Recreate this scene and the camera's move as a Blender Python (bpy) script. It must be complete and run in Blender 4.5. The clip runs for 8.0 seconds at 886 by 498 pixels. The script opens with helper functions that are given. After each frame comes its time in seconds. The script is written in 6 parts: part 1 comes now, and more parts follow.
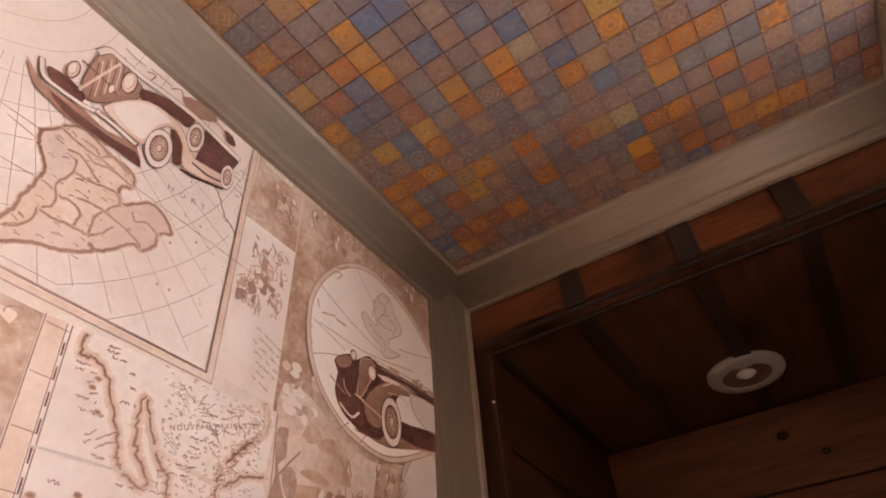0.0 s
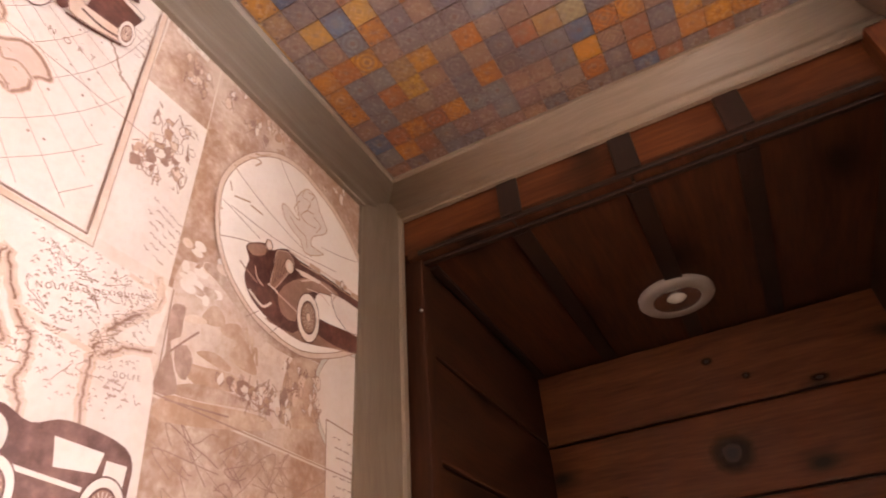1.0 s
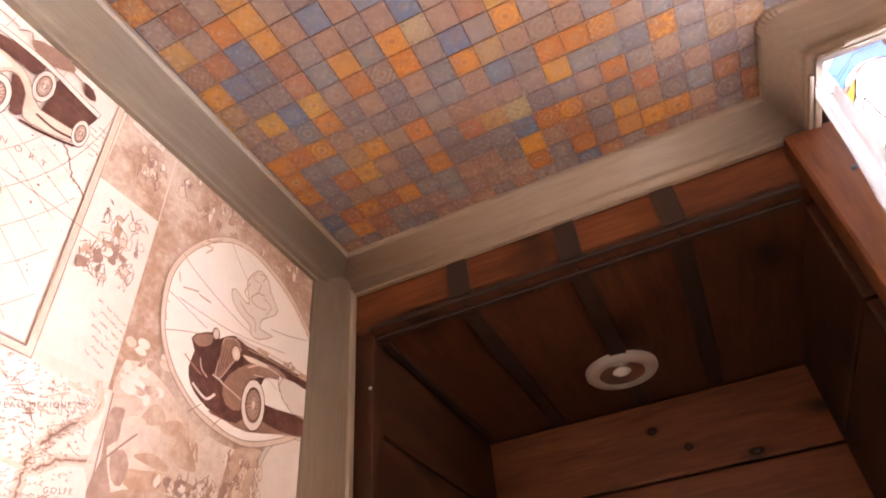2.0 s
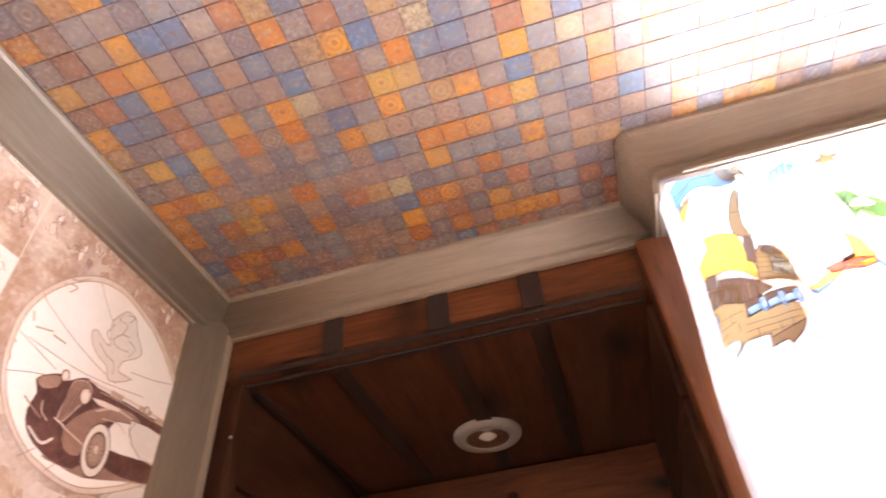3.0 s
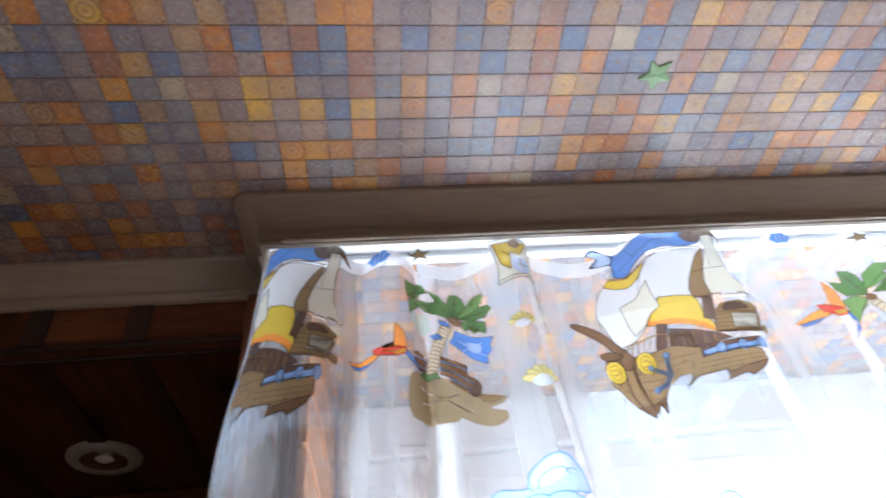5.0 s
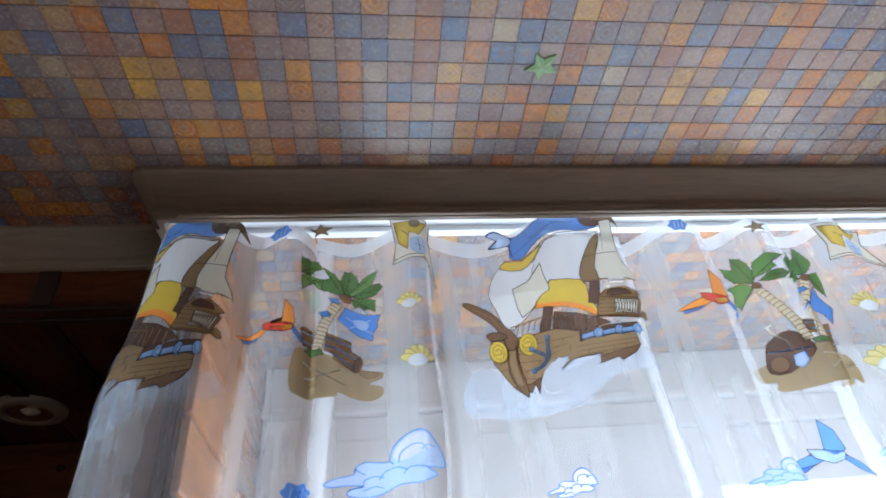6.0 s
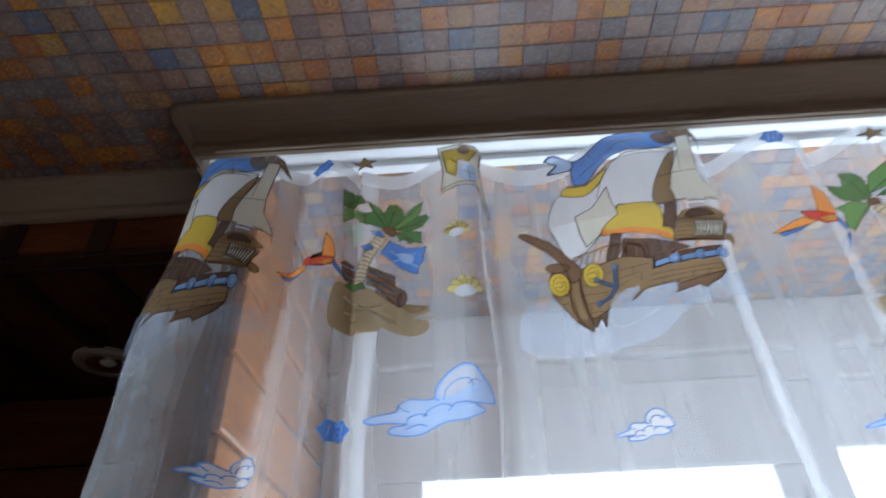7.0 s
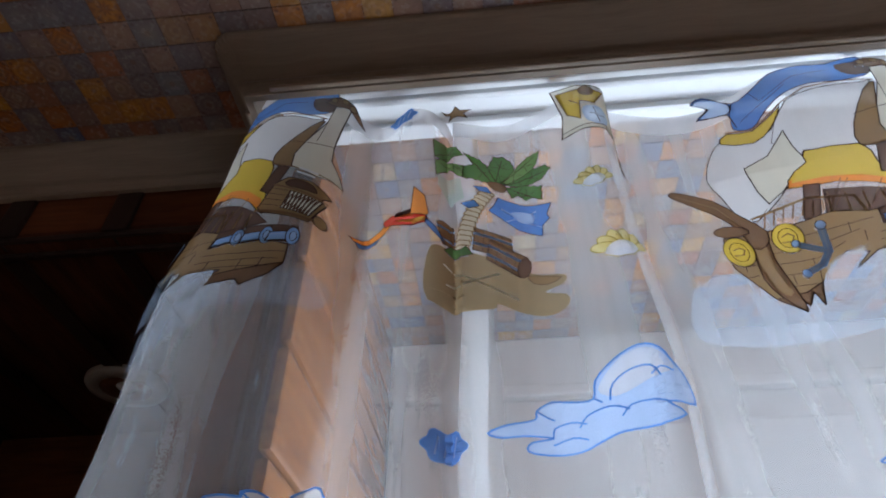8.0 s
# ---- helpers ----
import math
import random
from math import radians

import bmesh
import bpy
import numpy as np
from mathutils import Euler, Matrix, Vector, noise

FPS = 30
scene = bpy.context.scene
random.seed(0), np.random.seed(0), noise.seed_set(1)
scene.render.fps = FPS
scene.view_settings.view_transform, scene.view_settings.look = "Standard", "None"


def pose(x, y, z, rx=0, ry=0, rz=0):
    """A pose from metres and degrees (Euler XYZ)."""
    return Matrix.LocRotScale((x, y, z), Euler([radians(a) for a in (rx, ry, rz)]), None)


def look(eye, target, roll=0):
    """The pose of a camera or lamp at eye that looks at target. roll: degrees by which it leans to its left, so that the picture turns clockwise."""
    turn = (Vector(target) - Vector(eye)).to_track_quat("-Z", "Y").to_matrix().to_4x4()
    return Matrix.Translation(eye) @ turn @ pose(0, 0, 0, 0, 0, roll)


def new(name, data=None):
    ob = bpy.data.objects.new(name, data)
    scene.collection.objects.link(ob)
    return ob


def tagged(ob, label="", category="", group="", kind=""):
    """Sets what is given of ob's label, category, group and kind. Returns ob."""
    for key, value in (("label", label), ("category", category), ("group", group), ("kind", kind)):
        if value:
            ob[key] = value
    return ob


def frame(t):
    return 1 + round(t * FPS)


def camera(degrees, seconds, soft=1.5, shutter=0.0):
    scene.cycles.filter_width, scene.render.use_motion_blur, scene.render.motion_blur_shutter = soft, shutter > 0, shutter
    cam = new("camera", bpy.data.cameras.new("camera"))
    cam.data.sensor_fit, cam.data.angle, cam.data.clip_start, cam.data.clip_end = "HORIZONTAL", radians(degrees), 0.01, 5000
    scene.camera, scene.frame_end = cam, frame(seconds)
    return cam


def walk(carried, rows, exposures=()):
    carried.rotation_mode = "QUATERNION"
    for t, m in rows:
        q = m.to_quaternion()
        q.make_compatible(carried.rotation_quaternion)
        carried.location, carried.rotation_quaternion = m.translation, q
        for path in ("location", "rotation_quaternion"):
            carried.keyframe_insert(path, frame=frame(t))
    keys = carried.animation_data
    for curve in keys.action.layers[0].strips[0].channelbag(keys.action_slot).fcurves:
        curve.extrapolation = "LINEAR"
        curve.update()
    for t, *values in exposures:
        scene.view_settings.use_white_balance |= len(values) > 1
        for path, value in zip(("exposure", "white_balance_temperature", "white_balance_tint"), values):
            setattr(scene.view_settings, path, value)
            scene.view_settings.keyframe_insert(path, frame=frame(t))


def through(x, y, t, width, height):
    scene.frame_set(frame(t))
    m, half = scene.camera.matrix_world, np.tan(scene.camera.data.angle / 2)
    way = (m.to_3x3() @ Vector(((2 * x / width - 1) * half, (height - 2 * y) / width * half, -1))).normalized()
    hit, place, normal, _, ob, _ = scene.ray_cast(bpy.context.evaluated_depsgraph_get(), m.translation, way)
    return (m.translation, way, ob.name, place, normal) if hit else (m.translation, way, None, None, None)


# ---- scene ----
import itertools
cam = camera(72.5, 8.0, 1.8, 0.3)
PATH = [
    (0, (0.008, 0.06, 1.701), (-0.742, 1.331, 3.05), -4.0),
    (0.5, (-0.008, 0.075, 1.697), (-0.795, 1.373, 3.0), -4.0),
    (1, (-0.001, 0.133, 1.676), (-0.686, 1.566, 2.891), -4.4),
    (1.2, (0.006, 0.127, 1.685), (-0.631, 1.591, 2.889), -6.8),
    (2.3, (0.068, 0.078, 1.716), (-0.454, 1.483, 3.041), -5.2),
    (2.5, (0.08, 0.068, 1.72), (-0.404, 1.476, 3.056), -5.4),
    (3, (0.139, 0.066, 1.71), (-0.18, 1.498, 3.07), -5.3),
    (3.5, (0.2, 0.058, 1.709), (0.062, 1.508, 3.079), -6.2),
    (4, (0.245, 0.051, 1.707), (0.249, 1.494, 3.091), -5.9),
    (4.5, (0.311, 0.048, 1.702), (0.434, 1.493, 3.079), -6.1),
    (5, (0.429, 0.02, 1.688), (0.667, 1.483, 3.031), -8.7),
    (5.2, (0.468, 0.004, 1.683), (0.751, 1.492, 2.989), -9.4),
    (6.3, (0.613, -0.041, 1.695), (0.845, 1.543, 2.895), -5.9),
    (6.5, (0.644, -0.019, 1.678), (0.829, 1.568, 2.881), -6.2),
    (7, (0.617, 0.058, 1.682), (0.567, 1.682, 2.849), -2.4),
    (7.5, (0.515, 0.209, 1.721), (0.413, 1.799, 2.93), -3.2),
    (8, (0.514, 0.269, 1.724), (0.386, 1.757, 3.053), -0.6),
]
EXPOSURES = [(0.0, 0.55, 7400, 21), (0.5, 0.92, 7400, 21), (1.0, 1.3, 7300, 21), (2.3, 1.75, 6950, 19), (2.5, 1.8, 6850, 18), (3.0, 1.85, 6650, 15), (3.5, 1.45, 6400, 12), (4.0, 0.6, 6100, 11),
             (4.5, -0.02, 6000, 9), (5.0, -0.6, 5900, 8), (6.3, -1.4, 5820, 5), (7.0, -1.7, 5850, 6), (7.5, -1.68, 5850, 6), (8.0, -1.68, 5950, 8)]
walk(cam, [(t, look(eye, target, roll)) for t, eye, target, roll in PATH], EXPOSURES)

# ---- light ----
world = bpy.data.worlds.new("sky")
scene.world = world
world.use_nodes = True
wn = world.node_tree.nodes
sky = wn.new("ShaderNodeTexSky")
sky.sky_type, sky.sun_disc = "NISHITA", False
sky.sun_elevation, sky.sun_rotation = radians(38), radians(150)
world.node_tree.links.new(sky.outputs["Color"], wn["Background"].inputs["Color"])
wn["Background"].inputs["Strength"].default_value = 0.12


def area_lamp(name, m, width, height, watts, colour):
    data = bpy.data.lights.new(name, "AREA")
    data.shape, data.size, data.size_y, data.energy, data.color = "RECTANGLE", width, height, watts, colour
    ob = new(name, data)
    ob.matrix_world = m
    return ob


# daylight in the curtained window, and a lamp in an assumed, unseen side window
area_lamp("window_daylight", pose(1.33, 1.26, 1.46, -90, 0, 0), 1.86, 1.14, 94, (0.82, 0.90, 1.0))
area_lamp("assumed_window_light", pose(2.56, -0.95, 1.35, 0, 90, 0), 1.1, 1.3, 11.5, (1.0, 0.86, 0.78))

# ---- plan ----
CEIL = 2.30            # tiled ceiling
WEST = -0.375          # papered wall
FRONT = 0.72           # front of the niche and of the window recess
WINDOW = 1.16          # inner face of the window
EAST, SOUTH = 2.45, -2.25
NICHE_L, NICHE_R, NICHE_BACK, NICHE_TOP = -0.322, 0.25, 1.185, 2.18
REVEAL = 0.335         # pine-clad side of the window recess
TILE = 0.0297
PROJ, DROP = 0.043, 0.053   # crown moulding


# ---- materials ----
def shader(name, rough=0.6, metal=0.0, spec=0.5):
    m = bpy.data.materials.new(name)
    m.use_nodes = True
    nodes, links = m.node_tree.nodes, m.node_tree.links
    b = nodes["Principled BSDF"]
    b.inputs["Roughness"].default_value, b.inputs["Metallic"].default_value = rough, metal
    b.inputs["Specular IOR Level"].default_value = spec
    return m, nodes, links, b


def node(nodes, links, kind, ins=(), **props):
    n = nodes.new(kind)
    for key, value in props.items():
        setattr(n, key, value)
    for key, value in dict(ins).items():
        if isinstance(value, bpy.types.NodeSocket):
            links.new(value, n.inputs[key])
        else:
            n.inputs[key].default_value = value
    return n


def ramp(nodes, links, fac, stops, interpolation="LINEAR"):
    n = nodes.new("ShaderNodeValToRGB")
    links.new(fac, n.inputs[0])
    r = n.color_ramp
    r.interpolation = interpolation
    for i, (p, c) in enumerate(stops):
        e = r.elements[i] if i < 2 else r.elements.new(p)
        e.position, e.color = p, (*c, 1)
    return n.outputs[0]


def calc(nodes, links, op, a, b=0.0, c=0.0):
    return node(nodes, links, "ShaderNodeMath", {0: a, 1: b, 2: c}, operation=op).outputs[0]


def mixed(nodes, links, fac, a, b, blend="MIX"):
    n = node(nodes, links, "ShaderNodeMix", data_type="RGBA", blend_type=blend)
    for i, v in ((0, fac), (6, a), (7, b)):
        if isinstance(v, bpy.types.NodeSocket):
            links.new(v, n.inputs[i])
        else:
            n.inputs[i].default_value = v if i == 0 else (*v, 1)
    return n.outputs[2]


def bumped(nodes, links, b, height, strength=0.2, distance=0.002):
    n = node(nodes, links, "ShaderNodeBump", {"Strength": strength, "Distance": distance, "Height": height})
    links.new(n.outputs[0], b.inputs["Normal"])


def wood(name, dark, light, knot, rough, grain=(3, 60, 60), knots=0.0, bump=0.25, spec=0.5):
    """Planed wood; the grain runs along the local x of the piece."""
    m, n, l, b = shader(name, rough, 0, spec)
    co = node(n, l, "ShaderNodeTexCoord").outputs["Object"]
    rnd = node(n, l, "ShaderNodeObjectInfo").outputs["Random"]
    isl = node(n, l, "ShaderNodeNewGeometry").outputs["Random Per Island"]
    seed = calc(n, l, "MULTIPLY", calc(n, l, "ADD", rnd, isl), 7.0)
    shift = node(n, l, "ShaderNodeCombineXYZ", {0: seed, 1: seed, 2: seed}).outputs[0]
    p = node(n, l, "ShaderNodeVectorMath", {0: co, 1: shift}, operation="ADD").outputs[0]
    warp = node(n, l, "ShaderNodeTexNoise", {"Vector": p, "Scale": 5.0, "Detail": 2.0}).outputs["Color"]
    p2 = node(n, l, "ShaderNodeVectorMath", {0: warp, 1: (0.05, 0.05, 0.05), 2: p}, operation="MULTIPLY_ADD").outputs[0]
    ps = node(n, l, "ShaderNodeVectorMath", {0: p2, 1: grain}, operation="MULTIPLY").outputs[0]
    g1 = node(n, l, "ShaderNodeTexNoise", {"Vector": ps, "Scale": 1.0, "Detail": 6.0, "Roughness": 0.65}).outputs["Fac"]
    fine = node(n, l, "ShaderNodeVectorMath", {0: p, 1: [g * 6 for g in grain]}, operation="MULTIPLY").outputs[0]
    g2 = node(n, l, "ShaderNodeTexNoise", {"Vector": fine, "Scale": 1.0, "Detail": 3.0}).outputs["Fac"]
    g = calc(n, l, "MULTIPLY_ADD", g2, 0.35, calc(n, l, "MULTIPLY", g1, 0.65))
    col = ramp(n, l, g, [(0.34, dark), (0.64, light)])
    blotch = node(n, l, "ShaderNodeTexNoise", {"Vector": p, "Scale": 9.0, "Detail": 3.0}).outputs["Fac"]
    col = mixed(n, l, calc(n, l, "MULTIPLY", blotch, 0.5), col, dark)
    if knots:
        pv = node(n, l, "ShaderNodeVectorMath", {0: p2, 1: (3.2, 5.5, 5.5)}, operation="MULTIPLY").outputs[0]
        v = node(n, l, "ShaderNodeTexVoronoi", {"Vector": pv, "Scale": 1.0}, voronoi_dimensions="2D").outputs["Distance"]
        k = ramp(n, l, v, [(0.05 * knots, (1, 1, 1)), (0.16 * knots, (0.35, 0.35, 0.35)), (0.30 * knots, (0, 0, 0))])
        col = mixed(n, l, k, col, knot)
    l.new(col, b.inputs["Base Color"])
    bumped(n, l, b, g, bump, 0.0015)
    return m


def plain(name, colour, rough=0.6, metal=0.0, vary=0.12, scale=40.0, bump=0.1, spec=0.5):
    m, n, l, b = shader(name, rough, metal, spec)
    co = node(n, l, "ShaderNodeTexCoord").outputs["Object"]
    f = node(n, l, "ShaderNodeTexNoise", {"Vector": co, "Scale": scale, "Detail": 4.0}).outputs["Fac"]
    f2 = node(n, l, "ShaderNodeTexNoise", {"Vector": co, "Scale": scale / 9, "Detail": 2.0}).outputs["Fac"]
    g = calc(n, l, "MULTIPLY_ADD", f2, 0.5, calc(n, l, "MULTIPLY", f, 0.5))
    l.new(ramp(n, l, g, [(0.3, [c * (1 - vary) for c in colour]), (0.7, [min(1, c * (1 + vary)) for c in colour])]), b.inputs["Base Color"])
    bumped(n, l, b, f, bump, 0.001)
    return m


def tile_shader(name, colours, ink):
    """Small printed mosaic tiles, each with its own colour and ornament; uv runs from -1 to 1 over a tile."""
    m, n, l, b = shader("mosaic_tile_" + name, 0.34, 0.0, 0.5)
    r = node(n, l, "ShaderNodeNewGeometry").outputs["Random Per Island"]
    pick = lambda k: calc(n, l, "FRACT", calc(n, l, "MULTIPLY", r, k))
    base = ramp(n, l, pick(19.0), [(i / len(colours), c) for i, c in enumerate(colours)], "CONSTANT")
    uv = node(n, l, "ShaderNodeUVMap").outputs[0]
    sep = node(n, l, "ShaderNodeSeparateXYZ", {0: uv})
    u, v = sep.outputs[0], sep.outputs[1]
    au, av = calc(n, l, "ABSOLUTE", u), calc(n, l, "ABSOLUTE", v)
    rad = calc(n, l, "SQRT", calc(n, l, "ADD", calc(n, l, "MULTIPLY", u, u), calc(n, l, "MULTIPLY", v, v)))
    ang = calc(n, l, "ARCTAN2", v, u)
    rings = calc(n, l, "SINE", calc(n, l, "MULTIPLY", rad, 15.0))
    diamond = calc(n, l, "SINE", calc(n, l, "MULTIPLY", calc(n, l, "ADD", au, av), 13.0))
    dots = calc(n, l, "MULTIPLY", calc(n, l, "SINE", calc(n, l, "MULTIPLY", u, 9.4)), calc(n, l, "SINE", calc(n, l, "MULTIPLY", v, 9.4)))
    petal = calc(n, l, "SINE", calc(n, l, "MULTIPLY_ADD", calc(n, l, "COSINE", calc(n, l, "MULTIPLY", ang, 8.0)), 1.3, calc(n, l, "MULTIPLY", rad, 8.0)))
    s = pick(37.0)
    step = lambda e: calc(n, l, "GREATER_THAN", s, e)
    f = node(n, l, "ShaderNodeMix", {0: step(0.3), 2: rings, 3: diamond}).outputs[0]
    f = node(n, l, "ShaderNodeMix", {0: step(0.55), 2: f, 3: petal}).outputs[0]
    f = node(n, l, "ShaderNodeMix", {0: step(0.8), 2: f, 3: dots}).outputs[0]
    co = node(n, l, "ShaderNodeTexCoord").outputs["Object"]
    worn = node(n, l, "ShaderNodeTexNoise", {"Vector": co, "Scale": 190.0, "Detail": 4.0}).outputs["Fac"]
    wash = node(n, l, "ShaderNodeTexNoise", {"Vector": co, "Scale": 14.0, "Detail": 3.0}).outputs["Fac"]
    amount = calc(n, l, "MULTIPLY", calc(n, l, "MULTIPLY_ADD", f, 0.5, 0.5), calc(n, l, "MULTIPLY", worn, calc(n, l, "MULTIPLY_ADD", pick(53.0), 0.75, 0.30)))
    print_ink = mixed(n, l, pick(71.0), ink, (0.07, 0.035, 0.035))
    col = mixed(n, l, amount, base, print_ink)
    # rosette in the middle and small dots in the corners of many tiles
    du, dv = calc(n, l, "SUBTRACT", au, 0.72), calc(n, l, "SUBTRACT", av, 0.72)
    far = calc(n, l, "SQRT", calc(n, l, "ADD", calc(n, l, "MULTIPLY", du, du), calc(n, l, "MULTIPLY", dv, dv)))
    dot = calc(n, l, "MULTIPLY", calc(n, l, "LESS_THAN", far, 0.12), calc(n, l, "GREATER_THAN", pick(29.0), 0.6))
    col = mixed(n, l, calc(n, l, "MULTIPLY", dot, 0.55), col, (0.07, 0.04, 0.04))
    eye = calc(n, l, "MULTIPLY", calc(n, l, "LESS_THAN", rad, 0.2), calc(n, l, "GREATER_THAN", pick(43.0), 0.45))
    col = mixed(n, l, calc(n, l, "MULTIPLY", eye, 0.45), col, (0.16, 0.06, 0.025))
    col = mixed(n, l, calc(n, l, "MULTIPLY", ramp(n, l, wash, [(0.35, (0, 0, 0)), (0.7, (1, 1, 1))]), 0.30), col, (0.18, 0.105, 0.08))
    patch = node(n, l, "ShaderNodeTexNoise", {"Vector": co, "Scale": 46.0, "Detail": 3.0}).outputs["Fac"]
    col = mixed(n, l, calc(n, l, "MULTIPLY", ramp(n, l, patch, [(0.36, (0, 0, 0)), (0.72, (1, 1, 1))]), 0.48), col, (0.18, 0.115, 0.095))
    border = ramp(n, l, calc(n, l, "MAXIMUM", au, av), [(0.60, (0, 0, 0)), (1.0, (1, 1, 1))])
    col = mixed(n, l, calc(n, l, "MULTIPLY", border, calc(n, l, "MULTIPLY_ADD", worn, 0.30, 0.02)), col, (0.125, 0.078, 0.06))
    bloom = ramp(n, l, rad, [(0.0, (1, 1, 1)), (0.75, (0, 0, 0))])
    col = mixed(n, l, calc(n, l, "MULTIPLY", bloom, calc(n, l, "MULTIPLY", pick(61.0), 0.22)), col, (0.50, 0.36, 0.22))
    edge = calc(n, l, "MULTIPLY", calc(n, l, "GREATER_THAN", av, 0.965), 0.20)
    edge = calc(n, l, "ADD", edge, calc(n, l, "MULTIPLY", calc(n, l, "GREATER_THAN", au, 0.97), 0.10))
    col = mixed(n, l, edge, col, (0.07, 0.045, 0.035))
    l.new(col, b.inputs["Base Color"])
    l.new(calc(n, l, "MULTIPLY_ADD", worn, 0.2, 0.16), b.inputs["Roughness"])
    bumped(n, l, b, worn, 0.12, 0.0006)
    return m


def voile_shader(name, colour, clear, through=0.5):
    """Thin cloth: part clear, part lit from behind, part lit from the front."""
    m, n, l, b = shader(name, 0.8)
    out = n["Material Output"]
    n.remove(b)
    co = node(n, l, "ShaderNodeTexCoord").outputs["Object"]
    weave = node(n, l, "ShaderNodeTexNoise", {"Vector": co, "Scale": 1400.0, "Detail": 1.0}).outputs["Fac"]
    soft = node(n, l, "ShaderNodeTexNoise", {"Vector": co, "Scale": 12.0, "Detail": 2.0}).outputs["Fac"]
    col = ramp(n, l, weave, [(0.3, [c * 0.93 for c in colour]), (0.7, colour)])
    front = node(n, l, "ShaderNodeBsdfDiffuse", {"Color": col})
    back = node(n, l, "ShaderNodeBsdfTranslucent", {"Color": col})
    cloth = node(n, l, "ShaderNodeMixShader", {0: through, 1: front.outputs[0], 2: back.outputs[0]})
    hole = node(n, l, "ShaderNodeBsdfTransparent")
    drawn = node(n, l, "ShaderNodeMapping", {"Vector": co, "Scale": (26.0, 8.0, 1.1)}).outputs[0]
    gather = node(n, l, "ShaderNodeTexNoise", {"Vector": drawn, "Scale": 1.0, "Detail": 3.0}).outputs["Fac"]
    f = calc(n, l, "MULTIPLY_ADD", soft, 0.08, clear - 0.11)
    f = calc(n, l, "MULTIPLY_ADD", ramp(n, l, gather, [(0.34, (0, 0, 0)), (0.66, (1, 1, 1))]), 0.10, f)
    both = node(n, l, "ShaderNodeMixShader", {0: f, 1: cloth.outputs[0], 2: hole.outputs[0]})
    l.new(both.outputs[0], out.inputs[0])
    return m


def paper_shader(name, colour, stain, amount, cloud=9.0):
    """Matt printed paper with mottled sepia tone."""
    m, n, l, b = shader(name, 0.55)
    co = node(n, l, "ShaderNodeTexCoord").outputs["Object"]
    big = node(n, l, "ShaderNodeTexNoise", {"Vector": co, "Scale": cloud, "Detail": 6.0, "Roughness": 0.65}).outputs["Fac"]
    small = node(n, l, "ShaderNodeTexNoise", {"Vector": co, "Scale": 170.0, "Detail": 4.0}).outputs["Fac"]
    f = calc(n, l, "MULTIPLY", ramp(n, l, big, [(0.42, (0, 0, 0)), (0.68, (1, 1, 1))]), amount)
    f = calc(n, l, "ADD", f, calc(n, l, "MULTIPLY", ramp(n, l, small, [(0.45, (0, 0, 0)), (0.75, (1, 1, 1))]), amount * 0.5))
    l.new(mixed(n, l, f, colour, stain), b.inputs["Base Color"])
    bumped(n, l, b, small, 0.08, 0.0004)
    return m


def glass_shader():
    m, n, l, b = shader("window_glass", 0.02)
    b.inputs["Transmission Weight"].default_value = 1.0
    b.inputs["IOR"].default_value = 1.02
    return m


FAMILY = {
    "grey": [(0.225, 0.172, 0.165), (0.245, 0.175, 0.15), (0.205, 0.168, 0.175)],
    "mauve": [(0.265, 0.16, 0.12), (0.275, 0.17, 0.13), (0.225, 0.145, 0.13)],
    "haze": [(0.16, 0.16, 0.195), (0.175, 0.165, 0.185), (0.185, 0.165, 0.175)],
    "blue": [(0.095, 0.13, 0.215), (0.11, 0.14, 0.21), (0.085, 0.125, 0.225)],
    "orange": [(0.43, 0.165, 0.03), (0.45, 0.20, 0.035), (0.38, 0.135, 0.03), (0.44, 0.18, 0.04)],
    "yellow": [(0.48, 0.265, 0.05), (0.45, 0.25, 0.06)],
    "cream": [(0.37, 0.295, 0.17), (0.35, 0.27, 0.18)],
    "russet": [(0.285, 0.105, 0.05), (0.25, 0.105, 0.06)],
    "tan": [(0.32, 0.175, 0.08), (0.30, 0.185, 0.10), (0.34, 0.19, 0.075)],
    "dotted": [(0.165, 0.14, 0.16), (0.185, 0.145, 0.145)],
}
INKS = {"orange": (0.27, 0.085, 0.018), "yellow": (0.36, 0.13, 0.02), "blue": (0.18, 0.20, 0.27), "cream": (0.24, 0.15, 0.09), "haze": (0.26, 0.24, 0.24), "tan": (0.26, 0.11, 0.04), "dotted": (0.06, 0.045, 0.06)}
TILES = {k: tile_shader(k, [tuple(f * c for f, c in zip((1.20, 1.17, 1.09), rgb)) for rgb in v], INKS.get(k, (0.33, 0.20, 0.13))) for k, v in FAMILY.items()}
GROUT = plain("tile_joint", (0.16, 0.12, 0.10), 0.8)
OAK = wood("grey_oak_trim", (0.208, 0.153, 0.110), (0.292, 0.223, 0.166), (0.2, 0.15, 0.1), 0.45, (4, 150, 150), 0, 0.18)
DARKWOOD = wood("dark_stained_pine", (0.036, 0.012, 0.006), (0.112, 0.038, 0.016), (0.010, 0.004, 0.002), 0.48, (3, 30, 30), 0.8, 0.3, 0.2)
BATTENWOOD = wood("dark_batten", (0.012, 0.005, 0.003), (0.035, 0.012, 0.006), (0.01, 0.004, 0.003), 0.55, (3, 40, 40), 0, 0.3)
# dark pine with the shade of the niche sides and stile in its colour
SHADEDWOOD = wood("shaded_pine", (0.022, 0.008, 0.004), (0.074, 0.025, 0.011), (0.008, 0.004, 0.002), 0.5, (3, 30, 30), 0.8, 0.3, 0.2)
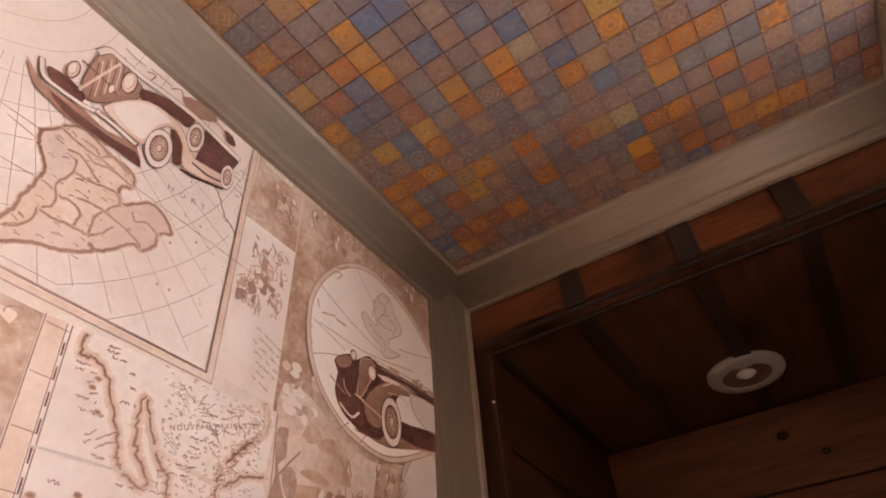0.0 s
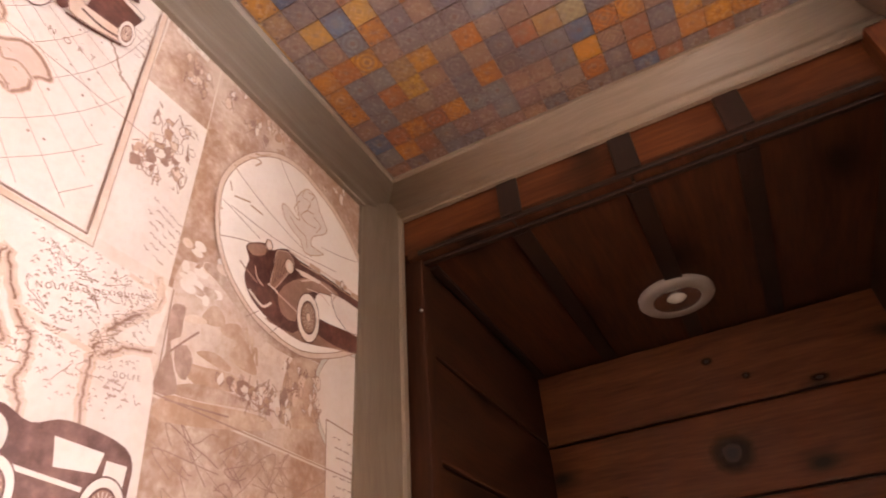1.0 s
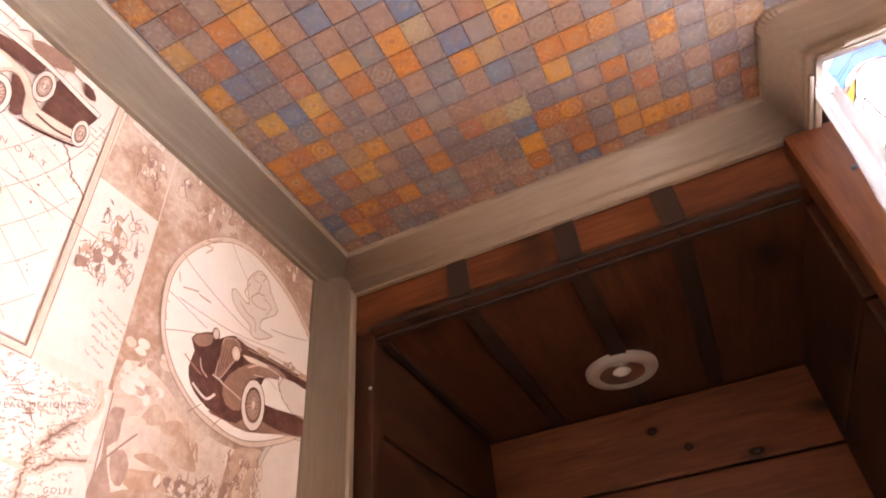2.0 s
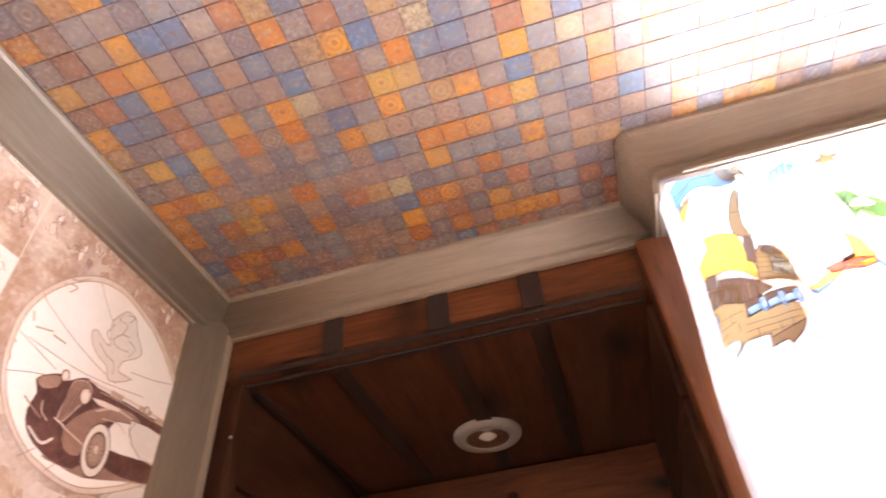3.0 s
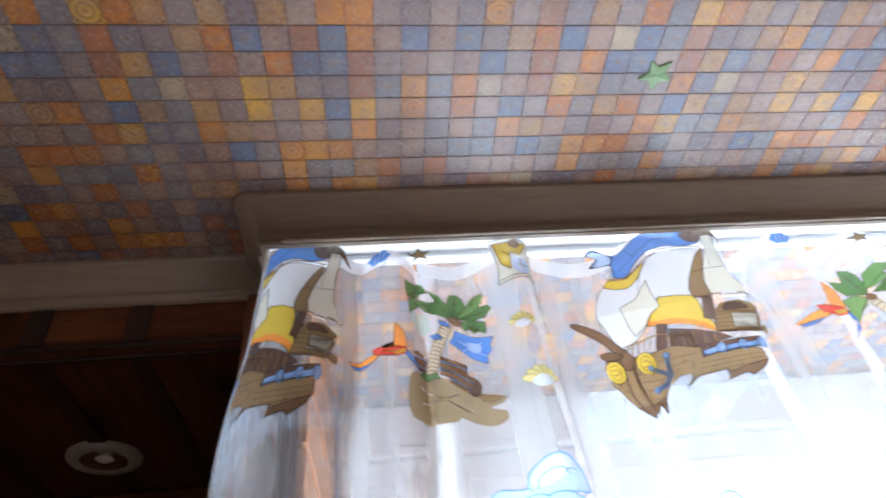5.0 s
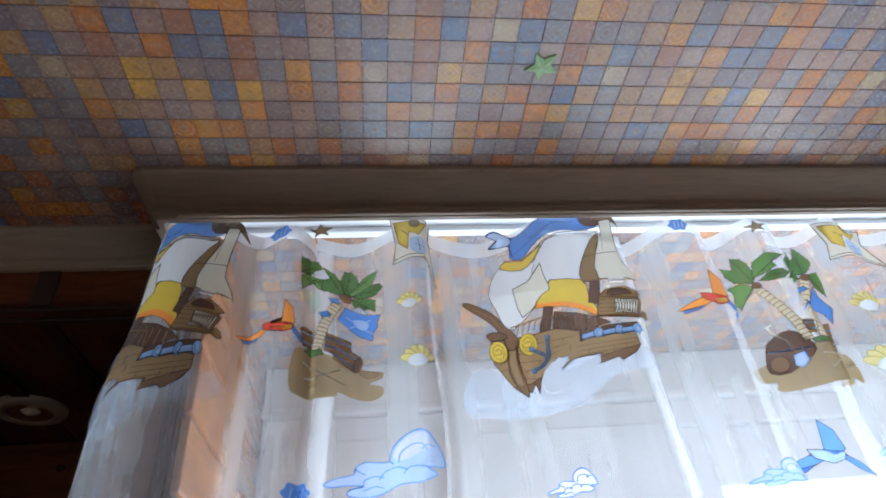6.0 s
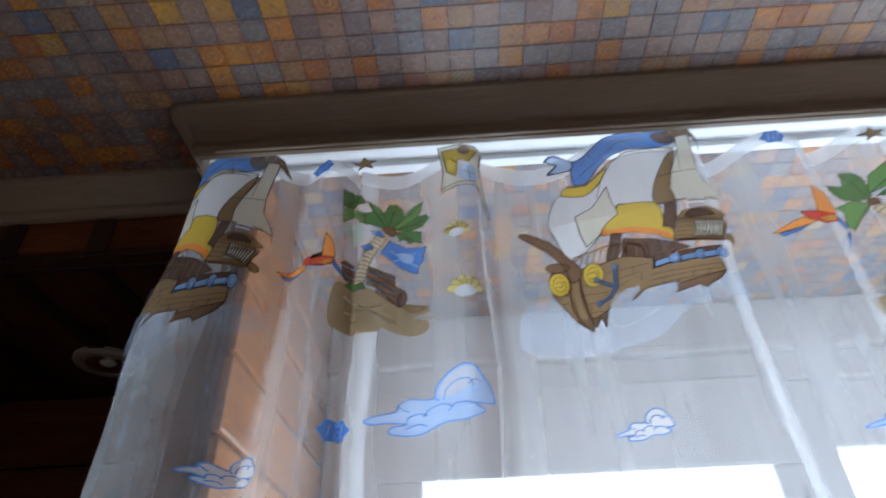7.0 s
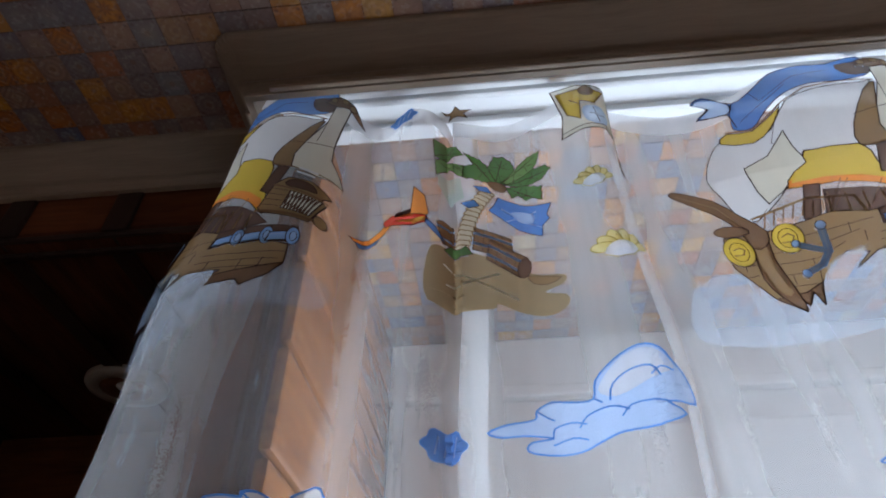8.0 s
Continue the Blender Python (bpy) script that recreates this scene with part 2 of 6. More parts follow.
# redder pine, lightened in colour for light missing on post, header and back
LIT_REDWOOD = wood("lit_red_pine", (0.070, 0.021, 0.008), (0.195, 0.063, 0.022), (0.015, 0.006, 0.003), 0.45, (3, 34, 34), 0.5, 0.35, 0.22)
PINE = wood("varnished_pine", (0.22, 0.072, 0.016), (0.43, 0.18, 0.045), (0.16, 0.06, 0.02), 0.25, (3, 28, 28), 0.9, 0.15)
WHITE = plain("white_plastic", (0.78, 0.79, 0.80), 0.3, 0, 0.03)
METAL = plain("polished_metal", (0.75, 0.73, 0.70), 0.18, 1.0, 0.05)
BULB = plain("bulb_glass", (0.80, 0.77, 0.72), 0.12, 0, 0.03)
LAMPRING = plain("white_enamel", (0.37, 0.335, 0.31), 0.35, 0, 0.05)
GLASS = glass_shader()
PLASTER = plain("painted_plaster", (0.40, 0.35, 0.29), 0.8, 0, 0.08, 18)
FLOORWOOD = wood("floor_boards", (0.25, 0.13, 0.06), (0.42, 0.25, 0.12), (0.1, 0.05, 0.02), 0.35)
STAR = plain("pale_green_plastic", (0.24, 0.36, 0.17), 0.45, 0, 0.08)
SCREW = plain("screw_metal", (0.6, 0.58, 0.55), 0.3, 1.0, 0.05)
BLACK = plain("dark_screw", (0.03, 0.03, 0.035), 0.5)
VOILE = voile_shader("white_voile", (0.90, 0.91, 0.93), 0.76)
TAPE = voile_shader("heading_tape", (0.90, 0.91, 0.94), 0.45)


def cloth_ink(name, colour, clear=0.12):
    return voile_shader("print_" + name, colour, clear, 0.5)


C_OUT = cloth_ink("outline", (0.055, 0.028, 0.02), 0.03)
C_WHITE = cloth_ink("white", (0.75, 0.735, 0.73))
C_CREAM = cloth_ink("cream", (0.72, 0.68, 0.56))
C_YELLOW = cloth_ink("yellow", (0.70, 0.50, 0.06))
C_BROWN = cloth_ink("brown", (0.185, 0.098, 0.045))
C_TAN = cloth_ink("tan", (0.265, 0.162, 0.068))
C_DARK = cloth_ink("dark_brown", (0.105, 0.052, 0.032))
C_BLUE = cloth_ink("blue", (0.10, 0.24, 0.60))
C_SKY = cloth_ink("sky_blue", (0.46, 0.63, 0.92), 0.30)
C_BARK = cloth_ink("bark", (0.62, 0.52, 0.36))
C_SHELL = cloth_ink("shell", (0.72, 0.62, 0.24), 0.25)
C_FOAM = cloth_ink("foam", (0.62, 0.74, 0.92), 0.76)
C_OLIVE = cloth_ink("olive", (0.30, 0.25, 0.06))
C_CLOUD = cloth_ink("cloud", (0.74, 0.80, 0.92), 0.45)
C_SHADOW = cloth_ink("leaf_shadow", (0.42, 0.55, 0.47), 0.55)
C_LINE = cloth_ink("line_blue", (0.14, 0.33, 0.75), 0.1)
C_STEEL = cloth_ink("steel_blue", (0.27, 0.43, 0.72), 0.1)
C_GREEN = cloth_ink("green", (0.085, 0.19, 0.045))
C_LEAF = cloth_ink("light_green", (0.14, 0.27, 0.07))
C_RED = cloth_ink("red", (0.70, 0.07, 0.04))
C_ORANGE = cloth_ink("orange", (0.85, 0.30, 0.05))
C_SAND = cloth_ink("sand", (0.30, 0.215, 0.11))

PAPER = paper_shader("map_paper", (0.69, 0.575, 0.51), (0.56, 0.42, 0.31), 0.5)
P_TAN = paper_shader("tan_ink", (0.43, 0.25, 0.16), (0.60, 0.43, 0.33), 0.95, 26.0)
P_PALE = paper_shader("pale_tan_ink", (0.61, 0.43, 0.33), (0.69, 0.545, 0.46), 0.9, 22.0)
P_BROWN = paper_shader("brown_ink", (0.27, 0.14, 0.10), (0.42, 0.25, 0.18), 0.7)
P_DARK = paper_shader("dark_ink", (0.115, 0.042, 0.032), (0.26, 0.125, 0.095), 0.9, 30.0)
P_LIGHT = paper_shader("light_paper", (0.71, 0.61, 0.55), (0.60, 0.46, 0.385), 0.5)
P_ROSE = paper_shader("rose_ink", (0.57, 0.395, 0.325), (0.66, 0.51, 0.44), 0.6)
P_LINE = paper_shader("line_ink", (0.30, 0.165, 0.125), (0.44, 0.28, 0.21), 0.6)
P_DEEP = paper_shader("deep_ink", (0.080, 0.024, 0.019), (0.20, 0.08, 0.055), 0.7, 34.0)
P_SCENE = paper_shader("scene_wash", (0.38, 0.215, 0.14), (0.60, 0.45, 0.37), 1.0, 16.0)
# white medallion paper, lightened in colour to make up for weaker light there
P_LIT_WHITE = paper_shader("lit_white_paper", (0.80, 0.71, 0.65), (0.68, 0.55, 0.48), 0.4)
P_UMBER = paper_shader("umber_wash", (0.33, 0.19, 0.14), (0.50, 0.33, 0.26), 0.9, 40.0)
P_MIST = paper_shader("mist_ink", (0.56, 0.42, 0.36), (0.64, 0.50, 0.44), 0.7, 30.0)
P_SKYWASH = paper_shader("sky_wash", (0.66, 0.52, 0.45), (0.47, 0.29, 0.20), 0.75, 14.0)
P_GREY = paper_shader("grey_rim", (0.52, 0.45, 0.39), (0.60, 0.52, 0.45), 0.5)


# ---- mesh helpers ----
def mesh_of(bm, name, *mats):
    me = bpy.data.meshes.new(name)
    bm.normal_update()
    bm.to_mesh(me)
    bm.free()
    for m in mats:
        me.materials.append(m)
    return me


def part(name, bm, material, parent=None, label="", m=None):
    """Links a bmesh as one mesh object under a thing or a part."""
    mats = material if isinstance(material, (list, tuple)) else [material]
    ob = new(name, mesh_of(bm, name, *mats))
    if m is not None:
        ob.matrix_basis = m
    if parent:
        ob.parent = parent
    return tagged(ob, label)


def box(x0, x1, y0, y1, z0, z1, bevel=0.0, bm=None):
    bm = bm or bmesh.new()
    r = bmesh.ops.create_cube(bm, size=1, matrix=Matrix.LocRotScale(((x0 + x1) / 2, (y0 + y1) / 2, (z0 + z1) / 2), None, (x1 - x0, y1 - y0, z1 - z0)))
    if bevel:
        edges = {e for v in r["verts"] for e in v.link_edges}
        bmesh.ops.bevel(bm, geom=list(edges), offset=bevel, segments=2, affect="EDGES", profile=0.6)
    return bm


def lathe(profile, segments=40, bm=None):
    bm = bm or bmesh.new()
    rings = [[bm.verts.new((r * math.cos(2 * math.pi * i / segments), r * math.sin(2 * math.pi * i / segments), z)) for i in range(segments)] for r, z in profile]
    for a, b in zip(rings, rings[1:]):
        for i in range(segments):
            f = bm.faces.new((a[i], a[(i + 1) % segments], b[(i + 1) % segments], b[i]))
            f.smooth = True
    return bm


def structure(name, bm, material, label, m=None):
    return tagged(part(name, bm, material, None, label, m), kind="structure", category=name.split("_")[0])


# ---- ceiling ----
CODE = {"g": "grey", "m": "mauve", "B": "haze", "b": "blue", "o": "orange", "y": "yellow", "c": "cream", "r": "russet", "t": "tan", "d": "dotted"}
# the tiles come in sheets that repeat every 22 columns; one word a row, from row -4 on
SHEET = ["oogdgdogrdtgoByotgtdtg", "bombmbdtobmcbBrddtobmr", "brgmgmbgrgobbgrtbgrgob", "drBoBocmrytddgoBcmmytd", "bygogogbgogtogbtBtgygy",
         "BodmdmBotmgmgoyBBotmgm", "omggdBBmbBooomBgdmbBoo", "Btogogmmmgo" + "BBBogmmmgoB", "oymdmdrtcddmogmBttddoB"]
LAID = {}


def lay(row, **families):
    """The strongly coloured tiles of one row in the dark corner, by column."""
    for family, columns in families.items():
        for c in columns:
            LAID[c, row] = family


lay(5, blue=(-24,), orange=(-28, -23, -22))
lay(6, blue=(-34,), orange=(-32, -30, -24, -20))
lay(7, orange=(-33, -24, -22, -20, -19, -18))
lay(8, blue=(-22,))


def tile_family(c, k, rng):
    if (c, k) in LAID:
        return LAID[c, k]
    if k > 4 and c < -14:
        return rng.choice(["mauve", "mauve", "grey", "russet", "dotted", "haze"])
    row = SHEET[k + 4] if -4 <= k <= 4 else SHEET[(k * 5) % 9]
    return CODE[row[(c + 10 + (0 if -4 <= k <= 4 else 7 * k)) % 22]]


def tiled_ceiling():
    x0, x1, y0, y1 = WEST - 0.02, EAST, SOUTH, WINDOW + 0.02
    c0, c1 = math.floor((x0 - 0.680) / TILE), math.ceil((x1 - 0.680) / TILE)
    k0, k1 = math.floor((y0 - 0.42) / TILE), math.ceil((y1 - 0.42) / TILE)
    verts, faces, uvs, mats = [], [], [], []
    rng = random.Random(4)
    slots = list(TILES)

    def quad(*ids, uv, mat):
        faces.append(ids), uvs.extend(uv), mats.append(mat)

    for c in range(c0, c1):
        for k in range(k0, k1):
            xa, ya = 0.680 + TILE * c, 0.42 + TILE * k
            xb, yb = xa + TILE, ya + TILE
            family = slots.index(tile_family(c, k, rng))
            n = len(verts)
            ex, ey, low = 0.0001, 0.00016, CEIL - 0.0012 - rng.random() * 0.0004
            slope = (rng.random() - 0.5) * 0.0003
            verts += [(xa + ex * 0.4, ya + ey * 0.4, CEIL), (xb - ex * 0.4, ya + ey * 0.4, CEIL), (xb - ex * 0.4, yb - ey * 0.4, CEIL), (xa + ex * 0.4, yb - ey * 0.4, CEIL)]
            verts += [(xa + 3 * ex, ya + 3 * ey, low), (xb - 3 * ex, ya + 3 * ey, low + slope), (xb - 3 * ex, yb - 3 * ey, low + slope), (xa + 3 * ex, yb - 3 * ey, low)]
            corner = [(-1, -1), (1, -1), (1, 1), (-1, 1)]
            i = [(-0.96, -0.96), (0.96, -0.96), (0.96, 0.96), (-0.96, 0.96)]
            quad(n + 7, n + 6, n + 5, n + 4, uv=i[::-1], mat=family)
            for a in range(4):
                b = (a + 1) % 4
                quad(n + a, n + 4 + a, n + 4 + b, n + b, uv=(corner[a], i[a], i[b], corner[b]), mat=family)
    n = len(verts)
    z = CEIL - 0.0002
    verts += [(x0, y0, z), (x1, y0, z), (x1, y1, z), (x0, y1, z), (x0, y0, z + 0.12), (x1, y0, z + 0.12), (x1, y1, z + 0.12), (x0, y1, z + 0.12)]
    for ids in ((3, 2, 1, 0), (4, 5, 6, 7), (0, 1, 5, 4), (1, 2, 6, 5), (2, 3, 7, 6), (3, 0, 4, 7)):
        quad(*[n + i for i in ids], uv=[(0, 0)] * 4, mat=len(slots))
    me = bpy.data.meshes.new("ceiling")
    me.from_pydata(verts, [], faces)
    for mat in list(TILES.values()) + [GROUT]:
        me.materials.append(mat)
    me.polygons.foreach_set("material_index", mats)
    layer = me.uv_layers.new(name="UVMap")
    layer.data.foreach_set("uv", np.array(uvs, dtype=np.float32).ravel())
    me.update()
    return tagged(new("ceiling", me), "ceiling of small glossy orange, blue and mauve printed mosaic tiles", "ceiling", kind="structure")


tiled_ceiling()

# ---- room shell ----
structure("wall_west", box(WEST - 0.15, WEST, SOUTH, NICHE_BACK + 0.1, 0, CEIL + 0.1), PAPER, "wall papered with cream and sepia antique maps")
structure("wall_south", box(WEST - 0.15, EAST + 0.15, SOUTH - 0.15, SOUTH, 0, CEIL + 0.1), PLASTER, "plain plastered wall at the back of the room")
structure("wall_east_south", box(EAST, EAST + 0.15, SOUTH, -1.6, 0, CEIL + 0.1), PLASTER, "plain plastered wall beside an assumed, unseen side window")
structure("wall_east_north", box(EAST, EAST + 0.15, -0.3, WINDOW + 0.15, 0, CEIL + 0.1), PLASTER, "plain plastered wall beside an assumed, unseen side window")
structure("wall_east_below", box(EAST, EAST + 0.15, -1.6, -0.3, 0, 0.8), PLASTER, "plain plastered wall under an assumed, unseen side window")
structure("wall_east_above", box(EAST, EAST + 0.15, -1.6, -0.3, 1.9, CEIL + 0.1), PLASTER, "plain plastered wall above an assumed, unseen side window")
structure("wall_north", box(REVEAL, EAST, WINDOW, WINDOW + 0.12, 0, 0.86), PLASTER, "plain plastered wall under the window")
structure("floor", box(WEST - 0.15, EAST + 0.15, SOUTH - 0.15, NICHE_BACK + 0.2, -0.1, 0), FLOORWOOD, "brown wooden board floor")

# ---- crown mouldings ----
PROFILE = [(0, 0), (1.0, 0), (1.0, 0.10), (0.94, 0.16), (0.90, 0.20), (0.72, 0.34), (0.50, 0.52), (0.36, 0.66), (0.30, 0.74), (0.33, 0.79), (0.30, 0.86), (0.22, 0.90), (0.17, 0.94), (0.16, 1.0), (0, 1.0)]


def sweep(path, profile=PROFILE, proj=PROJ, drop=DROP, closed_in=1):
    """A moulding along a plan polyline of (x, y); the profile grows to the left of the path and down from the ceiling."""
    bm = bmesh.new()
    rows = []
    pts = [Vector(p) for p in path]
    for i, p in enumerate(pts):
        d0 = (p - pts[i - 1]).normalized() if i else None
        d1 = (pts[i + 1] - p).normalized() if i + 1 < len(pts) else None
        n0 = Vector((-d0.y, d0.x)) if d0 else None
        n1 = Vector((-d1.y, d1.x)) if d1 else None
        if n0 is None or n1 is None:
            nn = n1 or n0
        else:
            nn = (n0 + n1).normalized()
            nn /= max(0.3, nn.dot(n0))
        rows.append([bm.verts.new((p.x + nn.x * a * proj, p.y + nn.y * a * proj, -b * drop)) for a, b in profile])
    for a, b in zip(rows, rows[1:]):
        for i in range(len(profile)):
            j = (i + 1) % len(profile)
            f = bm.faces.new((a[i], b[i], b[j], a[j]))
            f.smooth = 2 < i < 12
    bm.faces.new(rows[0])
    bm.faces.new(rows[-1][::-1])
    bmesh.ops.recalc_face_normals(bm, faces=bm.faces[:])
    return bm


def moulding(name, length, m, label):
    return structure(name, sweep([(0, 0), (length, 0)]), OAK, label, m)


OAKLABEL = "grey oak wood-grain crown moulding under the tiled ceiling"
moulding("trim_west", FRONT - SOUTH, pose(WEST, FRONT, CEIL - 0.001, 0, 0, -90), OAKLABEL)
moulding("trim_front", 0.29 - WEST, pose(0.29, FRONT, CEIL - 0.001, 0, 0, 180), OAKLABEL)
# upright corner piece of the same section between the papered wall and the niche
structure("trim_corner", sweep([(0, 0), (CEIL - DROP * 0.6, 0)], [(0, 0), (1.0, 0), (1.0, 0.12), (0.93, 0.2), (0.66, 0.40), (0.42, 0.64), (0.25, 0.9), (0.14, 0.94), (0.14, 1.0), (0, 1.0)], 0.033, 0.066), OAK,
          "upright grey oak corner trim beside the dark niche", Matrix(((0, 1, 0, WEST), (0, 0, 1, FRONT), (-1, 0, 0, CEIL - DROP * 0.55), (0, 0, 0, 1))))

# pelmet: the same moulding turned round the curtain rail, with a rounded corner
PX, PY = 0.253 + PROJ, 0.56 + PROJ
DEEP = 0.063


def pelmet_board(round_top=0.02, z=CEIL - 0.001):
    bm = bmesh.new()
    rows = [[bm.verts.new((EAST, PY - a * PROJ, z - b * DEEP)) for a, b in PROFILE]]
    for s in range(13):      # carved flutes round the corner
        t = math.pi / 2 * s / 12
        row = []
        for a, b in PROFILE:
            flute = 0.0016 * (s % 2) * (1 if 0.08 < b < 0.98 and a > 0.1 else 0) * (0 < s < 12)
            p, r = a * PROJ - flute, round_top * max(a, 0.12)
            row.append(bm.verts.new((PX - p + r - r * math.sin(t), PY - p + r - r * math.cos(t), z - b * DEEP)))
        rows.append(row)
    rows.append([bm.verts.new((PX - a * PROJ, FRONT - 0.006, z - b * DEEP)) for a, b in PROFILE])
    for a, b in zip(rows, rows[1:]):
        for i in range(len(PROFILE)):
            j = (i + 1) % len(PROFILE)
            bm.faces.new((a[i], b[i], b[j], a[j])).smooth = 2 < i < 12
    bm.faces.new(rows[0]), bm.faces.new(rows[-1][::-1])
    bmesh.ops.recalc_face_normals(bm, faces=bm.faces[:])
    return bm


pelmet = new("pelmet")
tagged(pelmet, "grey oak wood-grain pelmet moulding round the curtain rail", "pelmet")
part("front_board", pelmet_board(), OAK, pelmet)
part("bottom_bead", box(-(EAST - PX - 0.02) / 2, (EAST - PX - 0.02) / 2, -0.0028, 0.0028, -0.0028, 0.0028, 0.002), OAK, pelmet, m=pose((EAST + PX + 0.02) / 2, PY - 0.24 * PROJ, CEIL - 0.955 * DEEP))
part("side_bead", box(-0.048, 0.048, -0.0028, 0.0028, -0.0028, 0.0028, 0.002), OAK, pelmet, m=pose(PX - 0.24 * PROJ, PY + 0.062, CEIL - 0.955 * DEEP, 0, 0, 90))
# ---- dark wooden niche ----
def board(length, width, thick, bevel=0.002):
    return box(-length / 2, length / 2, -width / 2, width / 2, -thick / 2, thick / 2, bevel)


niche_back = structure("wall_niche_back", box(NICHE_L - 0.04, REVEAL, NICHE_BACK + 0.018, NICHE_BACK + 0.1, 0, CEIL), BATTENWOOD, "back of the niche in dark stained pine planks")
plank_mesh = mesh_of(board(NICHE_R - NICHE_L + 0.03, 0.133, 0.018, 0.004), "plank", LIT_REDWOOD)
for i in range(16):
    p = new("plank", plank_mesh)
    p.parent = niche_back
    p.matrix_basis = pose((NICHE_L + NICHE_R) / 2 + random.uniform(-0.004, 0.004), NICHE_BACK + 0.009, NICHE_TOP - 0.005 - 0.0665 - 0.137 * i, 90, 0, 0)


def knot_shader():
    m, n, l, b = shader("wood_knot", 0.5)
    co = node(n, l, "ShaderNodeTexCoord").outputs["Object"]
    warp = node(n, l, "ShaderNodeTexNoise", {"Vector": co, "Scale": 60.0, "Detail": 3.0}).outputs["Color"]
    q = node(n, l, "ShaderNodeVectorMath", {0: warp, 1: (0.008, 0.008, 0.0), 2: co}, operation="MULTIPLY_ADD").outputs[0]
    r = calc(n, l, "DIVIDE", node(n, l, "ShaderNodeVectorMath", {0: q}, operation="LENGTH").outputs["Value"], 0.02)
    l.new(ramp(n, l, r, [(0.15, (0.012, 0.005, 0.003)), (0.42, (0.05, 0.016, 0.008)), (0.55, (0.018, 0.007, 0.004)), (0.9, (0.06, 0.02, 0.01))]), b.inputs["Base Color"])
    l.new(ramp(n, l, r, [(0.3, (0.92, 0.92, 0.92)), (0.62, (0.7, 0.7, 0.7)), (1.2, (0, 0, 0))]), b.inputs["Alpha"])
    return m


KNOT = knot_shader()
for x, z, w, h in ((-0.024, 1.976, 1.9, 1.7), (-0.020, 2.125, 0.55, 0.4), (0.030, 2.085, 0.4, 0.35), (-0.21, 1.93, 0.7, 0.5), (0.13, 2.055, 0.8, 0.35)):
    disc = lathe([(0.0004, 0.0006), (0.014, 0.0005), (0.026, 0.0)], 28)
    k = part("knot", disc, KNOT, niche_back, "dark round knot in the plank", pose(x, NICHE_BACK - 0.0006, z, 90, 0, 0))
    k.scale = (w, h, 1)
for name, x, flip in (("wall_niche_west", NICHE_L - 0.009, 1), ("wall_niche_east", NICHE_R + 0.009, -1)):
    a, b = (WEST, NICHE_L - 0.018) if flip > 0 else (NICHE_R + 0.018, REVEAL - 0.02)
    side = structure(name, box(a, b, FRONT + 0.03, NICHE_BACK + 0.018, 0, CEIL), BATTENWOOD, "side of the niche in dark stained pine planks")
    side_mesh = mesh_of(board(NICHE_BACK - FRONT - 0.03, 0.133, 0.018, 0.004), "plank", SHADEDWOOD)
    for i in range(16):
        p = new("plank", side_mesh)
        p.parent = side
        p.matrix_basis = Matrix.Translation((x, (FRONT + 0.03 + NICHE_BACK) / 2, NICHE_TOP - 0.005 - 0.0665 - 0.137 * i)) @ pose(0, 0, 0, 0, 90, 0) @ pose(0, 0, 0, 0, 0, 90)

# boarded niche ceiling with battens over the joints
bm = bmesh.new()
battens = [-0.179, -0.022, 0.109]
edges = [NICHE_L - 0.02] + battens + [NICHE_R + 0.02]
for a, b in zip(edges, edges[1:]):
    box(a + 0.0015, b - 0.0015, FRONT + 0.004, NICHE_BACK + 0.02, NICHE_TOP, NICHE_TOP + 0.018, 0.002, bm)
for f in bm.faces:
    f.material_index = 0
n0 = len(bm.faces)
for x in battens:
    box(x - 0.013, x + 0.013, FRONT + 0.03, NICHE_BACK, NICHE_TOP - 0.0045, NICHE_TOP - 0.0005, 0.0015, bm)
box(NICHE_L, NICHE_R, FRONT + 0.017, FRONT + 0.026, NICHE_TOP - 0.006, NICHE_TOP - 0.0004, 0.002, bm)
box(NICHE_L, NICHE_L + 0.014, FRONT + 0.034, NICHE_BACK, NICHE_TOP - 0.006, NICHE_TOP - 0.0004, 0.002, bm)
bm.faces.ensure_lookup_table()
for f in bm.faces[n0:]:
    f.material_index = 1
bmesh.ops.rotate(bm, cent=(0, 0, 0), matrix=Matrix.Rotation(radians(-90), 3, "Z"), verts=bm.verts[:])
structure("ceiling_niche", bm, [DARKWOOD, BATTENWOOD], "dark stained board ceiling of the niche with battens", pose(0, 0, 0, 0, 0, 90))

# header over the opening: short boards with battens over the joints
edges[0] = -0.37
header = tagged(new("niche_header"), "dark stained pine header over the niche opening", "header")
for a, b in zip(edges, edges[1:]):
    part("header_board", box(-(b - a) / 2 + 0.001, (b - a) / 2 - 0.001, -0.006, 0.006, -0.038, 0.038, 0.002), LIT_REDWOOD, header, m=pose((a + b) / 2, FRONT + 0.010, 2.226))
for x in battens:
    part("header_batten", box(-0.04, 0.04, -0.015, 0.015, -0.003, 0.003, 0.002), BATTENWOOD, header, m=pose(x, FRONT + 0.001, 2.228, 0, 90, 90))
part("header_bead", box(-(NICHE_R - NICHE_L) / 2, (NICHE_R - NICHE_L) / 2, -0.008, 0.008, -0.0035, 0.0035, 0.002), BATTENWOOD, header, m=pose((NICHE_L + NICHE_R) / 2, FRONT + 0.008, 2.184))

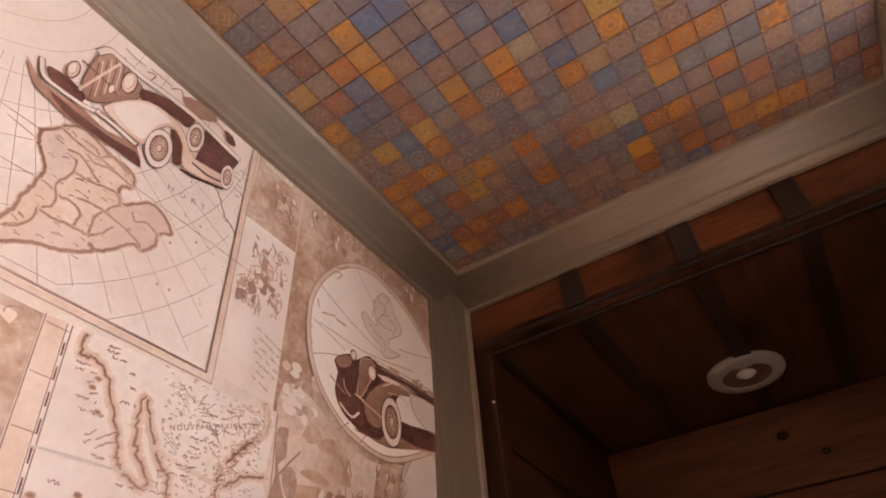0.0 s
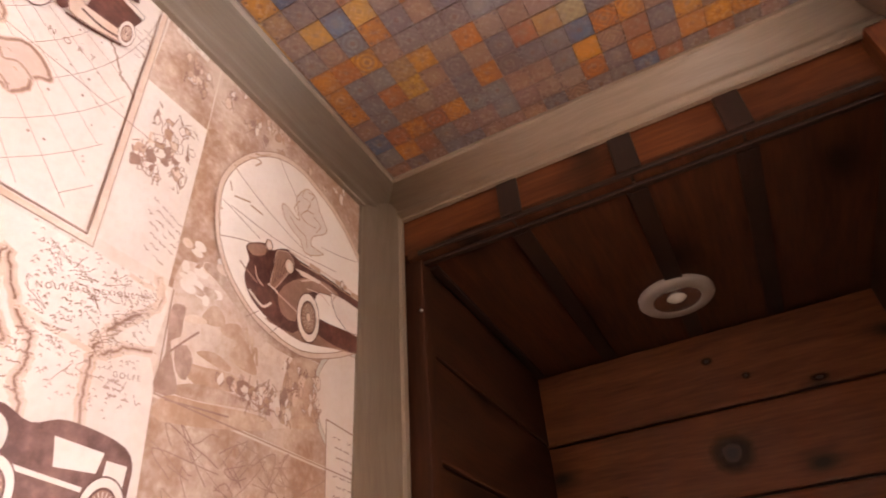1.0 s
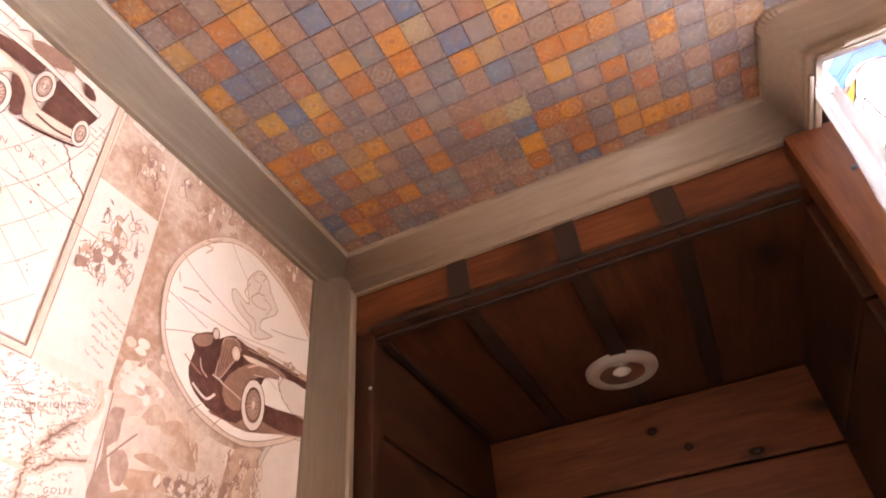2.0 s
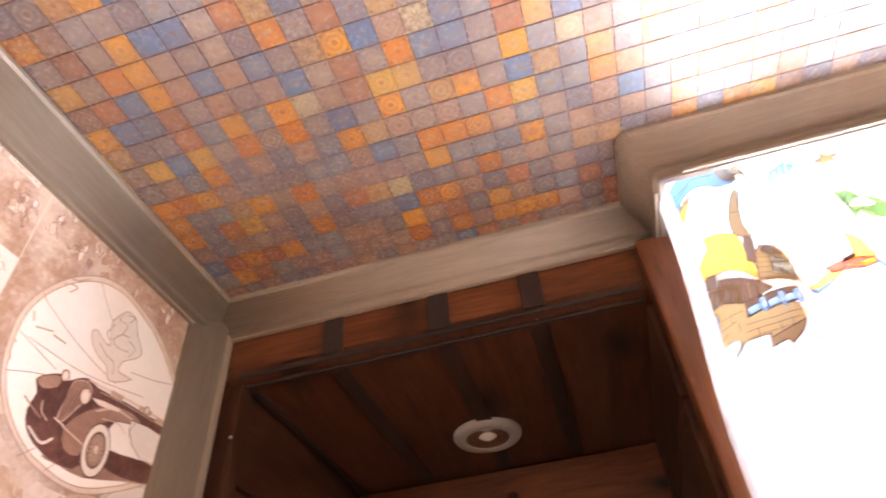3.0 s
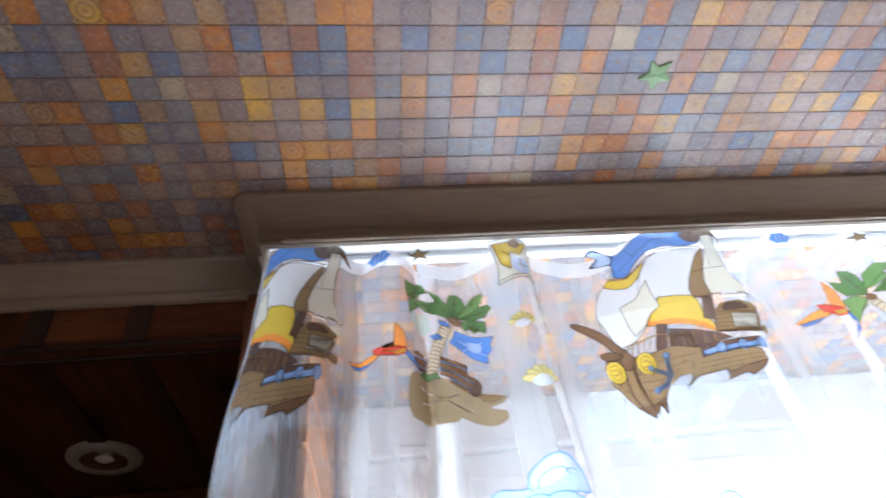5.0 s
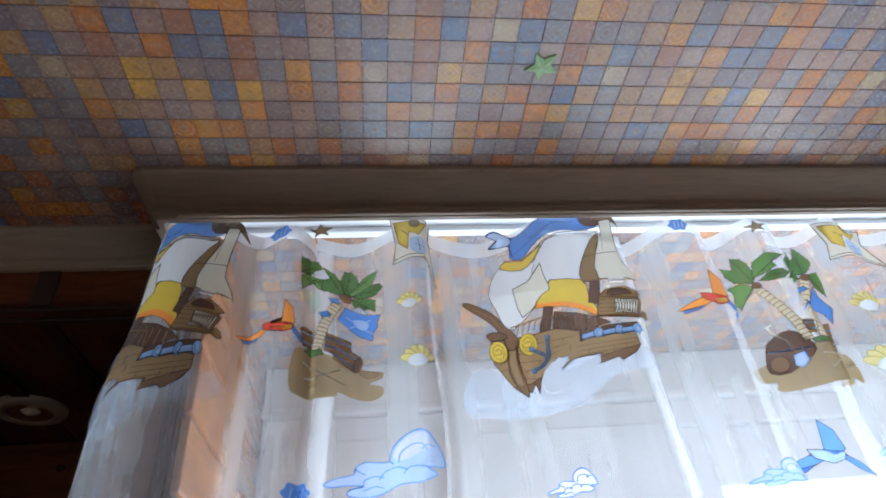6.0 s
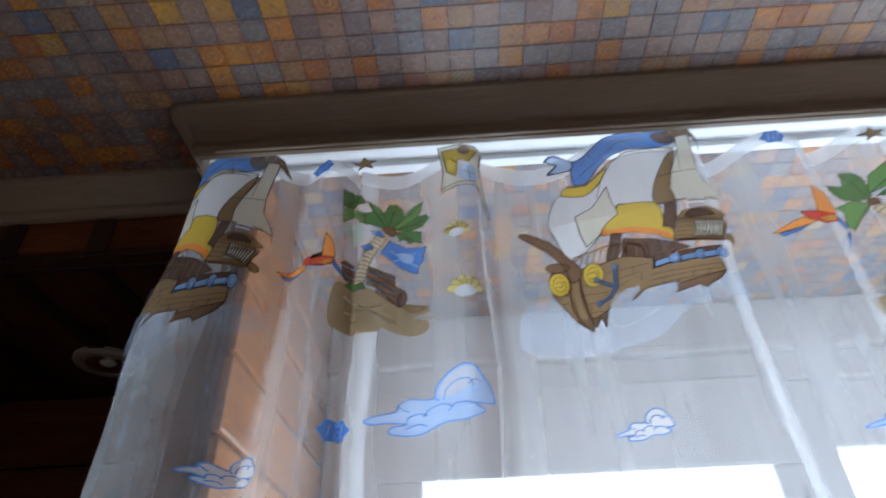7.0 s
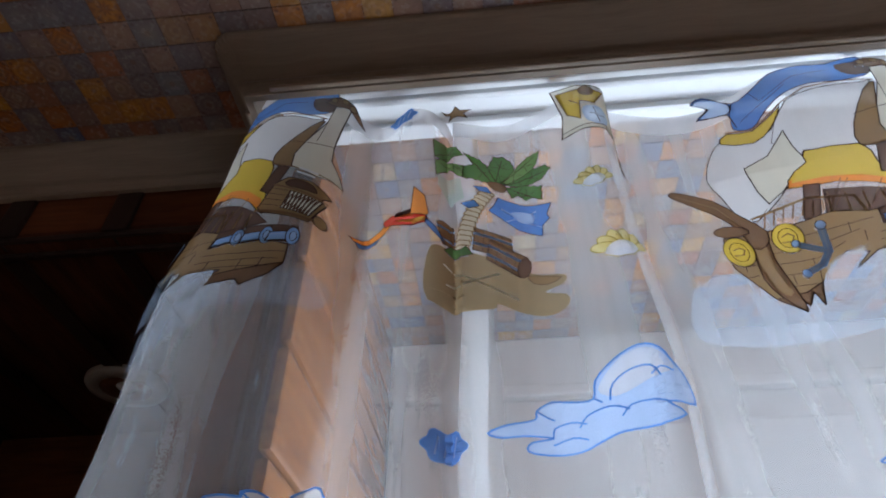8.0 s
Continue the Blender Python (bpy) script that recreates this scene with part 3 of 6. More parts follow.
# door frame of the niche
jamb = tagged(new("niche_jamb"), "dark stained wooden jamb beside the grey corner trim", "door frame")
part("stile", box(-1.09, 1.09, -0.026, 0.026, -0.014, 0.014, 0.003), SHADEDWOOD, jamb, m=pose(-0.348, FRONT + 0.027, 1.10, 90, 90, 0))
screw = tagged(new("screw", mesh_of(lathe([(0.0001, -0.0018), (0.0018, -0.0012), (0.0026, 0), (0.0026, 0.001)], 16), "screw", SCREW)), "small shiny screw head in the dark jamb", "screw")
screw.matrix_basis = pose(-0.326, FRONT + 0.012, 2.098, -90, 0, 0)

post = tagged(new("niche_post"), "reddish dark stained wooden post between niche and window", "post")
part("post_face", box(-1.121, 1.121, -0.0285, 0.0285, -0.016, 0.016, 0.005), LIT_REDWOOD, post, m=pose(0.2835, FRONT - 0.006, 1.121, 90, 90, 0))
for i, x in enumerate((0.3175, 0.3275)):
    part("post_bead", box(-1.121, 1.121, -0.0052, 0.0052, -0.012, 0.012, 0.0045), LIT_REDWOOD, post, m=pose(x, FRONT + 0.002 + 0.004 * i, 1.121, 90, 90, 0))
for z in (2.165, 1.80):
    dowel = tagged(new("screw_plug", mesh_of(lathe([(0.0001, -0.001), (0.003, -0.001), (0.0034, 0.0), (0.0034, 0.002)], 16), "screw_plug", BLACK)), "small dark plug in the wooden post", "screw plug")
    dowel.matrix_basis = pose(0.297, FRONT - 0.0225, z, -90, 0, 0)

# downlight in the niche ceiling
downlight = tagged(new("downlight"), "white round recessed downlight, unlit, in the dark board ceiling", "downlight")
DLM = pose(-0.029, 1.035, NICHE_TOP)
part("ring", lathe([(0.0365, -0.006), (0.037, -0.0095), (0.039, -0.0108), (0.047, -0.0112), (0.0555, -0.0098), (0.0585, -0.006), (0.0585, 0.0)], 56), LAMPRING, downlight, "white enamelled ring", DLM)
part("reflector", lathe([(0.037, -0.0095), (0.031, -0.0072), (0.024, -0.0062), (0.0005, -0.0058)], 48), METAL, downlight, "metal reflector", DLM)
part("bulb", lathe([(0.0001, -0.0125), (0.005, -0.0118), (0.010, -0.0098), (0.015, -0.0062)], 40), BULB, downlight, "frosted reflector bulb", DLM)

# ---- window recess ----
reveal = structure("wall_reveal", box(REVEAL - 0.02, REVEAL - 0.0005, FRONT + 0.012, WINDOW + 0.05, 0, CEIL), DARKWOOD, "side of the window recess clad in varnished pine")
clad = mesh_of(board(WINDOW - FRONT + 0.03, 0.0920, 0.012, 0.0052), "cladding_board", PINE)
for i in range(21):
    p = new("cladding_board", clad)
    p.parent = reveal
    p.matrix_basis = Matrix.Translation((REVEAL + 0.005, (FRONT + WINDOW) / 2 - 0.01, 2.2515 - 0.097 * i)) @ pose(0, 0, 0, 0, 90, 0) @ pose(0, 0, 0, 0, 0, 90)

window = tagged(new("window_1"), "white plastic framed window behind the sheer curtain", "window", kind="structure")
WX0, WX1, MULL = REVEAL + 0.012, EAST - 0.02, 1.235


def bar(name, x0, x1, z0, z1, y0, y1, parent, bevel=0.006):
    return part(name, box(-(x1 - x0) / 2, (x1 - x0) / 2, -(y1 - y0) / 2, (y1 - y0) / 2, -(z1 - z0) / 2, (z1 - z0) / 2, bevel), WHITE, parent, m=pose((x0 + x1) / 2, (y0 + y1) / 2, (z0 + z1) / 2))


bar("head_board", WX0, WX1, 2.205, CEIL - 0.002, WINDOW - 0.004, WINDOW + 0.06, window)
bar("head_strip", WX0, WX1, 2.186, 2.207, WINDOW - 0.012, WINDOW + 0.05, window)
bar("frame_head", WX0, WX1, 2.125, 2.186, WINDOW + 0.004, WINDOW + 0.07, window)
bar("frame_left", WX0, WX0 + 0.03, 0.86, 2.125, WINDOW + 0.004, WINDOW + 0.07, window)
bar("frame_right", WX1 - 0.06, WX1, 0.86, 2.125, WINDOW + 0.004, WINDOW + 0.07, window)
bar("frame_sill", WX0 + 0.06, WX1 - 0.06, 0.86, 0.92, WINDOW + 0.004, WINDOW + 0.07, window)
bar("mullion", MULL - 0.03, MULL + 0.03, 0.92, 2.125, WINDOW + 0.006, WINDOW + 0.07, window)
bar("fixed_head", MULL + 0.03, WX1 - 0.06, 1.998, 2.125, WINDOW + 0.015, WINDOW + 0.06, window)
bar("sash_head", WX0 + 0.025, MULL - 0.025, 1.968, 2.135, WINDOW - 0.012, WINDOW + 0.05, window, 0.008)
bar("sash_left", WX0 + 0.025, WX0 + 0.185, 0.90, 1.969, WINDOW - 0.012, WINDOW + 0.05, window, 0.008)
bar("sash_right", MULL - 0.10, MULL - 0.025, 0.90, 1.969, WINDOW - 0.012, WINDOW + 0.05, window, 0.008)
bar("sash_sill", WX0 + 0.185, MULL - 0.10, 0.90, 0.98, WINDOW - 0.012, WINDOW + 0.05, window, 0.008)
for a, b, z1 in ((WX0 + 0.185, MULL - 0.10, 1.969), (MULL + 0.03, WX1 - 0.06, 2.0)):
    pane = part("pane", box(a, b, WINDOW + 0.026, WINDOW + 0.030, 0.93, z1), GLASS, window)
    pane.visible_shadow = False
structure("window_sill", box(REVEAL, EAST, 0.76, WINDOW + 0.02, 0.83, 0.865, 0.006), WHITE, "white window sill board")

# ---- curtain rail ----
rail = tagged(new("curtain_rail"), "white plastic multi-track ceiling curtain rail", "curtain rail")
RX0 = PX + 0.006
part("track_base", box(RX0, EAST - 0.01, PY + 0.004, FRONT - 0.012, CEIL - 0.010, CEIL - 0.0022, 0.002), WHITE, rail)
for y in (PY + 0.034, PY + 0.046, PY + 0.082):
    part("track_lip", box(RX0, EAST - 0.01, y - 0.004, y + 0.004, CEIL - 0.019, CEIL - 0.0095, 0.002), WHITE, rail)
for x in (0.325, 1.325, 2.2):
    scr = tagged(new("rail_screw", mesh_of(lathe([(0.0001, -0.0015), (0.003, -0.001), (0.004, 0.001)], 16), "rail_screw", BLACK)), "dark screw head in the white curtain rail", "screw")
    scr.matrix_basis = pose(x, PY + 0.022, CEIL - 0.0105)

# ---- sheer curtain ----
FOLDS = [(0.320, 0.690), (0.300, 0.672), (0.291, 0.642), (0.298, 0.616), (0.326, 0.604), (0.357, 0.608), (0.386, 0.626), (0.402, 0.654), (0.418, 0.672), (0.436, 0.664),
         (0.452, 0.648), (0.470, 0.646), (0.486, 0.660), (0.492, 0.678), (0.504, 0.676), (0.512, 0.664), (0.500, 0.657), (0.493, 0.652), (0.518, 0.648), (0.560, 0.656),
         (0.600, 0.648), (0.628, 0.638), (0.648, 0.648), (0.651, 0.662), (0.649, 0.672), (0.665, 0.676), (0.710, 0.668), (0.770, 0.656), (0.830, 0.646), (0.890, 0.636),
         (0.930, 0.640), (0.945, 0.656), (0.941, 0.670), (0.965, 0.676), (1.01, 0.660), (1.05, 0.646), (1.076, 0.650), (1.080, 0.664), (1.082, 0.674), (1.10, 0.680),
         (1.14, 0.664), (1.175, 0.648), (1.195, 0.652), (1.199, 0.666), (1.197, 0.678), (1.24, 0.672), (1.30, 0.650)]


def spline(pts, steps, closed=False):
    n = len(pts)
    out = []
    for i in range(n if closed else n - 1):
        q = [pts[(i + k) % n] if closed else pts[min(max(i + k, 0), n - 1)] for k in (-1, 0, 1, 2)]
        for s in range(steps):
            t = s / steps
            out.append(tuple(0.5 * (2 * q[1][a] + (q[2][a] - q[0][a]) * t + (2 * q[0][a] - 5 * q[1][a] + 4 * q[2][a] - q[3][a]) * t * t + (3 * q[1][a] - q[0][a] - 3 * q[2][a] + q[3][a]) * t ** 3) for a in (0, 1)))
    if not closed:
        out.append(tuple(pts[-1]))
    return out


more, x = [], 1.30
while x < 2.25:
    more += [(x + 0.05, 0.676), (x + 0.10, 0.650), (x + 0.118, 0.662), (x + 0.112, 0.678), (x + 0.16, 0.670)]
    x += 0.17
PLAN = spline(FOLDS + more, 5)
STEP = 0.002
bins = {}
for (xa, ya), (xb, yb) in zip(PLAN, PLAN[1:]):
    for i in range(8):
        key = round((xa + (xb - xa) * i / 8) / STEP)
        bins[key] = min(bins.get(key, 9.0), ya + (yb - ya) * i / 8)
FX = np.array(sorted(bins)) * STEP
FY = np.array([bins[k] for k in sorted(bins)])
FY = np.minimum(FY, np.minimum(np.roll(FY, 1), np.roll(FY, -1)))
FY[1:-1] = (FY[:-2] + FY[1:-1] + FY[2:]) / 3


def cloth_top(x):
    """Height of the hung edge: hooks every few hands, slack between."""
    hooks = [0.30, 0.445, 0.635, 0.82, 1.035, 1.16, 1.30, 1.48, 1.66, 1.84, 2.02, 2.20, 2.4]
    for a, b in zip(hooks, hooks[1:]):
        if x <= b:
            t = max(0.0, (x - a) / (b - a))
            return 2.270 - 0.030 * (b - a) / 0.19 * math.sin(math.pi * t) ** 1.5
    return 2.27


def sway(x, y, z):
    """Folds tighten at the hung edge and lean a little further down."""
    d = min(1.0, max(0.0, (2.27 - z) / 0.25))
    yy = 0.652 + (y - 0.652) * (0.80 + 0.35 * d) + 0.008 * d * (x > 0.66)
    xx = x + 0.004 * math.sin(z * 17 + x * 9) * d - (0.032 * max(0.0, (2.27 - z) / 0.4) if x < 0.45 else 0.0)
    yy += 0.024 * min(1.0, d / 0.45) * math.exp(-((x - 0.76) / 0.13) ** 2)
    yy += 0.012 * math.exp(-((x - 0.525) / 0.045) ** 2) - 0.014 * d * math.exp(-((x - 0.622) / 0.03) ** 2)
    yy += 0.0022 * math.sin(z * 34 + x * 41)
    return xx, yy


def on_cloth(x, z, lift):
    xx, yy = sway(x, float(np.interp(x, FX, FY)), z)
    return xx, yy - 0.0022 - lift, z


def cloth_sheet(top, bottom, rows, material, name, lift=0.0):
    me_v, me_f = [], []
    for x, y in PLAN:
        t, b = top(x), bottom(x)
        for r in range(rows + 1):
            z = t + (b - t) * r / rows
            xx, yy = sway(x, y, z)
            me_v.append((xx, yy - lift, z))
    for i in range(len(PLAN) - 1):
        for r in range(rows):
            a = i * (rows + 1) + r
            me_f.append((a, a + 1, a + rows + 2, a + rows + 1))
    me = bpy.data.meshes.new(name)
    me.from_pydata(me_v, [], me_f)
    me.materials.append(material)
    me.polygons.foreach_set("use_smooth", [True] * len(me.polygons))
    me.update()
    return me


curtain = tagged(new("sheer_curtain"), "white sheer voile curtain printed with ships, palm islands and clouds", "curtain")
cloth = new("voile", cloth_sheet(cloth_top, lambda x: 0.9, 46, VOILE, "voile"))
cloth.parent = curtain
tape = new("heading_tape", cloth_sheet(cloth_top, lambda x: cloth_top(x) - 0.022, 3, TAPE, "heading_tape", 0.0012))
tape.parent = curtain
tagged(tape, "denser white gathered heading band")


# ---- drawing of prints ----
def clip_left(pts, x0):
    out = []
    for (xa, za), (xb, zb) in zip(pts, pts[1:] + pts[:1]):
        if xa >= x0:
            out.append((xa, za))
        if (xa >= x0) != (xb >= x0):
            t = (x0 - xa) / (xb - xa)
            out.append((x0, za + (zb - za) * t))
    return out


def clip_right(pts, x0):
    return [(-x, z) for x, z in clip_left([(-x, z) for x, z in pts], -x0)]


class Drawing:
    """Flat shapes laid over one another; each goes a little above the last."""

    def __init__(self, place, gap, fine=0.0, left=-9.0, right=9.0):
        self.place, self.gap, self.fine, self.left, self.right = place, gap, fine, left, right
        self.layer, self.v, self.f, self.m, self.mats, self.flat = 1, [], [], [], [], []

    def fill(self, pts, mat, step=True):
        pts = clip_right(clip_left(list(pts), self.left), self.right)
        if len(pts) < 3:
            return
        if mat not in self.mats:
            self.mats.append(mat)
        if self.fine and step:
            self.clear_under(pts)
        from mathutils.geometry import tessellate_polygon
        tris = [[pts[i] for i in t] for t in tessellate_polygon([[Vector((x, z, 0)) for x, z in pts]])]
        while self.fine and tris:
            big, small = [], []
            for t in tris:
                d = [math.dist(t[i], t[(i + 1) % 3]) for i in range(3)]
                i = d.index(max(d))
                if d[i] > self.fine:
                    a, b, c = t[i], t[(i + 1) % 3], t[(i + 2) % 3]
                    mid = ((a[0] + b[0]) / 2, (a[1] + b[1]) / 2)
                    big += [[a, mid, c], [mid, b, c]]
                else:
                    small.append(t)
            self.keep(small, mat)
            tris = big
        self.keep(tris, mat)
        if step:
            self.layer += 1

    def clear_under(self, pts):
        """Takes away earlier colour that lies wholly under a new shape, so that cloth stays one print thick."""
        if not self.flat:
            return
        q = np.array(self.flat).reshape(-1, 2)
        inside = np.zeros(len(q), dtype=bool)
        for (xa, za), (xb, zb) in zip(pts, pts[1:] + pts[:1]):
            if za != zb:
                inside ^= ((q[:, 1] < za) != (q[:, 1] < zb)) & (q[:, 0] < xa + (q[:, 1] - za) * (xb - xa) / (zb - za))
        stay = ~inside.reshape(-1, 3).all(axis=1)
        self.flat = list(itertools.compress(self.flat, stay))
        self.f = list(itertools.compress(self.f, stay))
        self.m = list(itertools.compress(self.m, stay))

    def keep(self, tris, mat):
        for t in tris:
            if self.fine:
                self.flat.append([c for p in t for c in p])
            n = len(self.v)
            self.v += [self.place(x, z, self.gap * self.layer) for x, z in t]
            self.f.append((n, n + 1, n + 2))
            self.m.append(self.mats.index(mat))

    def line(self, pts, width, mat, closed=False):
        pts = [Vector(p) for p in pts]
        if closed:
            pts.append(pts[0])
        for a, b in zip(pts, pts[1:]):
            d = b - a
            if d.length < 1e-6:
                continue
            d.normalize()
            n, e = Vector((-d.y, d.x)) * width / 2, d * width * 0.3
            self.fill([tuple(a - e + n), tuple(b + e + n), tuple(b + e - n), tuple(a - e - n)], mat, False)
            self.layer += 0.02
        self.layer += 0.25

    def shape(self, pts, mat, outline=None, width=0.0012, smooth=0):
        pts = spline(pts, smooth, True) if smooth else list(pts)
        self.fill(pts, mat)
        if outline:
            self.line(pts, width, outline, True)

    def disc(self, x, z, r, mat, rz=None, outline=None, width=0.0012, n=28, turn=0.0):
        rz = rz or r
        c, s = math.cos(turn), math.sin(turn)
        ring = [(r * math.cos(2 * math.pi * i / n), rz * math.sin(2 * math.pi * i / n)) for i in range(n)]
        self.shape([(x + a * c - b * s, z + a * s + b * c) for a, b in ring], mat, outline, width)

    def done(self, name, parent, label=""):
        me = bpy.data.meshes.new(name)
        me.from_pydata(self.v, [], self.f)
        for m in self.mats:
            me.materials.append(m)
        me.polygons.foreach_set("material_index", self.m)
        me.update()
        ob = new(name, me)
        ob.parent = parent
        return tagged(ob, label)


def cloth_drawing(left=-9.0, right=9.0, gap=0.0002):
    return Drawing(on_cloth, gap, 0.006 if gap > 0.0001 else 0.0034, left, right)


WIDE = 0.000352


def ship_print(dx, left=-9.0, narrow=1.0, dz=0.0, tall=1.0):
    """Sailing ship with planked hull, patched sails, cannons and an anchor; drawn in its own units, 80 to 845 across."""
    d = cloth_drawing(left, gap=0.00006)
    sag = 0.022 * (narrow == 1.0)
    wide, high = WIDE * 0.94 * narrow, 0.000384 * tall * (1.0 if narrow == 1.0 else 0.945)
    P = lambda pts: [(0.699 + dx + (cx - 80) * wide + (400 - cy) * (0.00009 if narrow == 1.0 else 0.000075), 2.1494 + dz + (400 - cy) * high - sag * max(0.0, cx - 380) / 440 * min(1.0, max(0.0, (cy - 80) / 400))) for cx, cy in pts]
    S = lambda pts, mat, smooth=0, out=C_OUT, w=0.0010: d.shape(P(pts), mat, out, w, smooth)
    L = lambda pts, w=0.0009, mat=C_OUT: d.line(P(pts), w, mat)
    S([(140, 690), (230, 660), (300, 700), (420, 700), (520, 640), (660, 640), (900, 590), (910, 660), (700, 720), (600, 800), (420, 850), (200, 830), (130, 790)], C_FOAM, 4, None)
    # flag, furled along the yard
    S([(130, 135), (165, 115), (250, 150), (310, 120), (360, 85), (440, 75), (520, 85), (620, 60), (640, 130), (560, 155), (470, 145), (400, 155), (350, 190), (310, 240), (255, 235), (240, 185), (150, 192), (180, 155)], C_BLUE, 3)
    S([(135, 138), (165, 120), (240, 150), (240, 182), (155, 188), (185, 158)], C_SKY, 2)
    L([(250, 150), (245, 190), (265, 230)])
    L([(300, 130), (330, 160), (420, 110), (520, 110)], 0.0006)
    L([(275, 215), (320, 180), (400, 130)], 0.0006)
    S([(545, 95), (600, 85), (640, 70), (660, 120), (600, 140), (560, 125)], C_DARK, 2, None)
    # white mainsail and its yellow top band
    S([(222, 270), (300, 285), (360, 255), (400, 180), (480, 165), (600, 170), (632, 162), (585, 230), (562, 300), (572, 352), (440, 335), (400, 430), (345, 500), (290, 520), (225, 430), (185, 370), (190, 310)], C_WHITE, 2)
    S([(235, 250), (310, 250), (385, 192), (360, 250), (310, 290), (218, 278)], C_YELLOW, 2)
    L([(385, 192), (370, 230), (358, 300), (420, 335)], 0.0006)
    L([(230, 246), (310, 246), (390, 180), (450, 155), (640, 160)], 0.0016, C_BROWN)
    S([(284, 362), (345, 338), (390, 266), (412, 318), (445, 368), (378, 458), (345, 482), (318, 440)], C_CREAM, 0)
    S([(440, 338), (572, 348), (600, 410), (655, 498), (585, 468), (500, 448), (392, 452), (410, 400), (442, 372)], C_YELLOW, 2)
    S([(392, 450), (420, 410), (500, 415), (580, 430), (648, 492), (585, 468), (500, 448)], C_ORANGE, 2, None)
    S([(400, 436), (425, 402), (500, 404), (580, 418), (620, 460), (560, 440), (480, 428)], C_YELLOW, 2, None)
    # mizzen mast, its tan and cream sails
    S([(600, 200), (640, 170), (622, 250), (640, 352), (570, 352), (562, 290)], C_TAN, 2)
    S([(645, 90), (695, 80), (712, 200), (740, 290), (808, 348), (640, 352), (622, 255), (650, 170)], C_CREAM, 2)
    L([(565, 268), (720, 246)], 0.0009)
    L([(648, 130), (655, 245)], 0.0006)
    L([(700, 110), (722, 240)], 0.0006)
    S([(600, 105), (640, 72), (700, 78), (760, 125), (735, 118), (690, 100), (650, 110)], C_BROWN, 0)
    for x, y in ((625, 90), (665, 82), (700, 92)):
        d.disc(*P([(x, y)])[0], 0.0042 * narrow, C_TAN, 0.0042, C_OUT, 0.0006, 10)
    L([(575, 358), (805, 350)], 0.0016, C_BROWN)
    # masts and deck
    S([(425, 448), (462, 450), (458, 545), (422, 545)], C_DARK, 0)
    S([(604, 362), (640, 360), (645, 450), (600, 440)], C_DARK, 0)
    S([(468, 470), (560, 480), (640, 500), (690, 520), (560, 560), (470, 540)], C_DARK, 0)
    for i in range(5):
        L([(475 + 38 * i, 480 + 6 * i), (482 + 38 * i, 540)], 0.0015, C_TAN)
    L([(300, 515), (430, 488), (530, 500), (556, 560)], 0.0024, C_TAN)
    for i in range(8):
        L([(330 + 22 * i, 548 - 3 * i), (333 + 22 * i, 508 - 2 * i)], 0.0012, C_BROWN)
    # hull with planks
    S([(225, 560), (300, 560), (420, 550), (480, 535), (560, 550), (640, 545), (700, 560), (790, 560), (808, 600), (790, 630), (740, 665), (720, 655), (670, 670), (620, 685), (660, 640), (560, 650), (510, 690), (545, 650), (500, 640), (440, 710), (432, 770), (415, 735), (400, 770), (372, 745), (390, 785), (330, 745), (290, 700), (245, 650), (228, 610)], C_TAN, 0)
    S([(330, 745), (400, 735), (440, 710), (432, 770), (415, 735), (400, 770), (372, 745), (390, 785)], C_BROWN, 0)
    S([(660, 650), (740, 625), (808, 600), (790, 630), (740, 665), (720, 655), (670, 670), (620, 685)], C_BROWN, 0)
    for i in range(5):
        L([(240 + 12 * i, 590 + 30 * i), (300, 588 + 30 * i)], 0.0006)
        L([(345, 590 + 32 * i), (440, 585 + 32 * i), (560 - 30 * i, 570 + 24 * i)], 0.0006)
    for i in range(3):
        L([(570, 610 + 18 * i), (680, 600 + 16 * i), (800 - 12 * i, 575 + 20 * i)], 0.0006)
    for x, y in ((400, 590), (470, 612), (510, 572), (430, 648), (380, 690), (480, 660), (270, 640), (540, 600), (610, 622), (700, 612), (750, 600), (650, 640)):
        L([(x, y), (x + 3, y + 24)], 0.0006)
    # stem and bowsprit
    S([(285, 540), (330, 560), (345, 640), (380, 730), (390, 785), (345, 745), (310, 690), (298, 610)], C_BROWN, 2)
    S([(300, 600), (330, 600), (340, 650), (372, 735), (345, 735), (318, 690)], C_TAN, 2, None)
    S([(80, 402), (100, 396), (200, 440), (270, 500), (335, 560), (330, 600), (296, 600), (270, 545), (200, 480), (95, 418)], C_BROWN, 2)
    L([(100, 410), (210, 464), (280, 540)], 0.0009, C_TAN)
    S([(200, 540), (225, 525), (275, 535), (290, 555), (230, 560)], C_BROWN, 2)
    # stern castle with lattice
    S([(640, 420), (665, 395), (740, 385), (812, 405), (790, 425), (812, 432), (800, 495), (660, 500), (635, 490)], C_TAN, 0)
    S([(668, 412), (690, 395), (745, 395), (770, 412), (745, 415), (690, 420)], C_DARK, 2)
    S([(700, 432), (800, 430), (792, 480), (705, 482)], C_CREAM, 0)
    for i in range(8):
        L([(702 + 12 * i, 434), (714 + 10 * i, 480)], 0.0013, C_DARK)
        L([(714 + 11 * i, 432), (703 + 11 * i, 480)], 0.0009, C_DARK)
    for i in range(4):
        L([(642, 435 + 15 * i), (695, 434 + 15 * i)], 0.0006)
    L([(640, 425), (812, 425)], 0.0018, C_BROWN)
    L([(635, 498), (840, 486)], 0.0028, C_BROWN)
    d.disc(*P([(826, 482)])[0], 0.0062 * narrow, C_TAN, 0.0062, C_OUT, 0.0007, 14)
    L([(678, 358), (735, 356)], 0.0028, C_WHITE)
    L([(680, 372), (735, 370)], 0.0020, C_WHITE)
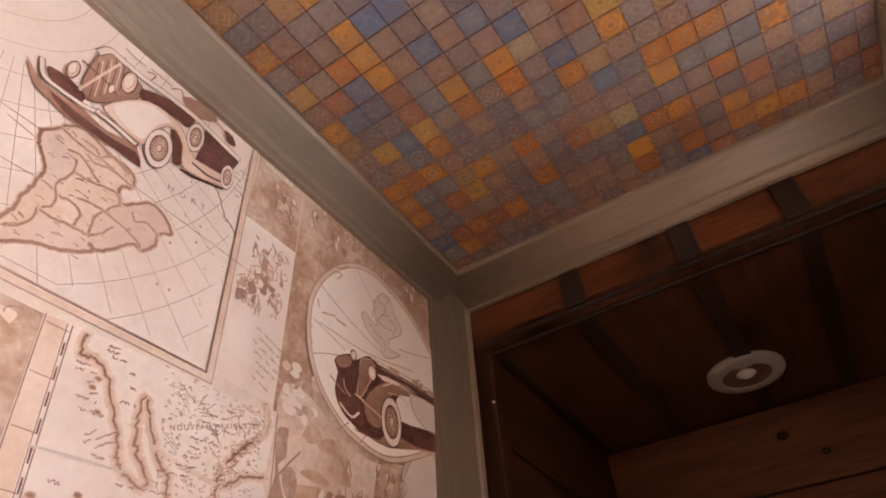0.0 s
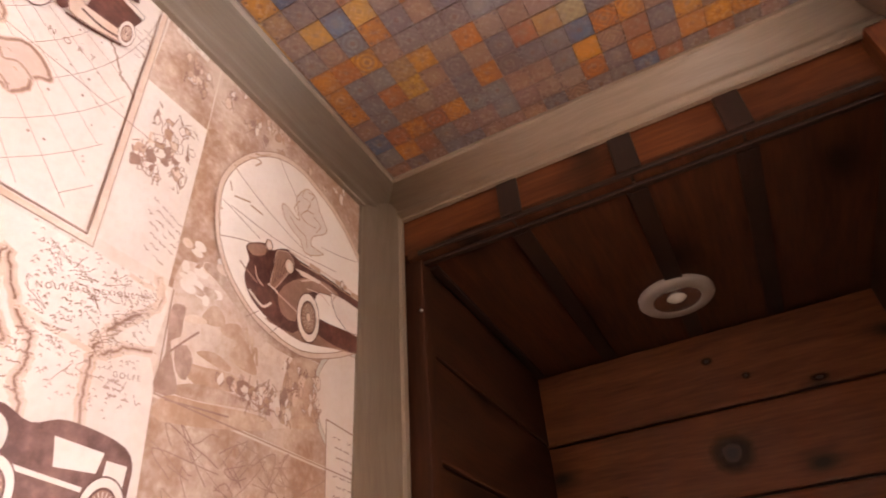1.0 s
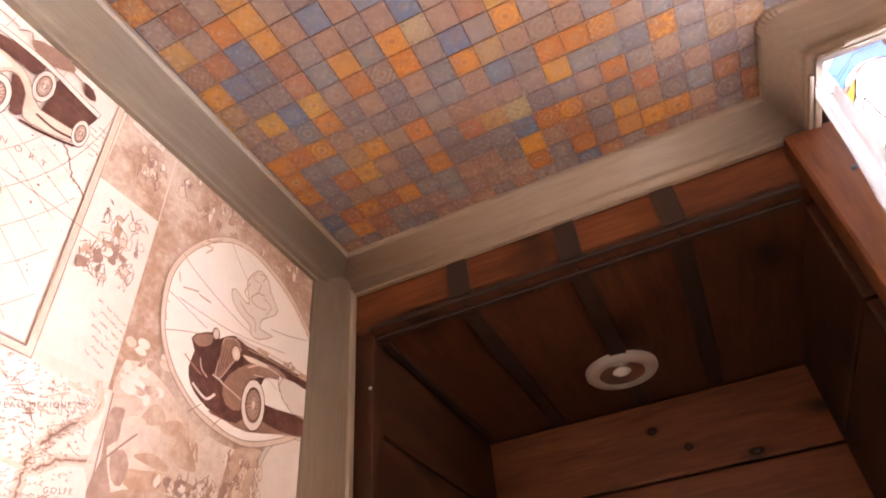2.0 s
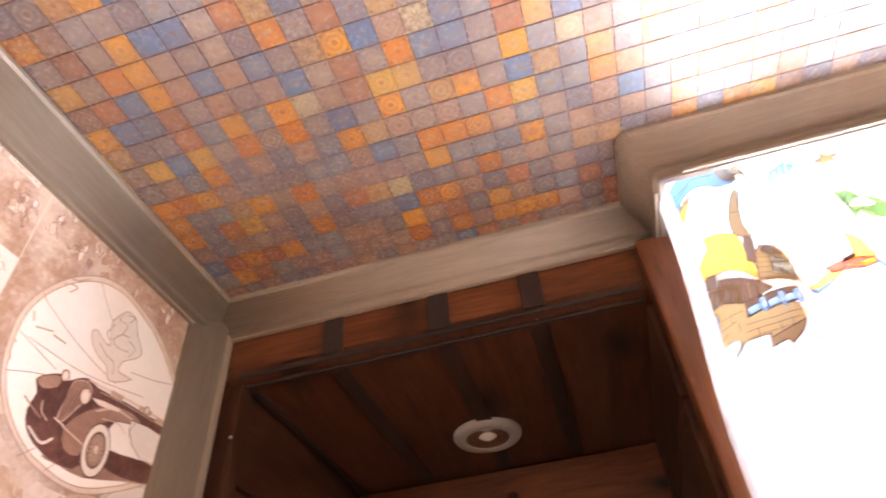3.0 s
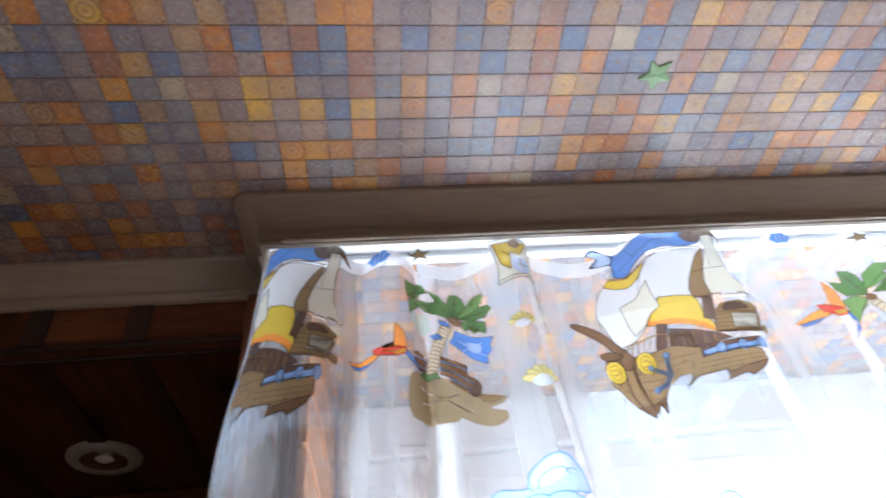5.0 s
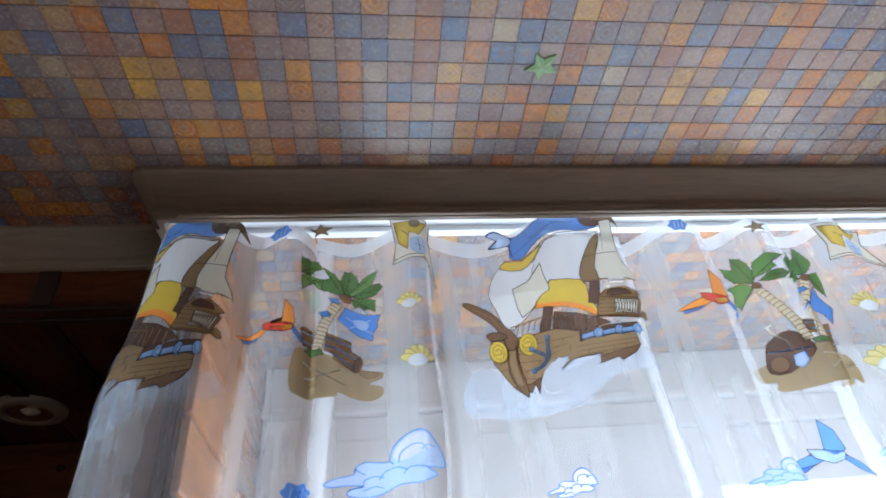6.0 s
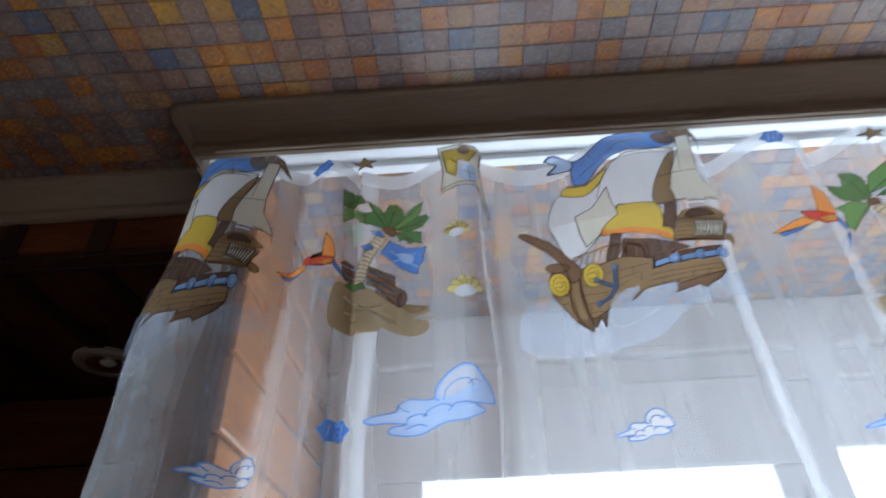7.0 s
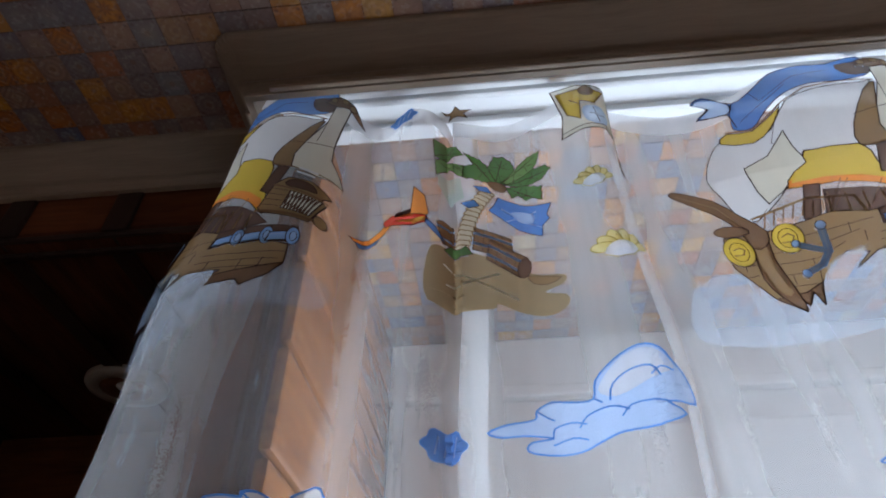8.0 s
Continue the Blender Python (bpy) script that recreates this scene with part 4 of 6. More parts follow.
    # shields on the bow
    for x, y, r in ((260, 608, 38), (380, 592, 36)):
        d.disc(*P([(x, y)])[0], r * wide, C_YELLOW, r * high * 1.15, C_OUT, 0.0008)
        d.disc(*P([(x, y)])[0], r * wide * 0.6, C_YELLOW, r * high * 0.75, C_OUT, 0.0006)
        L([(x - 14, y - 6), (x, y - 12), (x + 14, y - 4), (x + 10, y + 10), (x - 12, y + 10)], 0.0012, C_TAN)
    # cannons in their ports
    cannons = [(570, 590), (650, 578), (720, 566)]
    for x, y in cannons:
        S([(x, y - 38), (x + 70, y - 50), (x + 78, y - 14), (x + 6, y + 4)], C_DARK, 0)
    for x, y in cannons:
        S([(x + 8, y - 20), (x + 64, y - 34), (x + 66, y - 12), (x + 10, y + 2)], C_STEEL, 0)
        L([(x + 10, y - 14), (x + 60, y - 26)], 0.0012, C_SKY)
        d.disc(*P([(x + 72, y - 24)])[0], 19 * wide, C_STEEL, 20 * high, C_OUT, 0.0007, 16)
        d.disc(*P([(x + 74, y - 24)])[0], 10 * wide, C_SKY, 11 * high, C_OUT, 0.0005, 12)
    # anchor
    for w, mat in ((0.0056, C_STEEL), (0.0016, C_SKY)):
        L([(392, 612), (462, 640)], w, mat)
        L([(450, 575), (462, 640), (445, 672), (410, 690)], w, mat)
    d.disc(*P([(450, 573)])[0], 12 * wide, C_STEEL, 12 * high, C_OUT, 0.0006, 14)
    d.disc(*P([(408, 692)])[0], 11 * wide, C_STEEL, 11 * high, C_OUT, 0.0006, 14)
    d.disc(*P([(394, 612)])[0], 10 * wide, C_STEEL, 10 * high, C_OUT, 0.0006, 14)
    # rigging
    for a, b in (((505, 452), (470, 545)), ((520, 455), (480, 545)), ((590, 470), (560, 540)), ((335, 505), (300, 545))):
        L([a, b], 0.0007, C_BROWN)
    S([(440, 720), (470, 660), (540, 640), (520, 690), (640, 645), (650, 680), (560, 740), (470, 770)], C_FOAM, 3, None)
    return d.done("ship_print", curtain, "printed sailing ship with white and yellow sails")


def toothed(pts, bite=0.09):
    """A frond's outline with small notches along its edges."""
    cx, cz = sum(p[0] for p in pts) / len(pts), sum(p[1] for p in pts) / len(pts)
    out = []
    for (xa, za), (xb, zb) in zip(pts, pts[1:] + pts[:1]):
        n = max(1, round(math.dist((xa, za), (xb, zb)) / 0.0075))
        for i in range(n):
            t = i / n
            x, z = xa + (xb - xa) * t, za + (zb - za) * t
            out.append((x, z))
            t += 0.55 / n
            x, z = xa + (xb - xa) * t, za + (zb - za) * t
            out.append((x + (cx - x) * bite, z + (cz - z) * bite))
    return out


def frond(d, pts, mat):
    d.shape(toothed(pts), mat, C_OUT, 0.0007)
    root = pts[0]
    tip = max(pts, key=lambda p: math.dist(p, root))
    d.line([root, ((root[0] + tip[0]) / 2, (root[1] + tip[1]) / 2 + 0.002), (tip[0] * 0.85 + root[0] * 0.15, tip[1] * 0.85 + root[1] * 0.15)], 0.0007, C_OUT)
    for t in (0.35, 0.6):
        x, z = root[0] + (tip[0] - root[0]) * t, root[1] + (tip[1] - root[1]) * t
        for p in pts[1:]:
            if 0.006 < math.dist(p, (x, z)) < 0.018:
                d.line([(x, z), ((x + 2 * p[0]) / 3, (z + 2 * p[1]) / 3)], 0.0004, C_OUT)


def trunk(d, path, width):
    """Stacked pale rings along a bent stem."""
    pts = spline(path, 5)
    for (xa, za), (xb, zb) in zip(pts, pts[1:]):
        dx, dz = xb - xa, zb - za
        n = math.hypot(dx, dz)
        ox, oz = -dz / n * width / 2, dx / n * width / 2
        d.shape([(xa + ox * 1.15, za + oz * 1.15), (xa - ox * 1.15, za - oz * 1.15), (xb - ox * 0.85, zb - oz * 0.85), (xb + ox * 0.85, zb + oz * 0.85)], C_BARK, C_TAN, 0.0011)


def barrel(d, pts, bands):
    """Wooden barrel with blue hoops; pts: its outline, bands: the hoops."""
    d.shape(pts, C_BROWN, C_OUT, 0.0010)
    (xa, za), (xb, zb), (xc, zc), (xd, zd) = pts[0], pts[1], pts[2], pts[3]
    for t in (0.25, 0.5, 0.75):
        d.line([(xa + (xd - xa) * t, za + (zd - za) * t), (xb + (xc - xb) * t, zb + (zc - zb) * t)], 0.0006, C_OUT)
    for t in bands:
        d.line([(xa + (xb - xa) * t, za + (zb - za) * t), (xd + (xc - xd) * t, zd + (zc - zd) * t)], 0.0026, C_STEEL)


def islet_one():
    """Sand islet with an X mark, barrels, a blue pennant, one palm and half of another cut off by a fold."""
    d = cloth_drawing(0.462, gap=0.00006)
    P = lambda pts: [(0.3960 + 0.000322 * u + 0.000017 * v, 2.2985 - 0.000038 * u - 0.000376 * v) for u, v in pts]
    d.shape(P([(235, 345), (300, 345), (303, 420), (262, 445), (232, 385)]), C_SHADOW, None)
    d.shape(P([(185, 610), (240, 588), (330, 602), (440, 640), (520, 653), (518, 676), (468, 690), (516, 706), (514, 735), (465, 750), (400, 744), (348, 730), (330, 746), (180, 757)]), C_SAND, None, smooth=4)
    d.line(P([(225, 695), (360, 650)]), 0.0021, C_CREAM)
    d.line(P([(222, 640), (398, 712)]), 0.0019, C_CREAM)
    d.shape(P([(435, 648), (480, 650), (515, 660), (480, 672), (445, 668)]), C_TAN, C_OUT, 0.0005, 2)
    d.shape(P([(215, 515), (232, 506), (258, 512), (256, 575), (222, 578)]), C_BROWN, C_OUT, 0.0009)
    for v in (528, 562):
        d.line(P([(216, v), (258, v - 2)]), 0.0022, C_STEEL)
    barrel(d, P([(302, 585), (318, 520), (412, 545), (405, 610)]), (0.3, 0.75))
    barrel(d, P([(335, 612), (352, 555), (445, 598), (415, 655)]), (0.25, 0.7))
    d.disc(*P([(430, 628)])[0], 0.0055, C_DARK, 0.0105, C_OUT, 0.0008, 14, -0.3)
    trunk(d, P([(268, 592), (292, 530), (330, 455), (378, 388)]), 0.0132)
    d.shape(P([(225, 600), (245, 575), (268, 588), (285, 578), (300, 602), (255, 610)]), C_GREEN, C_OUT, 0.0006)
    d.shape(P([(366, 462), (384, 440), (402, 405), (470, 425), (548, 428), (528, 462), (532, 478), (508, 500), (500, 534), (440, 516), (395, 482)]), C_BLUE, C_OUT, 0.0008)
    d.shape(P([(430, 455), (470, 450), (495, 462), (480, 490), (445, 485)]), C_SKY, None, smooth=3)
    d.line(P([(405, 448), (505, 505)]), 0.0020, C_SKY)
    d.line(P([(412, 490), (500, 448)]), 0.0016, C_SKY)
    d.shape(P([(290, 445), (330, 430), (342, 450), (310, 462)]), C_BLUE, C_OUT, 0.0007)
    d.shape(P([(335, 375), (375, 372), (385, 395), (350, 392)]), C_BLUE, C_OUT, 0.0007)
    for k, pts in enumerate(([(228, 290), (228, 212), (262, 206), (300, 216), (320, 250), (285, 262), (258, 285)],
                             [(228, 300), (258, 275), (290, 292), (318, 296), (345, 322), (322, 352), (292, 342), (272, 312), (250, 335), (228, 362)],
                             [(400, 362), (345, 352), (305, 345), (312, 300), (345, 285), (318, 238), (368, 262), (398, 300), (418, 340)],
                             [(404, 352), (386, 292), (410, 246), (440, 244), (462, 262), (472, 295), (452, 332), (424, 360)],
                             [(416, 352), (452, 312), (480, 280), (512, 256), (551, 245), (536, 285), (510, 318), (456, 352)],
                             [(424, 358), (478, 326), (520, 302), (558, 300), (571, 316), (540, 346), (482, 360)],
                             [(428, 364), (490, 354), (536, 368), (528, 416), (504, 402), (482, 412), (462, 392), (440, 405)])):
        frond(d, P(pts), C_LEAF if k % 3 == 1 else C_GREEN)
    d.shape(P([(378, 358), (410, 350), (432, 362), (425, 386), (395, 384)]), C_BROWN, C_OUT, 0.0007, 2)
    return d.done("island_print", curtain, "printed sand islet with green palm, barrels and blue pennant")


def islet_two():
    """Sand islet with two whole palms, barrels, a spade and a blue pennant."""
    d = cloth_drawing(right=1.245, gap=0.00006)
    P = lambda pts: [(1.0245 + 0.00047 * u - 0.000231 * v, 2.299 - 0.000023 * u - 0.000531 * v) for u, v in pts]
    d.shape(P([(382, 500), (420, 485), (520, 452), (590, 445), (660, 455), (692, 485), (716, 540), (682, 522), (686, 541), (600, 556), (500, 563), (460, 556), (456, 536), (410, 530)]), C_SAND, None, smooth=4)
    d.line(P([(585, 518), (655, 458)]), 0.0026, C_CREAM)
    d.line(P([(555, 480), (695, 492)]), 0.0020, C_CREAM)
    barrel(d, P([(568, 440), (568, 372), (620, 366), (642, 445)]), (0.25, 0.75))
    barrel(d, P([(497, 420), (495, 385), (530, 385), (534, 425)]), (0.3, 0.75))
    d.shape(P([(414, 430), (448, 408), (480, 415), (528, 455), (530, 482), (484, 515), (435, 508), (418, 470)]), C_DARK, C_OUT, 0.0009, 2)
    d.disc(*P([(455, 490)])[0], 0.0105, C_BROWN, 0.0115, C_OUT, 0.0009, 18)
    d.line(P([(420, 455), (520, 462)]), 0.0024, C_STEEL)
    trunk(d, P([(515, 442), (478, 385), (425, 325), (368, 270)]), 0.0120)
    trunk(d, P([(558, 442), (550, 380), (549, 310), (543, 236)]), 0.0140)
    d.line(P([(480, 462), (455, 432), (418, 408), (402, 390), (412, 386)]), 0.0026, C_CREAM)
    d.shape(P([(482, 475), (505, 470), (524, 492), (512, 510), (492, 500)]), C_SKY, C_LINE, 0.0008)
    d.shape(P([(520, 445), (545, 436), (580, 442), (575, 452), (530, 455)]), C_GREEN, C_OUT, 0.0006)
    d.shape(P([(512, 325), (562, 312), (568, 258), (585, 290), (628, 330), (632, 372), (605, 342), (575, 326), (520, 334)]), C_BLUE, C_OUT, 0.0008)
    d.shape(P([(512, 262), (540, 252), (556, 262), (530, 272)]), C_BLUE, C_OUT, 0.0007)
    for k, pts in enumerate(([(362, 260), (302, 250), (270, 225), (250, 195), (292, 206), (280, 165), (310, 172), (334, 190), (362, 232)],
                             [(354, 242), (346, 192), (380, 168), (440, 182), (402, 200), (422, 216), (382, 236)],
                             [(372, 252), (402, 226), (440, 226), (462, 238), (448, 256), (402, 258)],
                             [(358, 264), (318, 250), (275, 265), (300, 280), (310, 318), (330, 332), (342, 300), (356, 285)],
                             [(538, 222), (490, 214), (438, 175), (500, 166), (496, 124), (525, 144), (562, 180), (556, 204)],
                             [(530, 228), (490, 222), (456, 256), (478, 262), (505, 246)],
                             [(546, 220), (578, 214), (616, 248), (592, 252), (608, 296), (570, 262)])):
        frond(d, P(pts), C_LEAF if k % 2 else C_GREEN)
    for u, v in ((366, 266), (542, 228)):
        d.disc(*P([(u, v)])[0], 0.0068, C_BROWN, 0.0055, C_OUT, 0.0007, 12)
    return d.done("island_print", curtain, "printed sand islet with two green palms, barrels and spade")


def kite_print(x, z, size, body, tip, trail, left=-9.0, right=9.0):
    """Plain winged patches of colour."""
    d = cloth_drawing(left, right)
    P = lambda pts: [(x + a * size, z + b * size) for a, b in pts]
    d.shape(P([(0.0, 0.10), (-0.30, 0.02), (-0.62, -0.12), (-0.40, -0.20), (-0.10, -0.10), (0.12, -0.02)]), tip, C_OUT, 0.0008)
    d.shape(P([(-0.55, -0.14), (-0.50, -0.22), (-0.25, -0.18), (-0.12, -0.10)]), C_BLUE, C_OUT, 0.0007)
    d.shape(P([(0.06, 0.06), (0.10, 0.35), (0.14, 0.62), (0.30, 0.40), (0.34, 0.05), (0.20, -0.02)]), tip, C_OUT, 0.0008)
    d.shape(P([(-0.16, 0.16), (0.0, 0.12), (0.30, 0.02), (0.34, -0.10), (0.12, -0.14), (-0.10, 0.0)]), body, C_OUT, 0.0008)
    d.shape(P([(0.06, -0.02), (0.28, 0.0), (0.30, -0.08), (0.10, -0.12)]), C_YELLOW if body is C_RED else C_SKY, None)
    d.shape(P([(0.30, -0.04), (0.44, -0.20), (0.56, -0.46), (0.40, -0.30), (0.28, -0.12)]), trail, C_OUT, 0.0007)
    return d.done("winged_print", curtain, "printed winged patch of plain bright colours")


def scroll_print(x, z, w, h):
    d = cloth_drawing()
    d.shape([(x - w * 0.5, z + h * 0.5), (x + w * 0.5, z + h * 0.42), (x + w * 0.42, z + h * 0.1), (x + w * 0.62, z - h * 0.5), (x + w * 0.3, z - h * 0.22), (x - w * 0.45, z - h * 0.36), (x - w * 0.38, z)], C_CREAM, C_OUT, 0.0013)
    d.shape([(x - w * 0.42, z + h * 0.42), (x + w * 0.4, z + h * 0.36), (x + w * 0.2, z + h * 0.16), (x - w * 0.05, z + h * 0.20), (x - w * 0.1, z - h * 0.12), (x - w * 0.3, z + h * 0.0)], C_YELLOW, C_TAN, 0.0012)
    d.disc(x + w * 0.1, z + h * 0.36, w * 0.14, C_TAN, h * 0.08)
    d.shape([(x - w * 0.02, z + h * 0.08), (x + w * 0.32, z + h * 0.10), (x + w * 0.34, z - h * 0.16), (x + w * 0.0, z - h * 0.16)], C_SKY, None, smooth=3)
    d.line([(x + w * 0.16, z + h * 0.08), (x + w * 0.22, z - h * 0.14)], 0.0009, C_OUT)
    d.line([(x + w * 0.08, z - h * 0.02), (x + w * 0.32, z - h * 0.04)], 0.0009, C_OUT)
    d.line([(x - w * 0.22, z + h * 0.24), (x - w * 0.08, z + h * 0.14)], 0.0012, C_DARK)
    d.line([(x - w * 0.42, z - h * 0.30), (x + w * 0.3, z - h * 0.17), (x + w * 0.56, z - h * 0.42)], 0.0011, C_OUT)
    return d.done("scroll_print", curtain, "printed cream and yellow treasure chart scroll")


def shell_print(x, z, s, left=-9.0, right=9.0):
    d = cloth_drawing(left, right)
    for k in range(6):
        a = 0.35 + k * 0.46
        d.disc(x + s * 0.52 * math.cos(a), z + s * 0.45 * math.sin(a), s * 0.40, C_SHELL, s * 0.20, C_OLIVE, 0.0009, 14, a)
    d.disc(x, z - s * 0.05, s * 0.48, C_CLOUD, s * 0.34, None)
    d.line([(x - s * 0.5, z - s * 0.1), (x - s * 0.2, z - s * 0.4), (x + s * 0.25, z - s * 0.4), (x + s * 0.5, z - s * 0.1)], 0.0009, C_OLIVE)
    return d.done("shell_print", curtain, "printed small yellow shell shape")


def cloud_print(x, z, w, h, left=-9.0, right=9.0, tint=None):
    d = cloth_drawing(left, right)
    U = lambda pts: [(x + (u - 1053) / 310 * w, z + (705 - v) / 168 * h) for u, v in pts]
    edge = [(897, 748), (930, 732), (972, 720), (976, 702), (1002, 684), (1036, 690), (1066, 692), (1072, 658), (1102, 630), (1138, 622), (1168, 638), (1184, 664), (1202, 692), (1210, 735), (1166, 738), (1190, 758),
            (1150, 775), (1102, 768), (1072, 776), (1040, 788), (992, 787), (960, 780), (966, 764), (1000, 756), (958, 752), (920, 757)]
    d.shape(U(edge), C_SKY if tint is None else tint, None, 0.0012, 3)
    if tint is None:
        d.shape(U([(1074, 676), (1104, 636), (1138, 628), (1166, 644), (1184, 676), (1150, 690), (1100, 700)]), C_CLOUD, None, smooth=3)
    d.line(spline(U(edge), 3, True), 0.0014, C_LINE, True)
    for pts in ([(976, 704), (992, 716), (1004, 722)], [(1066, 692), (1078, 704)], [(1090, 704), (1096, 676), (1122, 662), (1150, 668), (1162, 690)], [(1150, 684), (1164, 674), (1182, 682)],
                [(1000, 756), (1004, 738), (1030, 730), (1052, 738)], [(1042, 742), (1056, 722), (1090, 716), (1114, 732)], [(1104, 740), (1118, 726), (1146, 730), (1166, 738)], [(1000, 770), (1030, 760), (1052, 768)]):
        d.line(spline(U(pts), 3), 0.0012, C_LINE)
    return d.done("cloud_print", curtain, "printed pale blue cloud with darker outline")


def sea_star_print(x, z):
    d = cloth_drawing()
    d.shape([(x + (0.017 if i % 2 == 0 else 0.007) * math.cos(0.4 + i * math.pi / 5), z + (0.011 if i % 2 == 0 else 0.005) * math.sin(0.4 + i * math.pi / 5)) for i in range(10)], C_TAN, C_OUT, 0.001)
    return d.done("starfish_print", curtain, "printed small brown star shape")


def splash_print(x, z):
    d = cloth_drawing()
    ring = [((0.014 + 0.0015 * math.cos(6 * t)) * math.cos(t), (0.011 + 0.0013 * math.cos(6 * t)) * math.sin(t)) for t in [0.18 * i for i in range(35)]]
    d.shape([(x + a, z + b) for a, b in ring], C_BLUE, C_LINE, 0.0008)
    for a in (-0.006, 0.0, 0.006):
        d.line([(x + a, z - 0.006), (x + a + 0.002, z + 0.006)], 0.0012, C_SKY)
    return d.done("splash_print", curtain, "printed small blue splash")


ship_print(0.0)
ship_print(-0.468, left=0.302, narrow=0.68, dz=-0.036, tall=1.2)
ship_print(0.698)
islet_one()
islet_two()
kite_print(0.446, 2.100, 0.062, C_RED, C_ORANGE, C_BLUE, right=0.489)
kite_print(1.046, 2.122, 0.076, C_RED, C_ORANGE, C_BLUE)
kite_print(1.126, 1.900, 0.074, C_SKY, C_LINE, C_LINE)
scroll_print(0.626, 2.226, 0.058, 0.100)
scroll_print(1.316, 2.218, 0.090, 0.080)
for x, z, s in ((0.618, 2.122, 0.020), (0.620, 2.036, 0.026), (1.288, 2.104, 0.027), (1.276, 2.016, 0.034)):
    shell_print(x, z, s, right=0.646 if x < 1 else 9.0)
cloud_print(0.577, 1.917, 0.128, 0.064, right=0.655)
cloud_print(0.793, 1.891, 0.055, 0.030, tint=C_WHITE)
cloud_print(1.045, 1.880, 0.075, 0.030)
cloud_print(0.410, 1.858, 0.062, 0.032, tint=C_WHITE)
cloud_print(1.245, 1.915, 0.06, 0.05)
sea_star_print(0.497, 2.263)
sea_star_print(1.170, 2.250)
splash_print(0.441, 2.258)
splash_print(1.042, 2.256)
splash_print(0.484, 1.893)

# ---- star on the ceiling ----
bm = bmesh.new()
tip = bm.verts.new((0, 0, -0.0055))
rim, back = [], []
for i in range(10):
    a, r = math.pi / 5 * i, 0.0215 if i % 2 == 0 else 0.0105
    rim.append(bm.verts.new((r * math.cos(a), r * math.sin(a), -0.002)))
    back.append(bm.verts.new((r * math.cos(a), r * math.sin(a), 0.0008)))
for i in range(10):
    j = (i + 1) % 10
    bm.faces.new((tip, rim[j], rim[i]))
    bm.faces.new((rim[i], rim[j], back[j], back[i]))
bm.faces.new(back)
bmesh.ops.recalc_face_normals(bm, faces=bm.faces[:])
star = tagged(new("glow_star", mesh_of(bm, "glow_star", STAR)), "pale green plastic glow star stuck to the tiled ceiling", "star")
star.matrix_basis = pose(0.777, 0.392, CEIL - 0.0016, 0, 0, 93)


# ---- prints of the map wallpaper ----
def on_paper(y, z, lift):
    return WEST + 0.0004 + lift, y - 0.0048, 1.0222 * z - 0.0377


def paper_drawing(right=0.668, start=1):
    d = Drawing(on_paper, 0.000015, 0, -9.0, right)
    d.layer = start
    return d


rng = random.Random(11)


def rough_line(pts, amp=0.0022, steps=6):
    return [(x + rng.uniform(-amp, amp), z + rng.uniform(-amp, amp)) for x, z in spline(pts, steps)]


def writing(d, x0, z0, x1, z1, rows, slant=0.0, height=0.0022):
    """Rows of unreadable cursive lettering as small wavy bars."""
    for r in range(rows):
        z = z0 + (z1 - z0) * (r + 0.5) / rows
        x = x0 + rng.uniform(0, 0.012)
        while x < x1:
            w = min(rng.uniform(0.004, 0.012), x1 - x)
            if rng.random() < 0.88:
                n = max(4, int(w / 0.00065))
                d.line([(x + w * k / n, z + slant * (x - x0 + w * k / n) + height * rng.choice([-0.45, 0.1, 0.4, -0.3, 0.75 if k == 0 else 0.3])) for k in range(n + 1)], 0.0007, P_LINE)
            x += w + rng.uniform(0.0015, 0.005)


def wheel(d, y, z, r, squash=0.8):
    d.disc(y, z, r * 1.04 * squash, P_DEEP, r * 1.04, n=30)
    d.disc(y, z, r * 0.98 * squash, P_LIGHT, r * 0.98, n=30)
    d.disc(y, z, r * 0.70 * squash, P_DEEP, r * 0.70, n=26)
    d.disc(y, z, r * 0.62 * squash, P_BROWN, r * 0.62, n=26)
    for k in range(9):
        a = k * math.pi / 9
        d.line([(y - r * squash * 0.56 * math.cos(a), z - r * 0.56 * math.sin(a)), (y + r * squash * 0.56 * math.cos(a), z + r * 0.56 * math.sin(a))], 0.0007, P_PALE)
    d.disc(y, z, r * 0.20 * squash, P_PALE, r * 0.20, P_DEEP, 0.0007, n=12)


def figures(d, y0, y1, z0, z1, n):
    """Crowded engraved vignette as plain blots and hatching."""
    for i in range(n):
        y, z = rng.uniform(y0, y1), rng.uniform(z0, z1)
        a, b = rng.uniform(0.0025, 0.006), rng.uniform(0.003, 0.009)
        pts = [(y + a * math.cos(t) * rng.uniform(0.5, 1.2), z + b * math.sin(t) * rng.uniform(0.5, 1.2)) for t in [k * 0.7 for k in range(9)]]
        d.shape(pts, rng.choice([P_LINE, P_TAN, P_LIGHT, P_PALE, P_LIGHT]), rng.choice([None, P_LINE, P_BROWN]), 0.0007, 2)
        for k in range(2):
            y2, z2 = y + rng.uniform(-0.006, 0.006), z + rng.uniform(-0.008, 0.008)
            d.line(spline([(y2, z2), (y2 + rng.uniform(-0.004, 0.004), z2 + rng.uniform(-0.006, 0.006)), (y2 + rng.uniform(-0.006, 0.006), z2 + rng.uniform(-0.010, 0.010))], 3), rng.uniform(0.0006, 0.0014), rng.choice([P_LINE, P_BROWN]))


wallpaper = tagged(new("wallpaper"), "cream and sepia wallpaper of antique maps and vintage cars", "wallpaper")

